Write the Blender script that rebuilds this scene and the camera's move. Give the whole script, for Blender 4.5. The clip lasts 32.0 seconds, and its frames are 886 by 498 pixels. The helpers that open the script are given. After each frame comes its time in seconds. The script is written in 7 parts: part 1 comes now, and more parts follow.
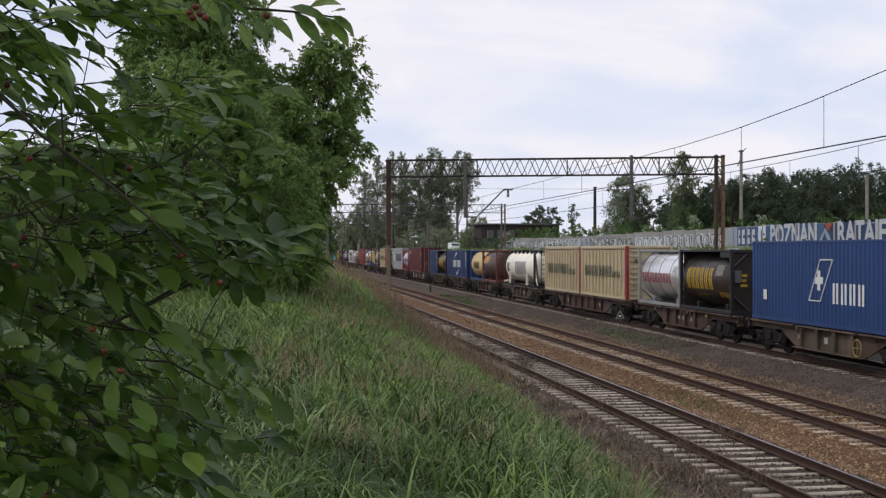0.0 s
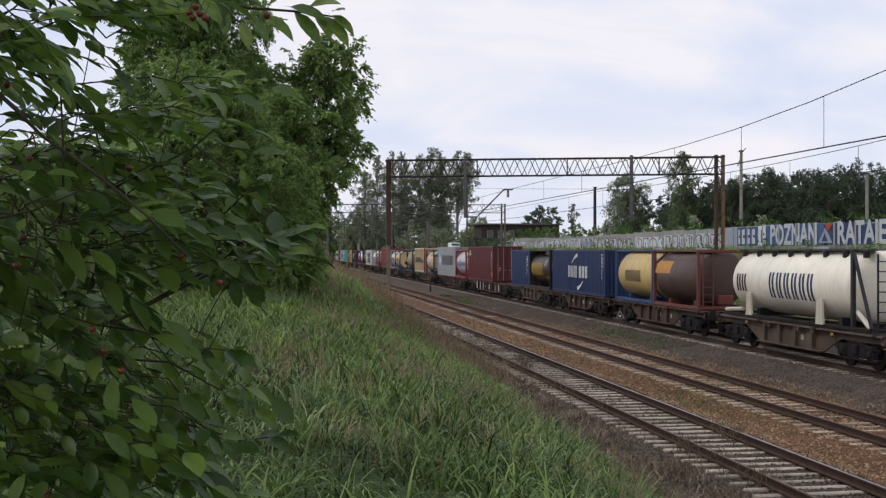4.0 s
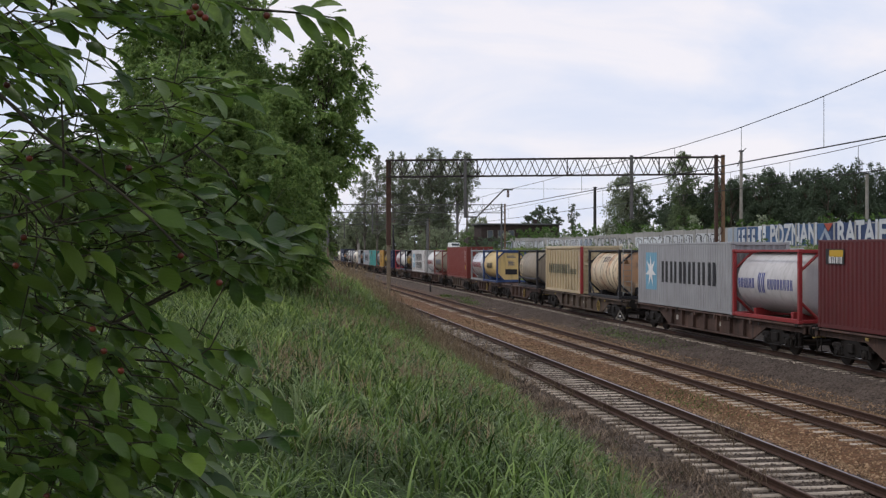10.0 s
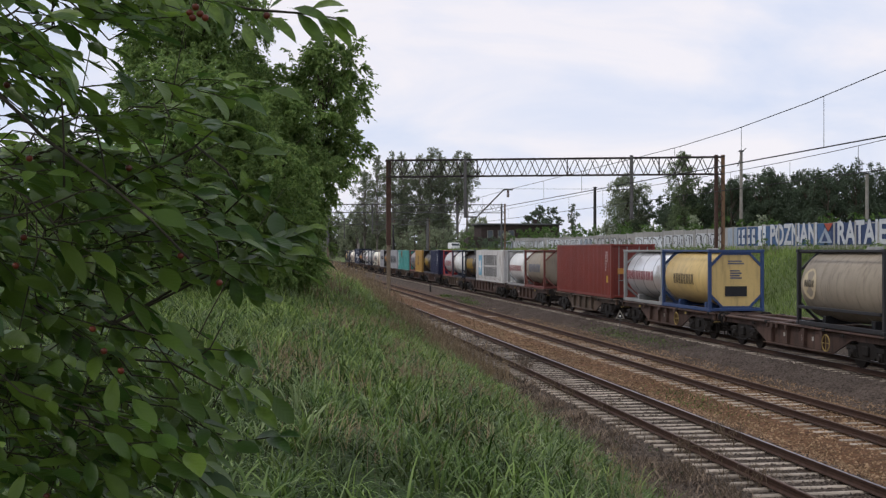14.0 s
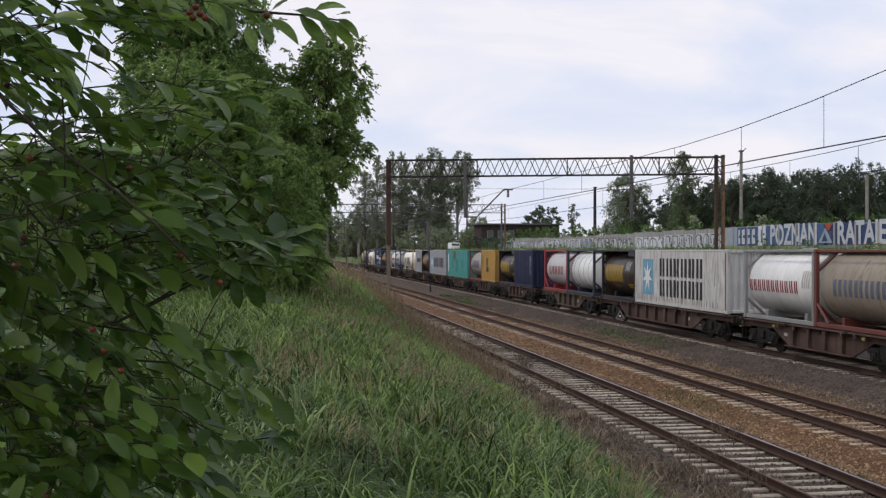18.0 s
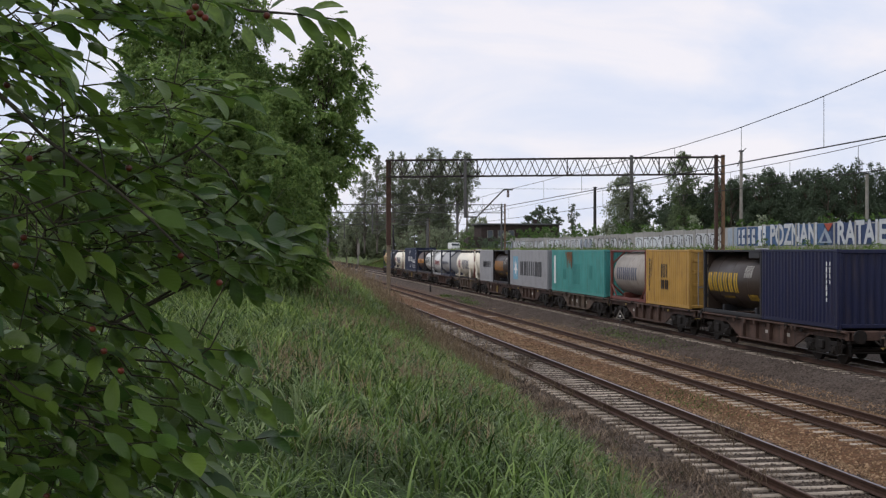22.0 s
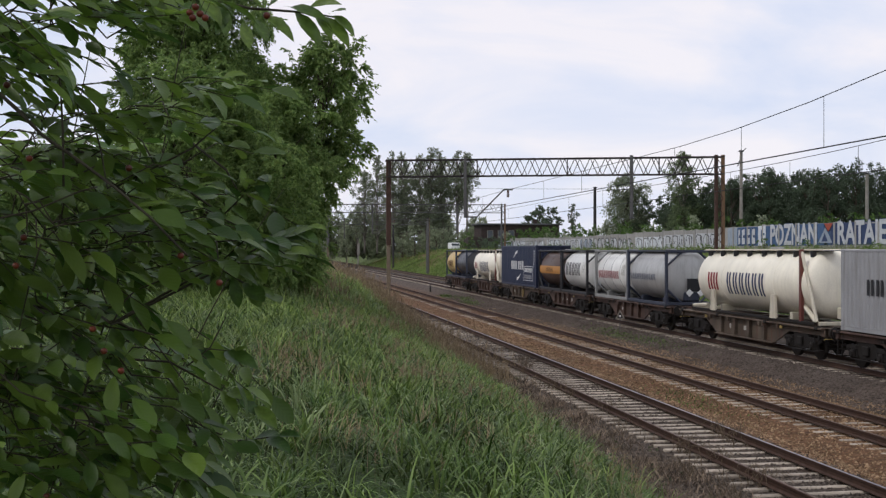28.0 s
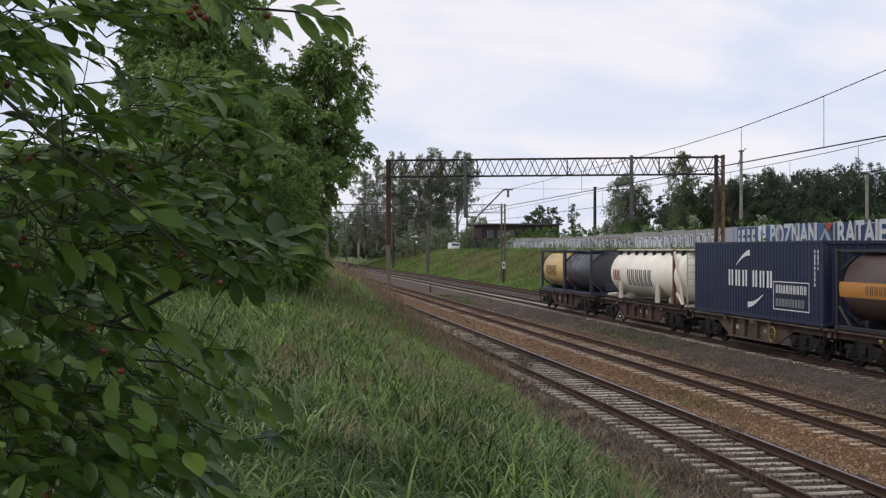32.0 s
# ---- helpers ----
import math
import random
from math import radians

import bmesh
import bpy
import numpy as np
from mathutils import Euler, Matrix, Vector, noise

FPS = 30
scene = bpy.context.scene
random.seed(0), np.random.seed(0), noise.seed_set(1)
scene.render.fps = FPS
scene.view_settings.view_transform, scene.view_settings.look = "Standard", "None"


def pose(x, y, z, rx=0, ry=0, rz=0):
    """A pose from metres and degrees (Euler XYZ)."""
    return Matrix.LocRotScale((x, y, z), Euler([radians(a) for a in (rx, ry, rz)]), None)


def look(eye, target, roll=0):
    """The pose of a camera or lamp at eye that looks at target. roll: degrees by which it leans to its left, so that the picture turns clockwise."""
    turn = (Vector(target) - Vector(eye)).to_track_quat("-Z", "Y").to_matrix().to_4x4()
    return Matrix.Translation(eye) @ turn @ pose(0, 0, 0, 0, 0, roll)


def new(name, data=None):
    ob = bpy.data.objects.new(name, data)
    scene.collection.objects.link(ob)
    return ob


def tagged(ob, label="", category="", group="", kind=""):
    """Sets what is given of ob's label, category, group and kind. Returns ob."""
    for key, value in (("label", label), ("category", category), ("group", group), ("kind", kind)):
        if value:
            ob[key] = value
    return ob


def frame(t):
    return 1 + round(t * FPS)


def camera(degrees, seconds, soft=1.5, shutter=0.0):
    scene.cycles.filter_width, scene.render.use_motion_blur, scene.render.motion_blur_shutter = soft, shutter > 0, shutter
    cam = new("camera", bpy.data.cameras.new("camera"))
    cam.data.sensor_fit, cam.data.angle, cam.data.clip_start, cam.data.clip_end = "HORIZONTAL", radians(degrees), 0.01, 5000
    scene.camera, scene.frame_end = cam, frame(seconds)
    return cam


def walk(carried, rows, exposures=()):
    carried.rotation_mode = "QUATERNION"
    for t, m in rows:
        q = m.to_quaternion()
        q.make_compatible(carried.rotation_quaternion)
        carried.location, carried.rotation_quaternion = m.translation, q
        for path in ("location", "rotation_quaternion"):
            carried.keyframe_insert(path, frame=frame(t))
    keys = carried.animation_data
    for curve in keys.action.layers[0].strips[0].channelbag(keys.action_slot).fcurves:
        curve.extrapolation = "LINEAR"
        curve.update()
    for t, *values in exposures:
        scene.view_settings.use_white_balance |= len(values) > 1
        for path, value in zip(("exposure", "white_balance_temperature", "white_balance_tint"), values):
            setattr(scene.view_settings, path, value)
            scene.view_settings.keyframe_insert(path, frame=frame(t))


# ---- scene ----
# one tripod view beside a four-track line; X across the tracks, Y along them
cam = camera(39.7, 32.0, soft=1.3)
VIEW = pose(0, 0, 3.95, 90.07, 0, -8.25)
walk(cam, [(0, VIEW), (32, VIEW)], exposures=[(0, 0.0), (32, 0.0)])

# ---- light: bright overcast, thin cloud ----
world = bpy.data.worlds.new("overcast")
scene.world = world
world.use_nodes = True
wn, wl = world.node_tree.nodes, world.node_tree.links
wn.clear()
w_out = wn.new("ShaderNodeOutputWorld")
w_bg = wn.new("ShaderNodeBackground")
w_sky = wn.new("ShaderNodeTexSky")
w_sky.sky_type, w_sky.sun_disc = "NISHITA", False
w_sky.sun_elevation, w_sky.sun_rotation = radians(51), radians(255)
w_gain = wn.new("ShaderNodeVectorMath")
w_gain.operation = "SCALE"
w_gain.inputs["Scale"].default_value = 0.10
w_tc = wn.new("ShaderNodeTexCoord")
w_map = wn.new("ShaderNodeMapping")
w_map.inputs["Scale"].default_value = (1.0, 1.0, 2.9)
w_n = wn.new("ShaderNodeTexNoise")
w_n.inputs["Scale"].default_value, w_n.inputs["Detail"].default_value = 4.6, 7
w_n.inputs["Distortion"].default_value = 0.5
w_n.inputs["Roughness"].default_value = 0.52
w_r = wn.new("ShaderNodeValToRGB")
w_r.color_ramp.elements[0].position, w_r.color_ramp.elements[1].position = 0.36, 0.64
w_r.color_ramp.elements[0].color = (0.690, 0.765, 0.965, 1)
w_r.color_ramp.elements[1].color = (0.965, 0.930, 0.990, 1)
w_mid = w_r.color_ramp.elements.new(0.50)
w_mid.color = (0.815, 0.845, 0.985, 1)
w_mix = wn.new("ShaderNodeMix")
w_mix.data_type = "RGBA"
w_mix.inputs["Factor"].default_value = 0.90
wl.new(w_tc.outputs["Generated"], w_map.inputs["Vector"])
wl.new(w_map.outputs["Vector"], w_n.inputs["Vector"])
wl.new(w_n.outputs["Fac"], w_r.inputs["Fac"])
wl.new(w_sky.outputs["Color"], w_gain.inputs[0])
wl.new(w_gain.outputs["Vector"], w_mix.inputs["A"])
wl.new(w_r.outputs["Color"], w_mix.inputs["B"])
wl.new(w_mix.outputs["Result"], w_bg.inputs["Color"])
w_bg.inputs["Strength"].default_value = 1.0
wl.new(w_bg.outputs["Background"], w_out.inputs["Surface"])
sun_data = bpy.data.lights.new("sun", "SUN")
sun_data.energy, sun_data.angle, sun_data.color = 1.15, radians(14), (1.0, 0.96, 0.9)
sun = new("sun", sun_data)
sun.matrix_world = look((-35, -9, 45), (0, 0, 0))


# ---- materials ----
def mat(name, col, rough=0.6, metal=0.0, var=0.2, scale=3.0, bump=0.15, bscale=40.0, streak=0.0, dirt=(0.09, 0.065, 0.045),
        spec=0.35, rnd=0.0, trans=0.0, stretch=(1, 1, 1)):
    m = bpy.data.materials.new(name)
    m.use_nodes = True
    n, l = m.node_tree.nodes, m.node_tree.links
    b = n["Principled BSDF"]
    b.inputs["Roughness"].default_value, b.inputs["Metallic"].default_value = rough, metal
    b.inputs["Specular IOR Level"].default_value = spec
    tc = n.new("ShaderNodeTexCoord")
    mp = n.new("ShaderNodeMapping")
    mp.inputs["Scale"].default_value = stretch
    l.new(tc.outputs["Object"], mp.inputs["Vector"])
    big, fine = n.new("ShaderNodeTexNoise"), n.new("ShaderNodeTexNoise")
    big.inputs["Scale"].default_value, big.inputs["Detail"].default_value = scale, 5
    fine.inputs["Scale"].default_value, fine.inputs["Detail"].default_value = bscale, 3
    for t in (big, fine):
        l.new(mp.outputs["Vector"], t.inputs["Vector"])
    add = n.new("ShaderNodeMath")
    add.operation = "MULTIPLY_ADD"
    l.new(fine.outputs["Fac"], add.inputs[0])
    add.inputs[1].default_value = 0.5
    l.new(big.outputs["Fac"], add.inputs[2])
    ramp = n.new("ShaderNodeMapRange")
    ramp.inputs["From Min"].default_value, ramp.inputs["From Max"].default_value = 0.45, 1.05
    ramp.inputs["To Min"].default_value, ramp.inputs["To Max"].default_value = 1 - var, 1 + var
    l.new(add.outputs["Value"], ramp.inputs["Value"])
    level = ramp.outputs["Result"]
    if rnd:
        oi = n.new("ShaderNodeObjectInfo")
        rr = n.new("ShaderNodeMapRange")
        rr.inputs["To Min"].default_value, rr.inputs["To Max"].default_value = 1 - rnd, 1 + rnd
        l.new(oi.outputs["Random"], rr.inputs["Value"])
        mu = n.new("ShaderNodeMath")
        mu.operation = "MULTIPLY"
        l.new(level, mu.inputs[0])
        l.new(rr.outputs["Result"], mu.inputs[1])
        level = mu.outputs["Value"]
    tint = n.new("ShaderNodeVectorMath")
    tint.operation = "SCALE"
    tint.inputs[0].default_value = col
    l.new(level, tint.inputs["Scale"])
    color = tint.outputs["Vector"]
    if streak:
        ms = n.new("ShaderNodeMapping")
        ms.inputs["Scale"].default_value = (3.0, 3.0, 0.35)
        l.new(tc.outputs["Object"], ms.inputs["Vector"])
        sn = n.new("ShaderNodeTexNoise")
        sn.inputs["Scale"].default_value, sn.inputs["Detail"].default_value = 2.2, 6
        l.new(ms.outputs["Vector"], sn.inputs["Vector"])
        sr = n.new("ShaderNodeMapRange")
        sr.inputs["From Min"].default_value, sr.inputs["From Max"].default_value = 0.5, 0.78
        sr.inputs["To Max"].default_value = streak
        l.new(sn.outputs["Fac"], sr.inputs["Value"])
        mx = n.new("ShaderNodeMix")
        mx.data_type = "RGBA"
        mx.inputs["B"].default_value = (*dirt, 1)
        l.new(sr.outputs["Result"], mx.inputs["Factor"])
        l.new(color, mx.inputs["A"])
        color = mx.outputs["Result"]
    l.new(color, b.inputs["Base Color"])
    if bump:
        bp = n.new("ShaderNodeBump")
        bp.inputs["Strength"].default_value, bp.inputs["Distance"].default_value = bump, 0.02
        l.new(add.outputs["Value"], bp.inputs["Height"])
        l.new(bp.outputs["Normal"], b.inputs["Normal"])
    if trans:
        tr = n.new("ShaderNodeBsdfTranslucent")
        l.new(color, tr.inputs["Color"])
        ms2 = n.new("ShaderNodeMixShader")
        ms2.inputs["Fac"].default_value = trans
        l.new(b.outputs["BSDF"], ms2.inputs[1])
        l.new(tr.outputs["BSDF"], ms2.inputs[2])
        l.new(ms2.outputs["Shader"], n["Material Output"].inputs["Surface"])
    return m


def leaf_mat(name, col, col2, trans=0.3, rough=0.5, spec=0.3, patch=0.9, lo=0.7, hi=1.3, veins=False):
    """Foliage: each leaf takes its own tone between two greens."""
    m = bpy.data.materials.new(name)
    m.use_nodes = True
    n, l = m.node_tree.nodes, m.node_tree.links
    b = n["Principled BSDF"]
    b.inputs["Roughness"].default_value, b.inputs["Specular IOR Level"].default_value = rough, spec
    g = n.new("ShaderNodeNewGeometry")
    oi = n.new("ShaderNodeObjectInfo")
    ad = n.new("ShaderNodeMath")
    ad.operation = "ADD"
    l.new(g.outputs["Random Per Island"], ad.inputs[0])
    l.new(oi.outputs["Random"], ad.inputs[1])
    fr = n.new("ShaderNodeMath")
    fr.operation = "FRACT"
    l.new(ad.outputs["Value"], fr.inputs[0])
    mx = n.new("ShaderNodeMix")
    mx.data_type = "RGBA"
    mx.inputs["A"].default_value, mx.inputs["B"].default_value = (*col, 1), (*col2, 1)
    l.new(fr.outputs["Value"], mx.inputs["Factor"])
    tc = n.new("ShaderNodeTexCoord")
    no = n.new("ShaderNodeTexNoise")
    no.inputs["Scale"].default_value = patch
    l.new(tc.outputs["Object"], no.inputs["Vector"])
    mr = n.new("ShaderNodeMapRange")
    mr.inputs["From Min"].default_value, mr.inputs["From Max"].default_value = 0.3, 0.7
    mr.inputs["To Min"].default_value, mr.inputs["To Max"].default_value = lo, hi
    l.new(no.outputs["Fac"], mr.inputs["Value"])
    sc = n.new("ShaderNodeVectorMath")
    sc.operation = "SCALE"
    l.new(mx.outputs["Result"], sc.inputs[0])
    l.new(mr.outputs["Result"], sc.inputs["Scale"])
    l.new(sc.outputs["Vector"], b.inputs["Base Color"])
    tr = n.new("ShaderNodeBsdfTranslucent")
    l.new(sc.outputs["Vector"], tr.inputs["Color"])
    ms = n.new("ShaderNodeMixShader")
    ms.inputs["Fac"].default_value = trans
    if veins:
        at = n.new("ShaderNodeAttribute")
        at.attribute_name = "blade_place"
        sp = n.new("ShaderNodeSeparateXYZ")
        l.new(at.outputs["Vector"], sp.inputs[0])

        def op(kind, a, c):
            q = n.new("ShaderNodeMath")
            q.operation = kind
            for i, v in enumerate((a, c)):
                if isinstance(v, (int, float)):
                    q.inputs[i].default_value = v
                else:
                    l.new(v, q.inputs[i])
            return q.outputs[0]

        side = op("ABSOLUTE", sp.outputs[0], 0)
        wave = op("SINE", op("MULTIPLY", op("SUBTRACT", sp.outputs[1], op("MULTIPLY", side, 0.22)), 44.0), 0)
        ridge = op("ADD", op("POWER", op("MULTIPLY_ADD", wave, 0.5), 6.0), op("MULTIPLY", op("LESS_THAN", side, 0.06), 1.2))
        bu = n.new("ShaderNodeBump")
        bu.inputs["Strength"].default_value, bu.inputs["Distance"].default_value = 0.08, 0.003
        l.new(op("MULTIPLY", wave, 0.5), bu.inputs["Height"])
        l.new(bu.outputs["Normal"], b.inputs["Normal"])
        l.new(bu.outputs["Normal"], tr.inputs["Normal"])
        s2 = n.new("ShaderNodeVectorMath")
        s2.operation = "SCALE"
        l.new(sc.outputs["Vector"], s2.inputs[0])
        l.new(op("ADD", op("MULTIPLY", ridge, 0.05), 0.98), s2.inputs["Scale"])
        l.new(s2.outputs["Vector"], b.inputs["Base Color"])
    l.new(b.outputs["BSDF"], ms.inputs[1])
    l.new(tr.outputs["BSDF"], ms.inputs[2])
    l.new(ms.outputs["Shader"], n["Material Output"].inputs["Surface"])
    return m


def ground_mat():
    """Ballast, soil and turf in strips across the line, each with its own stones."""
    m = bpy.data.materials.new("lineside_ground")
    m.use_nodes = True
    n, l = m.node_tree.nodes, m.node_tree.links
    b = n["Principled BSDF"]
    b.inputs["Roughness"].default_value, b.inputs["Specular IOR Level"].default_value = 0.9, 0.15
    tc = n.new("ShaderNodeTexCoord")
    sep = n.new("ShaderNodeSeparateXYZ")
    l.new(tc.outputs["Object"], sep.inputs[0])
    wob = n.new("ShaderNodeTexNoise")
    wob.inputs["Scale"].default_value, wob.inputs["Detail"].default_value = 0.55, 6
    l.new(tc.outputs["Object"], wob.inputs["Vector"])
    wa = n.new("ShaderNodeMath")
    wa.operation = "MULTIPLY_ADD"
    wa.inputs[1].default_value = 2.4
    l.new(wob.outputs["Fac"], wa.inputs[0])
    l.new(sep.outputs["X"], wa.inputs[2])
    mr = n.new("ShaderNodeMapRange")
    mr.inputs["From Min"].default_value, mr.inputs["From Max"].default_value = 1.2, 61.2
    l.new(wa.outputs["Value"], mr.inputs["Value"])
    ramp = n.new("ShaderNodeValToRGB")
    cr = ramp.color_ramp
    # first stop: turf coloured extra dark, as the shade down between grass blades
    stops = [(5.9, (0.030, 0.050, 0.012)), (6.7, (0.062, 0.046, 0.036)), (8.3, (0.052, 0.040, 0.032)), (10.2, (0.055, 0.041, 0.032)),
             (10.9, (0.146, 0.076, 0.038)), (12.4, (0.114, 0.060, 0.031)), (14.9, (0.108, 0.060, 0.034)), (15.7, (0.118, 0.069, 0.040)), (16.5, (0.096, 0.071, 0.057)),
             (18.2, (0.088, 0.070, 0.058)), (20.6, (0.055, 0.042, 0.034)), (25.6, (0.065, 0.050, 0.034)), (26.8, (0.085, 0.110, 0.036)), (60.0, (0.055, 0.090, 0.024))]
    while len(cr.elements) < len(stops):
        cr.elements.new(0.5)
    for e, (x, c) in zip(cr.elements, stops):
        e.position, e.color = x / 60.0, (*c, 1)
    l.new(mr.outputs["Result"], ramp.inputs["Fac"])
    vor = n.new("ShaderNodeTexVoronoi")
    vor.inputs["Scale"].default_value = 16
    l.new(tc.outputs["Object"], vor.inputs["Vector"])
    patch = n.new("ShaderNodeTexNoise")
    patch.inputs["Scale"].default_value, patch.inputs["Detail"].default_value = 1.6, 8
    l.new(tc.outputs["Object"], patch.inputs["Vector"])
    v1 = n.new("ShaderNodeSeparateColor")
    l.new(vor.outputs["Color"], v1.inputs[0])
    ma = n.new("ShaderNodeMath")
    ma.operation = "MULTIPLY_ADD"
    ma.inputs[1].default_value, ma.inputs[2].default_value = 0.9, 0.1
    l.new(v1.outputs[0], ma.inputs[0])
    mb = n.new("ShaderNodeMath")
    mb.operation = "ADD"
    l.new(ma.outputs["Value"], mb.inputs[0])
    l.new(patch.outputs["Fac"], mb.inputs[1])
    sc = n.new("ShaderNodeVectorMath")
    sc.operation = "SCALE"
    l.new(ramp.outputs["Color"], sc.inputs[0])
    l.new(mb.outputs["Value"], sc.inputs["Scale"])
    l.new(sc.outputs["Vector"], b.inputs["Base Color"])
    bp = n.new("ShaderNodeBump")
    bp.inputs["Strength"].default_value, bp.inputs["Distance"].default_value = 0.9, 0.04
    l.new(vor.outputs["Distance"], bp.inputs["Height"])
    l.new(bp.outputs["Normal"], b.inputs["Normal"])
    return m


RUST_RAIL = mat("rusted_rail_web", (0.06, 0.032, 0.022), 0.8, 0.2, 0.3, 6)
RAIL_TOP = mat("worn_rail_head", (0.30, 0.28, 0.30), 0.35, 0.9, 0.15, 8, 0.05)
RUST_TOP = mat("rusty_rail_head", (0.12, 0.075, 0.055), 0.6, 0.5, 0.25, 8, 0.05)
SLEEPER = mat("weathered_concrete_sleeper", (0.37, 0.310, 0.245), 0.9, 0, 0.45, 5, 0.3, 60, rnd=0.25)
SLEEPER_OLD = mat("stained_timber_sleeper", (0.22, 0.17, 0.125), 0.9, 0, 0.35, 5, 0.3, 50, rnd=0.25)
STONE = leaf_mat("rusty_ballast_stone", (0.070, 0.040, 0.022), (0.37, 0.250, 0.150), 0.0, 0.9, 0.1)
STONE_DARK = leaf_mat("dirty_dark_ballast_stone", (0.040, 0.032, 0.027), (0.170, 0.138, 0.112), 0.0, 0.9, 0.1)
STONE_GREY = leaf_mat("grey_ballast_stone", (0.058, 0.045, 0.037), (0.155, 0.125, 0.105), 0.0, 0.9, 0.1)
GROUND = ground_mat()
WALL_C = mat("grey_concrete_panel", (0.31, 0.297, 0.275), 0.9, 0, 0.22, 1.2, 0.3, 30, streak=0.45, dirt=(0.12, 0.105, 0.085), rnd=0.08)
STEEL_BROWN = mat("red_brown_rusted_steel", (0.075, 0.040, 0.028), 0.75, 0.2, 0.35, 4, 0.2)
STEEL_SOOT = mat("soot_dark_steel", (0.042, 0.034, 0.032), 0.75, 0.2, 0.3, 4, 0.15)
STEEL_GREY = mat("weathered_grey_steel", (0.12, 0.115, 0.11), 0.7, 0.3, 0.25, 4, 0.15)
STEEL_DARK = mat("dark_painted_steel", (0.035, 0.033, 0.033), 0.65, 0.2, 0.3, 5, 0.15)
CONC_POLE = mat("grey_concrete_pole", (0.24, 0.22, 0.19), 0.9, 0, 0.25, 3, 0.25)
STEEL_TAN = mat("tan_rusted_steel", (0.17, 0.10, 0.055), 0.8, 0.1, 0.35, 3, 0.2)
CONC_TAN = mat("sandy_concrete_footing", (0.19, 0.145, 0.10), 0.9, 0, 0.25, 3, 0.25)
WIRE = mat("tarnished_copper_wire", (0.05, 0.05, 0.052), 0.5, 0.6, 0.1, 3, 0)
PORCELAIN = mat("brown_glazed_insulator", (0.10, 0.05, 0.035), 0.25, 0, 0.1, 6, 0)
BRICK = mat("dark_red_brick", (0.046, 0.032, 0.028), 0.9, 0, 0.35, 3, 0.3, 30)
ROOF_C = mat("grey_bitumen_roof", (0.09, 0.09, 0.09), 0.9, 0, 0.2, 2)
PANE = mat("dusty_window_pane", (0.10, 0.11, 0.12), 0.15, 0, 0.2, 4, 0, spec=0.6)
WHITE = mat("white_paint", (0.72, 0.72, 0.70), 0.6, 0, 0.1, 4, 0.05, streak=0.2)
BLACK = mat("black_paint", (0.018, 0.018, 0.02), 0.55, 0, 0.2, 4, 0.05)
BARK = mat("grey_brown_bark", (0.085, 0.065, 0.048), 0.95, 0, 0.4, 6, 0.6, 40, stretch=(1, 1, 0.3))
BARK_PALE = mat("pale_poplar_bark", (0.20, 0.18, 0.15), 0.95, 0, 0.35, 4, 0.4, 30, stretch=(1, 1, 0.3))
TWIG = mat("green_brown_twig", (0.042, 0.036, 0.021), 0.9, 0, 0.3, 10, 0.2)
LEAF_NEAR = leaf_mat("cherry_leaf", (0.042, 0.100, 0.016), (0.165, 0.255, 0.038), 0.42, 0.40, 0.45, 3.0, 0.6, 1.3, True)
LEAF_TREE = leaf_mat("maple_leaf", (0.105, 0.180, 0.050), (0.275, 0.370, 0.112), 0.6)
# the poplar and woodland greens are greyed and lightened to include distance haze
LEAF_POPLAR = leaf_mat("poplar_leaf", (0.155, 0.185, 0.115), (0.265, 0.295, 0.190), 0.55)
LEAF_FAR = leaf_mat("woodland_leaf", (0.064, 0.092, 0.054), (0.108, 0.140, 0.086), 0.5)
LEAF_SLIM = leaf_mat("dull_poplar_leaf", (0.105, 0.142, 0.068), (0.205, 0.255, 0.125), 0.55)
LEAF_SHRUB = leaf_mat("shrub_leaf", (0.055, 0.11, 0.020), (0.105, 0.175, 0.040), 0.3)
GRASS = leaf_mat("long_grass", (0.020, 0.056, 0.006), (0.160, 0.226, 0.060), 0.28, 0.44, 0.25, 1.1, 0.40, 1.55)
# darker copy of the grass: shade beneath the long blades, put into colour
GRASS_UNDER = leaf_mat("shade_dark_grass", (0.018, 0.034, 0.008), (0.070, 0.095, 0.030), 0.2, 0.6, 0.15, 1.5, 0.5, 1.4)
# lighter than GRASS: brighter grazing view and paler growth further off, as colour
GRASS_MID = leaf_mat("lighter_bank_grass", (0.066, 0.122, 0.022), (0.290, 0.360, 0.108), 0.38, 0.5, 0.2, 0.7, 0.55, 1.45)
GRASS_FAR = leaf_mat("rough_bank_grass", (0.105, 0.165, 0.036), (0.225, 0.285, 0.080), 0.4, 0.5, 0.3, 0.16, 0.55, 1.4)
GRASS_DRY = leaf_mat("dry_grass", (0.18, 0.125, 0.068), (0.37, 0.285, 0.165), 0.3, 0.7)
# pale blade colour, which also carries the highlights of the grass
GRASS_PALE = leaf_mat("pale_long_grass", (0.12, 0.180, 0.062), (0.29, 0.350, 0.155), 0.35, 0.42, 0.3)
LEAF_WEED = leaf_mat("grey_green_weed_leaf", (0.045, 0.060, 0.028), (0.120, 0.135, 0.070), 0.25, 0.7, 0.15)
STALK = mat("dead_stalk", (0.13, 0.095, 0.062), 0.9, 0, 0.3, 10, 0.2)
# distance haze painted into the leaf: paler and greyer than real foliage
LEAF_HAZE = leaf_mat("haze_tinted_far_leaf", (0.235, 0.270, 0.170), (0.350, 0.385, 0.250), 0.58)
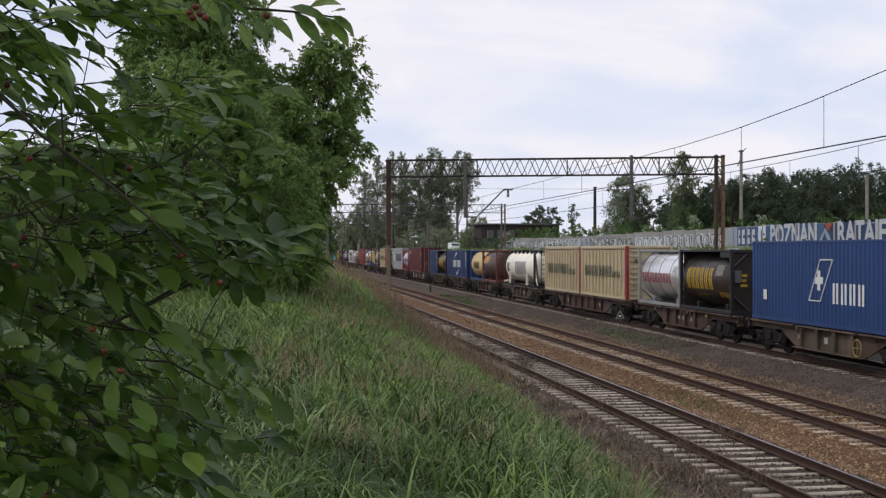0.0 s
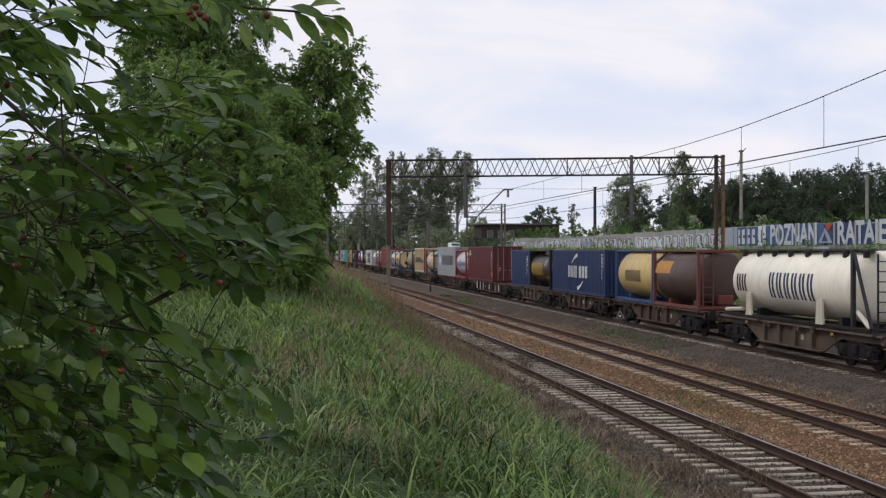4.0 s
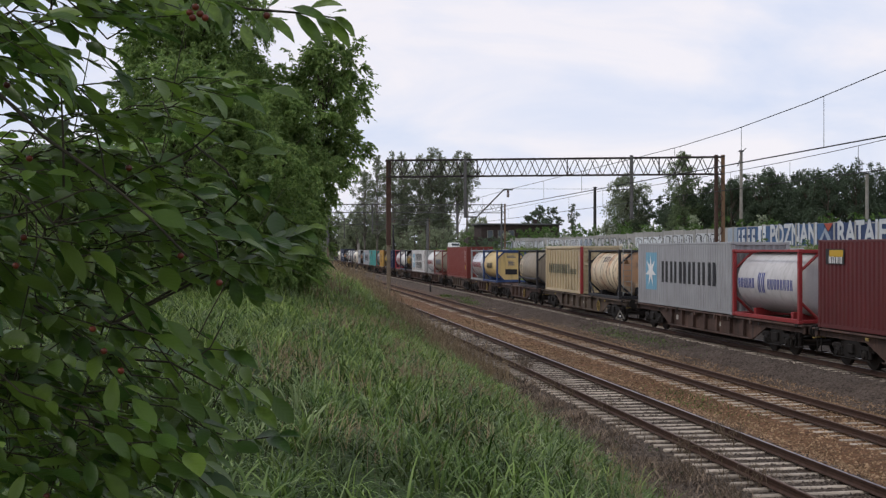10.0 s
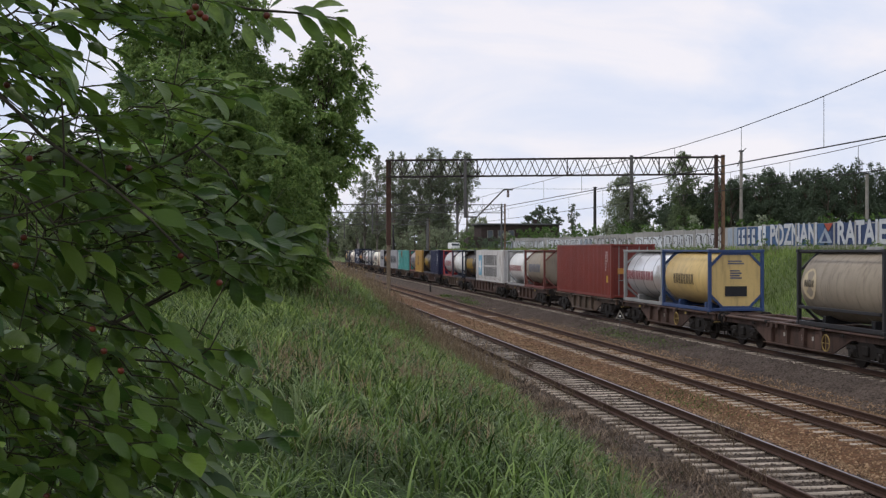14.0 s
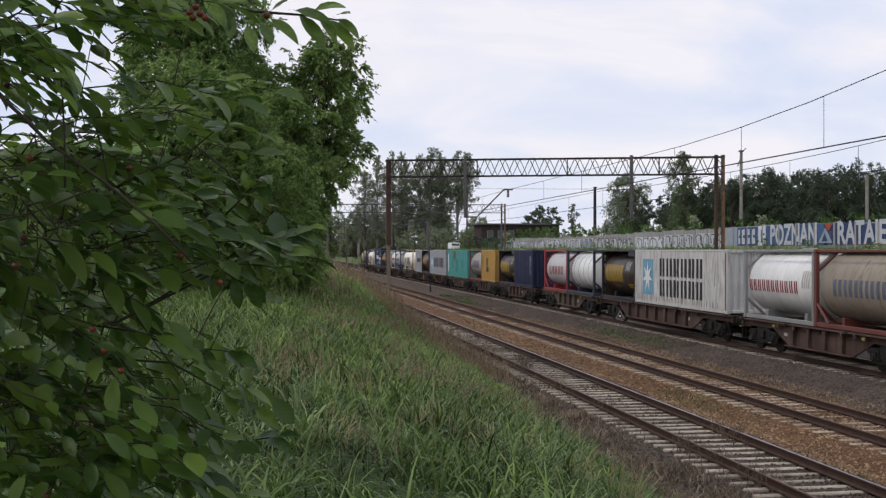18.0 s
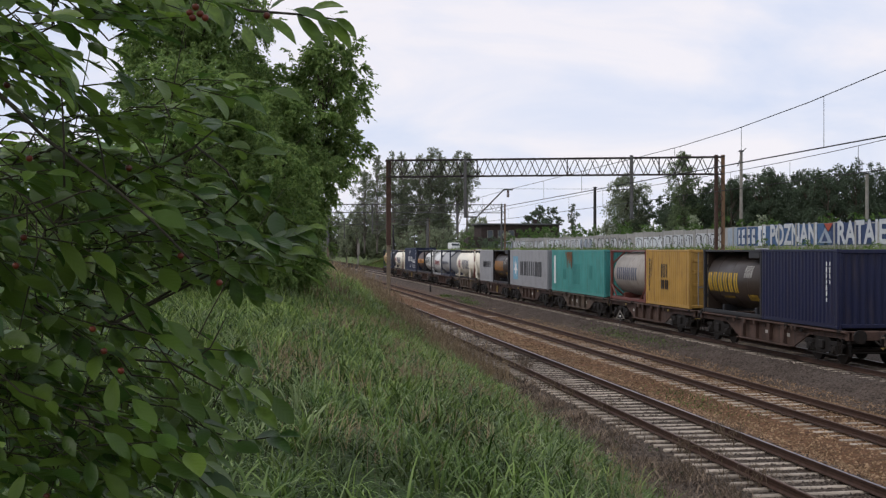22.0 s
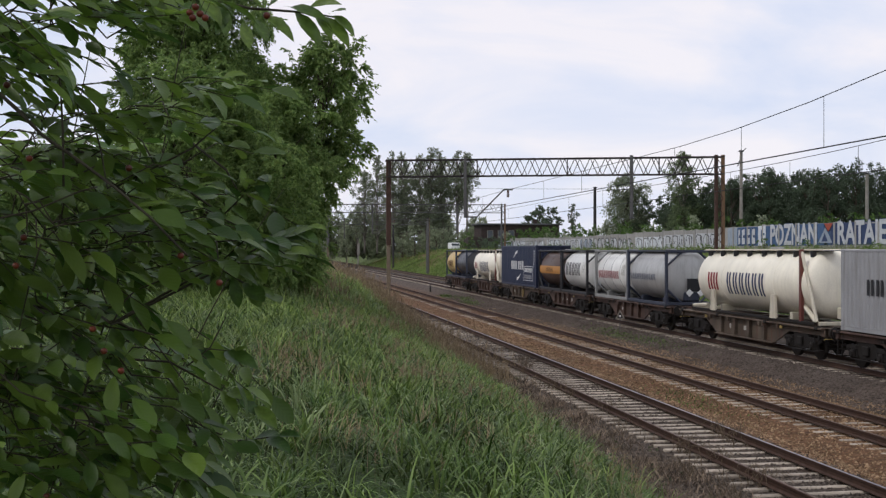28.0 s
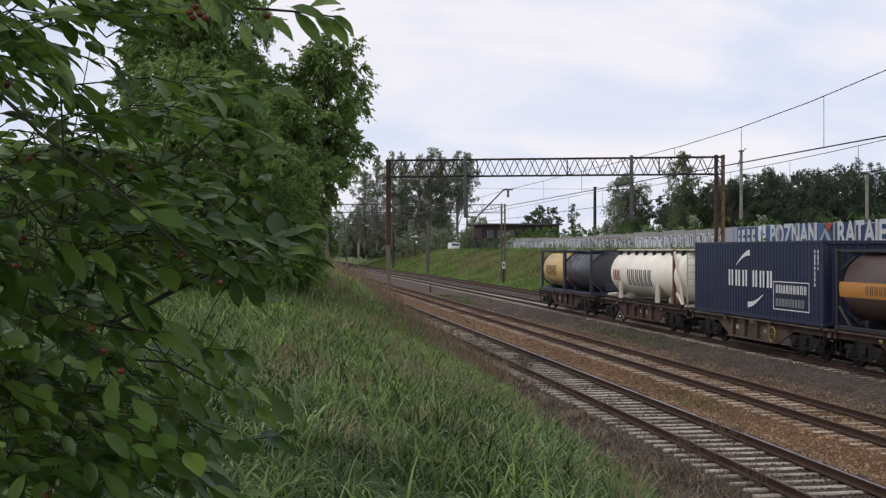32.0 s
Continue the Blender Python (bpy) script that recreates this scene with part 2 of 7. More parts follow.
GRASS_SEED = leaf_mat("brown_grass_seed_head", (0.18, 0.130, 0.080), (0.36, 0.275, 0.180), 0.3, 0.8, 0.1)
GRASS_DEAD = leaf_mat("withered_grass", (0.085, 0.064, 0.048), (0.30, 0.225, 0.160), 0.2, 0.8, 0.2, 2.5, 0.5, 1.4)
CHERRY = mat("red_cherry_skin", (0.095, 0.020, 0.008), 0.35, 0, 0.5, 40, 0, spec=0.35, rnd=0.4)


# ---- mesh helpers ----
class Geo:
    """Collects vertices and faces of one mesh."""

    def __init__(self):
        self.v, self.f = [], []

    def add(self, vs, fs):
        o = len(self.v)
        self.v += [tuple(p) for p in vs]
        self.f += [tuple(i + o for i in q) for q in fs]
        return self

    def box(self, x, y, z, sx, sy, sz, c=0.0):
        """A box by its centre and size; c: chamfer."""
        a, b, d = sx / 2, sy / 2, sz / 2
        if not c:
            vs = [(x + i * a, y + j * b, z + k * d) for i in (-1, 1) for j in (-1, 1) for k in (-1, 1)]
            return self.add(vs, [(0, 1, 3, 2), (4, 6, 7, 5), (0, 4, 5, 1), (2, 3, 7, 6), (0, 2, 6, 4), (1, 5, 7, 3)])
        vs, ix = [], {}
        for i in (-1, 1):
            for j in (-1, 1):
                for k in (-1, 1):
                    for ax, p in enumerate(((a, b - c, d - c), (a - c, b, d - c), (a - c, b - c, d))):
                        ix[i, j, k, ax] = len(vs)
                        vs.append((x + i * p[0], y + j * p[1], z + k * p[2]))
        fs = []
        for s in (-1, 1):
            fs.append(tuple(ix[s, j, k, 0] for j, k in ((-1, -1), (1, -1), (1, 1), (-1, 1))))
            fs.append(tuple(ix[i, s, k, 1] for i, k in ((-1, -1), (1, -1), (1, 1), (-1, 1))))
            fs.append(tuple(ix[i, j, s, 2] for i, j in ((-1, -1), (1, -1), (1, 1), (-1, 1))))
        for p in (-1, 1):
            for q in (-1, 1):
                fs.append((ix[p, q, -1, 0], ix[p, q, 1, 0], ix[p, q, 1, 1], ix[p, q, -1, 1]))
                fs.append((ix[p, -1, q, 0], ix[p, 1, q, 0], ix[p, 1, q, 2], ix[p, -1, q, 2]))
                fs.append((ix[-1, p, q, 1], ix[1, p, q, 1], ix[1, p, q, 2], ix[-1, p, q, 2]))
                for r in (-1, 1):
                    fs.append((ix[p, q, r, 0], ix[p, q, r, 1], ix[p, q, r, 2]))
        return self.add(vs, fs)

    def tube(self, p, q, r, r2=None, n=6, caps=True):
        p, q = Vector(p), Vector(q)
        r2 = r if r2 is None else r2
        d = (q - p).normalized()
        u = d.orthogonal().normalized()
        w = d.cross(u)
        vs = []
        for c, rad in ((p, r), (q, r2)):
            vs += [c + (u * math.cos(2 * math.pi * i / n) + w * math.sin(2 * math.pi * i / n)) * rad for i in range(n)]
        fs = [(i, (i + 1) % n, n + (i + 1) % n, n + i) for i in range(n)]
        if caps:
            fs += [tuple(range(n - 1, -1, -1)), tuple(range(n, 2 * n))]
        return self.add(vs, fs)

    def path(self, pts, radii, n=6):
        """A tube along points."""
        pts = [Vector(p) for p in pts]
        vs, fs = [], []
        for i, c in enumerate(pts):
            d = (pts[min(i + 1, len(pts) - 1)] - pts[max(i - 1, 0)]).normalized()
            u = Vector((0.31, 0.77, 0.55)).cross(d).normalized()
            w = d.cross(u)
            vs += [c + (u * math.cos(2 * math.pi * k / n) + w * math.sin(2 * math.pi * k / n)) * radii[i] for k in range(n)]
            if i:
                o = (i - 1) * n
                fs += [(o + k, o + (k + 1) % n, o + n + (k + 1) % n, o + n + k) for k in range(n)]
        fs += [tuple(range(n - 1, -1, -1)), tuple(range(len(vs) - n, len(vs)))]
        return self.add(vs, fs)

    def lathe(self, prof, y_axis=True, c=(0, 0, 0), n=24):
        """Turns (along, radius) pairs about the Y axis (or Z) through c."""
        vs, fs = [], []
        for t, r in prof:
            for k in range(n):
                a = 2 * math.pi * k / n
                vs.append((c[0] + r * math.cos(a), c[1] + t, c[2] + r * math.sin(a)) if y_axis else (c[0] + r * math.cos(a), c[1] + r * math.sin(a), c[2] + t))
        for i in range(len(prof) - 1):
            o = i * n
            fs += [(o + k, o + n + k, o + n + (k + 1) % n, o + (k + 1) % n) for k in range(n)]
        fs += [tuple(range(n)), tuple(range(len(vs) - 1, len(vs) - 1 - n, -1))]
        return self.add(vs, fs)

    def slab(self, poly, x0, x1):
        """A polygon in the YZ plane, given thickness from x0 to x1."""
        n = len(poly)
        vs = [(x0, y, z) for y, z in poly] + [(x1, y, z) for y, z in poly]
        fs = [tuple(range(n)), tuple(range(2 * n - 1, n - 1, -1))] + [(i, n + i, n + (i + 1) % n, (i + 1) % n) for i in range(n)]
        return self.add(vs, fs)

    def mesh(self, name, material, smooth=False):
        me = bpy.data.meshes.new(name)
        me.from_pydata(self.v, [], self.f)
        me.materials.append(material)
        if smooth:
            me.polygons.foreach_set("use_smooth", [True] * len(me.polygons))
        me.update()
        return me


def part(name, geo, material, parent=None, label="", smooth=False, at=None):
    ob = new(name, geo.mesh(name, material, smooth) if isinstance(geo, Geo) else geo)
    if parent:
        ob.parent = parent
    if at is not None:
        ob.location = at
    if label:
        tagged(ob, label)
    return ob


def thing(name, x, y, z, label, category, group="", kind=""):
    e = new(name)
    e.location = (x, y, z)
    e.empty_display_size = 0.3
    return tagged(e, label, category, group, kind)


def structure(name, geo, material, label, category, smooth=False):
    return tagged(part(name, geo, material, None, "", smooth), label, category, "", "structure")


# ---- ground: one sheet from the near bank over four tracks to the far bank ----
PROFILE = [(-900, 2.0), (-60, 2.1), (-8, 2.5), (-2.5, 2.55), (0.0, 2.45), (2.0, 2.02), (3.6, 1.32), (5.4, 0.38), (6.7, -0.22), (7.6, -0.33), (8.1, -0.24), (10.8, -0.20), (11.6, -0.34),
           (12.4, -0.22), (15.0, -0.20), (15.9, -0.34), (16.9, -0.22), (18.0, 0.03), (20.8, 0.03), (21.7, -0.12), (22.6, 0.0), (25.4, -0.02), (26.6, -0.22),
           (28.5, 0.1), (33.0, 2.1), (37.0, 3.5), (39.0, 3.66), (60, 3.8), (120, 4.2), (900, 6.0)]


def ground_z(x):
    return float(np.interp(x, [p[0] for p in PROFILE], [p[1] for p in PROFILE]))


def bank_rise(x, y):
    """The near bank stands higher further along the line."""
    s = np.clip((np.asarray(y, dtype=float) - 28) / 36, 0, 1)
    h = np.interp(x, [-60, -8, 3.0, 5.0, 6.2, 7.4], [0, 0.5, 1.35, 1.4, 0.9, 0.0])
    return s * s * (3 - 2 * s) * h


def build_ground():
    ys = [-400, -120, -40, -15, -5] + [i * 1.0 for i in range(0, 60)] + [60 + 3 * i for i in range(0, 50)] + [210 + 15 * i for i in range(20)] + [600, 900, 1500, 2500]
    xs = sorted(set([p[0] for p in PROFILE] + [0.8, 1.4, 2.6, 3.1, 4.2, 4.8, 6.0, 6.5, 7.2, 29.6, 30.7, 31.8, 34.2, 35.4, 44, 50, 80]))
    g = Geo()
    rough = {x: (0.10 if (-8 < x < 6.6 or 28 < x < 37) else 0.006 if 7 < x < 28 else 0.0) for x in xs}
    vs = [(x, y, ground_z(x) + float(bank_rise(x, y)) + rough[x] * noise.noise(Vector((x * 0.7, y * 0.35, 0))) * 2) for y in ys for x in xs]
    n = len(xs)
    g.add(vs, [(j * n + i, j * n + i + 1, (j + 1) * n + i + 1, (j + 1) * n + i) for j in range(len(ys) - 1) for i in range(n - 1)])
    return structure("ground", g, GROUND, "sloping grassy railway banks and stony trackbed between them", "ground", True)


build_ground()


# ---- tracks ----
TRACKS = [("railway_track_1", 9.45, 0.0, RAIL_TOP, SLEEPER, "least used track with shiny far rail and pale concrete sleepers in dirt"),
          ("railway_track_2", 13.7, 0.0, RUST_TOP, SLEEPER, "brown-railed track on pale sleepers in orange ballast"),
          ("railway_track_3", 19.38, 0.25, RAIL_TOP, SLEEPER, "track under the freight train on grey ballast"),
          ("railway_track_4", 24.0, 0.22, RUST_TOP, SLEEPER_OLD, "rusty far track along the foot of the bank")]
RAIL_PROFILE = [(-0.07, -0.16), (0.07, -0.16), (0.07, -0.145), (0.012, -0.12), (0.012, -0.045), (0.036, -0.03), (0.036, 0.0), (-0.036, 0.0), (-0.036, -0.03), (-0.012, -0.045), (-0.012, -0.12), (-0.07, -0.145)]


def rail_geo(x, z, y0, y1):
    n = len(RAIL_PROFILE)
    g = Geo()
    g.add([(x + a, y0, z + b) for a, b in RAIL_PROFILE] + [(x + a, y1, z + b) for a, b in RAIL_PROFILE],
          [(i, (i + 1) % n, n + (i + 1) % n, n + i) for i in range(n)])
    return g


def build_tracks():
    for k, (name, cx, z, top, sm, label) in enumerate(TRACKS):
        t = tagged(new(name), label, "railway track", "", "structure")
        for s in (-0.75, 0.75):
            part("rail", rail_geo(cx + s, z, 4, 1200), RUST_RAIL, t, "rust-brown steel rail")
            g = Geo().box(cx + s, 602, z + 0.003, 0.05, 1196, 0.006)
            part("rail_head", g, top if (k != 0 or s > 0) else RUST_TOP, t, "polished rail head" if top is RAIL_TOP else "rusty rail head")


build_tracks()


# ---- concrete boundary wall on the far bank ----
def lettering(name, text, material, parent, size, at, rot, label="", depth=0.006, sx=1.0, grow=0.0):
    cu = bpy.data.curves.new(name, "FONT")
    cu.body, cu.size, cu.extrude, cu.align_x, cu.align_y, cu.resolution_u = text, size, depth, "CENTER", "CENTER", 3
    cu.offset = grow
    tmp = new("lettering_source", cu)
    me = bpy.data.meshes.new_from_object(tmp.evaluated_get(bpy.context.evaluated_depsgraph_get()))
    bpy.data.objects.remove(tmp)
    me.materials.clear()
    me.materials.append(material)
    ob = new(name, me)
    if parent:
        ob.parent = parent
    ob.matrix_basis = Matrix.Translation(at) @ rot @ Matrix.Diagonal((sx, 1, 1, 1))
    if label:
        tagged(ob, label)
    return ob


FACE_WEST = Matrix(((0, 0, -1, 0), (-1, 0, 0, 0), (0, 1, 0, 0), (0, 0, 0, 1)))
GRAF_BLUE = mat("blue_spray_paint", (0.05, 0.10, 0.20), 0.7, 0, 0.2, 3, 0.05)
GRAF_PALE = mat("pale_blue_spray_paint", (0.27, 0.31, 0.36), 0.7, 0, 0.2, 3, 0.05)
GRAF_WHITE = mat("chalky_white_spray_paint", (0.58, 0.60, 0.62), 0.7, 0, 0.15, 3, 0.05)
GRAF_SILVER = mat("silver_grey_spray_paint", (0.46, 0.47, 0.48), 0.6, 0, 0.2, 3, 0.05)
GRAF_NAVY = mat("navy_spray_paint", (0.030, 0.050, 0.120), 0.7, 0, 0.2, 3, 0.05)
GRAF_RED = mat("red_spray_paint", (0.32, 0.07, 0.04), 0.7, 0, 0.15, 3, 0.05)


def build_wall():
    w = tagged(new("wall_east"), "long grey concrete panel wall with graffiti on the far bank", "wall", "", "structure")
    pan = Geo().box(0, 0, 0, 0.14, 2.96, 2.2, 0.02).mesh("panel", WALL_C)
    post = Geo().box(0, 0, 0, 0.26, 0.20, 2.3, 0.02).mesh("post", WALL_C)
    rng = random.Random(5)
    y = 52.0
    while y < 199:
        z = (4.82 if y < 104 else 4.70) + rng.uniform(-0.05, 0.05) + 0.1 * math.sin(y * 0.07)
        p = part("panel", pan, None, w, "", at=(40.0, y, z))
        p.rotation_euler = (radians(rng.uniform(-0.5, 0.5)), radians(rng.uniform(-1.2, 1.2)), 0)
        part("post", post, None, w, "", at=(39.98, y + 1.58, z + 0.02))
        y += 3.16
    # tall lettering on the nearer panels, scrawls along the rest
    rng = random.Random(11)
    for y, wd, m in ((101.2, 2.2, GRAF_PALE), (97.6, 5.0, GRAF_BLUE), (88.9, 11.6, GRAF_BLUE), (83.2, 0.9, GRAF_BLUE), (77.9, 9.6, GRAF_NAVY)):
        part("painted_band", Geo().box(39.915, y, 5.12, 0.012, wd, rng.uniform(1.5, 1.6)), m, w, "blue painted ground behind the lettering")
    for txt, y, sx in (("POZNAN", 88.95, 0.92), ("RATAJE", 78.1, 0.97)):
        lettering("painted_letter_edge", txt, GRAF_NAVY, w, 2.2, (39.895, y, 5.10), FACE_WEST, "navy edge round the block letters", 0.004, sx, 0.10)
        lettering("painted_letters", txt, GRAF_SILVER, w, 2.2, (39.88, y, 5.10), FACE_WEST, "silver-grey block letters", 0.004, sx, 0.065)
    for y, wd in ((99.6, 0.5), (98.7, 0.85), (97.65, 0.85), (96.55, 0.9)):
        part("painted_edge", Geo().slab([(y - wd / 2, 4.42), (y + wd / 2, 4.36), (y + wd * 0.46, 5.78), (y - wd * 0.42, 5.84)], 39.890, 39.896), GRAF_NAVY, w)
        part("painted_shape", Geo().slab([(y - wd * 0.40, 4.52), (y + wd * 0.40, 4.46), (y + wd * 0.36, 5.70), (y - wd * 0.33, 5.74)], 39.882, 39.889), GRAF_SILVER, w)
        part("painted_notch", Geo().slab([(y - wd * 0.36, 5.02), (y + wd * 0.08, 5.0), (y + wd * 0.06, 5.22), (y - wd * 0.35, 5.24)], 39.874, 39.881), GRAF_NAVY, w)
    part("painted_shape", Geo().box(39.882, 94.8, 5.15, 0.01, 1.5, 1.62), GRAF_WHITE, w)
    part("painted_shape", Geo().box(39.874, 94.9, 5.1, 0.008, 0.16, 1.1).box(39.874, 94.5, 5.3, 0.008, 0.5, 0.14), GRAF_BLUE, w)
    part("painted_shape", Geo().slab([(84.6, 4.5), (82.3, 4.5), (83.4, 5.6)], 39.878, 39.888), GRAF_PALE, w)
    part("painted_shape", Geo().slab([(84.0, 4.6), (83.0, 4.6), (83.5, 5.2)], 39.868, 39.876), GRAF_NAVY, w)
    part("painted_shape", Geo().slab([(83.6, 5.9), (82.2, 5.9), (82.9, 5.3)], 39.868, 39.878), GRAF_RED, w)
    # rows of unreadable silver shapes with dark edges, broken by notches
    y = 103.4
    while y < 196:
        n, wd = rng.randint(3, 6), rng.uniform(1.5, 2.5)
        ht, zc, fill = rng.uniform(1.25, 1.65), 4.72 + rng.uniform(-0.08, 0.1), rng.choice((GRAF_SILVER, GRAF_SILVER, GRAF_WHITE, GRAF_PALE))
        if rng.random() < 0.6:
            part("painted_patch", Geo().box(39.914, y + n * wd / 2, zc, 0.010, n * wd + 0.4, ht + 0.1), rng.choice((GRAF_WHITE, GRAF_SILVER, WALL_C)), w)
        for k in range(n):
            c, sk = y + wd * (k + 0.5), rng.uniform(-0.25, 0.25)
            p = [(c + wd * 0.5 * a + sk * b, zc + ht * 0.5 * b) for a, b in ((-0.9, -0.7), (-0.55, -1), (0.5, -rng.uniform(0.8, 1)), (0.95, -0.6), (rng.uniform(0.7, 1), 0.65), (0.5, 1), (-0.6, rng.uniform(0.8, 1)), (-rng.uniform(0.7, 0.95), 0.5))]
            part("painted_edge", Geo().slab(p, 39.897, 39.905), STEEL_DARK, w)
            part("painted_shape", Geo().slab([(c + (a - c) * 0.84, zc + (b - zc) * 0.86) for a, b in p], 39.889, 39.896), fill, w)
            g = Geo()
            for _ in range(rng.randint(1, 3)):
                a, b, ln, q = c + rng.uniform(-0.3, 0.3) * wd, zc + rng.uniform(-0.4, 0.3) * ht, rng.uniform(0.2, 0.75), rng.uniform(-0.25, 0.25)
                g.slab([(a, b), (a + 0.2, b), (a + 0.16 + q, b + ln), (a + q, b + ln)], 39.882, 39.888)
            part("painted_notch", g, STEEL_DARK, w)
        y += n * wd + rng.uniform(0.2, 1.6)


build_wall()


# ---- overhead line gantries ----
def lattice_post(parent, x, y, z0, z1, m, w=0.34):
    """A post of two channels joined by battens."""
    for s in (-1, 1):
        part("channel", Geo().box(x + s * w / 2, y, (z0 + z1) / 2, 0.16, 0.2, z1 - z0), m if s < 0 else STEEL_TAN, parent)
    g = Geo()
    z, s = z0 + 0.4, 1
    while z < z1 - 0.5:
        g.tube((x - s * w / 2, y - 0.09, z), (x + s * w / 2, y - 0.09, z + 0.45), 0.025, n=4)
        z, s = z + 0.45, -s
    part("lacing", g, m, parent)


def gantry(x0, y0, x1, y1, zb, zt, bays, drops, lab, steel=None):
    t = thing("overhead_line_gantry", x0, y0, ground_z(x0) - 0.2, lab, "gantry", "overhead line gantries")
    inv = Vector(t.location)
    sb = steel or STEEL_BROWN
    truss = steel or STEEL_SOOT
    dx, dy = x1 - x0, y1 - y0

    def pt(f, z, off=0.0):
        return Vector((x0 + dx * f, y0 + dy * f + off, z)) - inv

    part("post", Geo().box(0, 0, (zt - inv.z) / 2 + 2.4, 0.28, 0.28, zt - inv.z - 4.7, 0.02), sb, t, "red-brown upper post")
    part("lower_post", Geo().box(0, 0, 2.4, 0.22, 0.22, 4.9, 0.03), CONC_TAN, t, "sandy grey lower post")
    lattice_post(t, dx, dy, ground_z(x1) - 0.2 - inv.z, zt - inv.z + 0.12, sb, 0.4)
    for off in (-0.3, 0.3):
        for z in (zb, zt):
            part("chord", Geo().tube(pt(-0.01, z, off), pt(1.01, z, off), 0.05, n=4), truss, t)
    for k in range(bays):
        f0, f1, fm = k / bays, (k + 1) / bays, (k + 0.5) / bays
        part("brace", Geo().tube(pt(f0, zb, -0.3), pt(fm, zt, -0.3), 0.028, n=4), truss, t)
        part("brace", Geo().tube(pt(fm, zt, -0.3), pt(f1, zb, -0.3), 0.028, n=4), truss, t)
        part("brace", Geo().tube(pt(f0, zt, 0.3), pt(fm, zb, 0.3), 0.024, n=4), truss, t)
        part("brace", Geo().tube(pt(fm, zb, 0.3), pt(f1, zt, 0.3), 0.024, n=4), truss, t)
        if k % 6 == 0:
            part("strut", Geo().tube(pt(f0, zb, -0.3), pt(f0, zt, -0.3), 0.04, n=4), truss, t)
    for f, z1, arm in drops:
        part("drop_post", Geo().box(*(pt(f, (zt + 0.12 + z1) / 2, -0.42)), 0.16, 0.16, zt + 0.12 - z1), STEEL_GREY, t, "grey hanging steel post")
        if arm:
            a = pt(f, z1 + 0.05, -0.42)
            g = Geo().tube(a, a + Vector((arm * 0.30, 0, 0)), 0.045, n=5).tube(a + Vector((arm * 0.30, 0, 0)), a + Vector((arm, 0, 1.62)), 0.045, n=5)
            g.tube(a + Vector((arm, 0, 1.62)), a + Vector((arm * 1.22, 0, 1.60)), 0.05, n=5)
            part("cantilever_arm", g, STEEL_GREY, t, "slanting grey tube arm")
            part("insulator", Geo().lathe([(-0.2, 0.03), (-0.15, 0.09), (-0.1, 0.04), (-0.05, 0.09), (0, 0.04), (0.05, 0.09), (0.1, 0.04), (0.15, 0.09), (0.2, 0.03)], False, a + Vector((arm * 1.1, 0, 1.36)), 8), PORCELAIN, t)
    return t


gantry(7.2, 72.0, 25.5, 66.6, 8.28, 9.25, 22, [(0.235, 5.85, 2.3), (0.735, 5.75, 0)], "red-brown lattice steel gantry spanning four tracks")
gantry(7.2, 142.5, 27.6, 141.2, 8.35, 9.3, 18, [(0.25, 5.9, 2.3), (0.73, 5.9, 0)], "distant dark lattice gantry over the tracks", STEEL_GREY)
gantry(7.2, 209.0, 27.4, 207.0, 8.35, 9.3, 14, [(0.3, 5.9, 0)], "far dark lattice gantry over the tracks", STEEL_GREY)


# ---- contact wires and carrying cables ----
def cable_z(x, y):
    """Height of the carrying cable, which sags between supports and climbs to the next one behind the viewer."""
    if y > 68:
        return 7.47 - 0.14 * math.sin(math.pi * ((y - 70) % 70) / 70)
    return 7.46 + 0.0022 * max(0, 42 - y) ** 2 if x < 15 else 7.28 + 0.0009 * max(0, 52 - y) ** 2


def build_wires():
    for x in (13.9, 19.6):
        t = thing("overhead_line", x, 69.6, 6.54, "carrying cable with droppers and twin contact wire over a track", "overhead line", "overhead lines")
        ys = [-30 + 5 * i for i in range(61)]
        part("carrying_cable", Geo().path([(0, y - 69.6, cable_z(x, y) - 6.54) for y in ys], [0.015] * 61, 4), WIRE, t)
        for o in (-0.035, 0.035):
            part("contact_wire", Geo().path([(o, y - 69.6, 0) for y in ys], [0.013] * 61, 4), WIRE, t)
        for y in (22.0, 29.15, 34.55, 40.5, 46.0, 53.0, 60.5, 78, 88, 98, 108, 118, 128, 150, 160, 170, 180, 190):
            y2 = y + (9.4 if x > 15 and y < 62 else 0)
            part("dropper", Geo().tube((0, y2 - 69.6, 0), (0, y2 - 69.6, cable_z(x, y2) - 6.54), 0.008, n=4), WIRE, t)
    tagged(part("cross_wire", Geo().path([(11.5, 70.4, 7.55), (16, 69.2, 7.5), (20.7, 67.8, 7.45)], [0.009] * 3, 4), WIRE), "thin cross wire between hanging posts", "overhead wire")


build_wires()


# ---- poles, signs and signal ----
def pole(x, y, z0, z1, r, m, label, arm=False):
    t = thing("line_pole", x, y, z0, label, "pole", "poles")
    part("shaft", Geo().tube((0, 0, 0), (0, 0, z1 - z0), r * 1.2, r, 8), m, t)
    part("cap", Geo().box(0, 0, z1 - z0 + 0.05, r * 2.6, r * 2.6, 0.12, 0.02), STEEL_DARK, t)
    if arm:
        part("bracket", Geo().tube((0, 0, z1 - z0 - 0.2), (0.5, 0, z1 - z0 + 0.35), 0.04, n=5).tube((0, 0, z1 - z0 - 0.5), (-0.35, 0, z1 - z0 - 1.4), 0.05, n=5), STEEL_DARK, t)
    return t


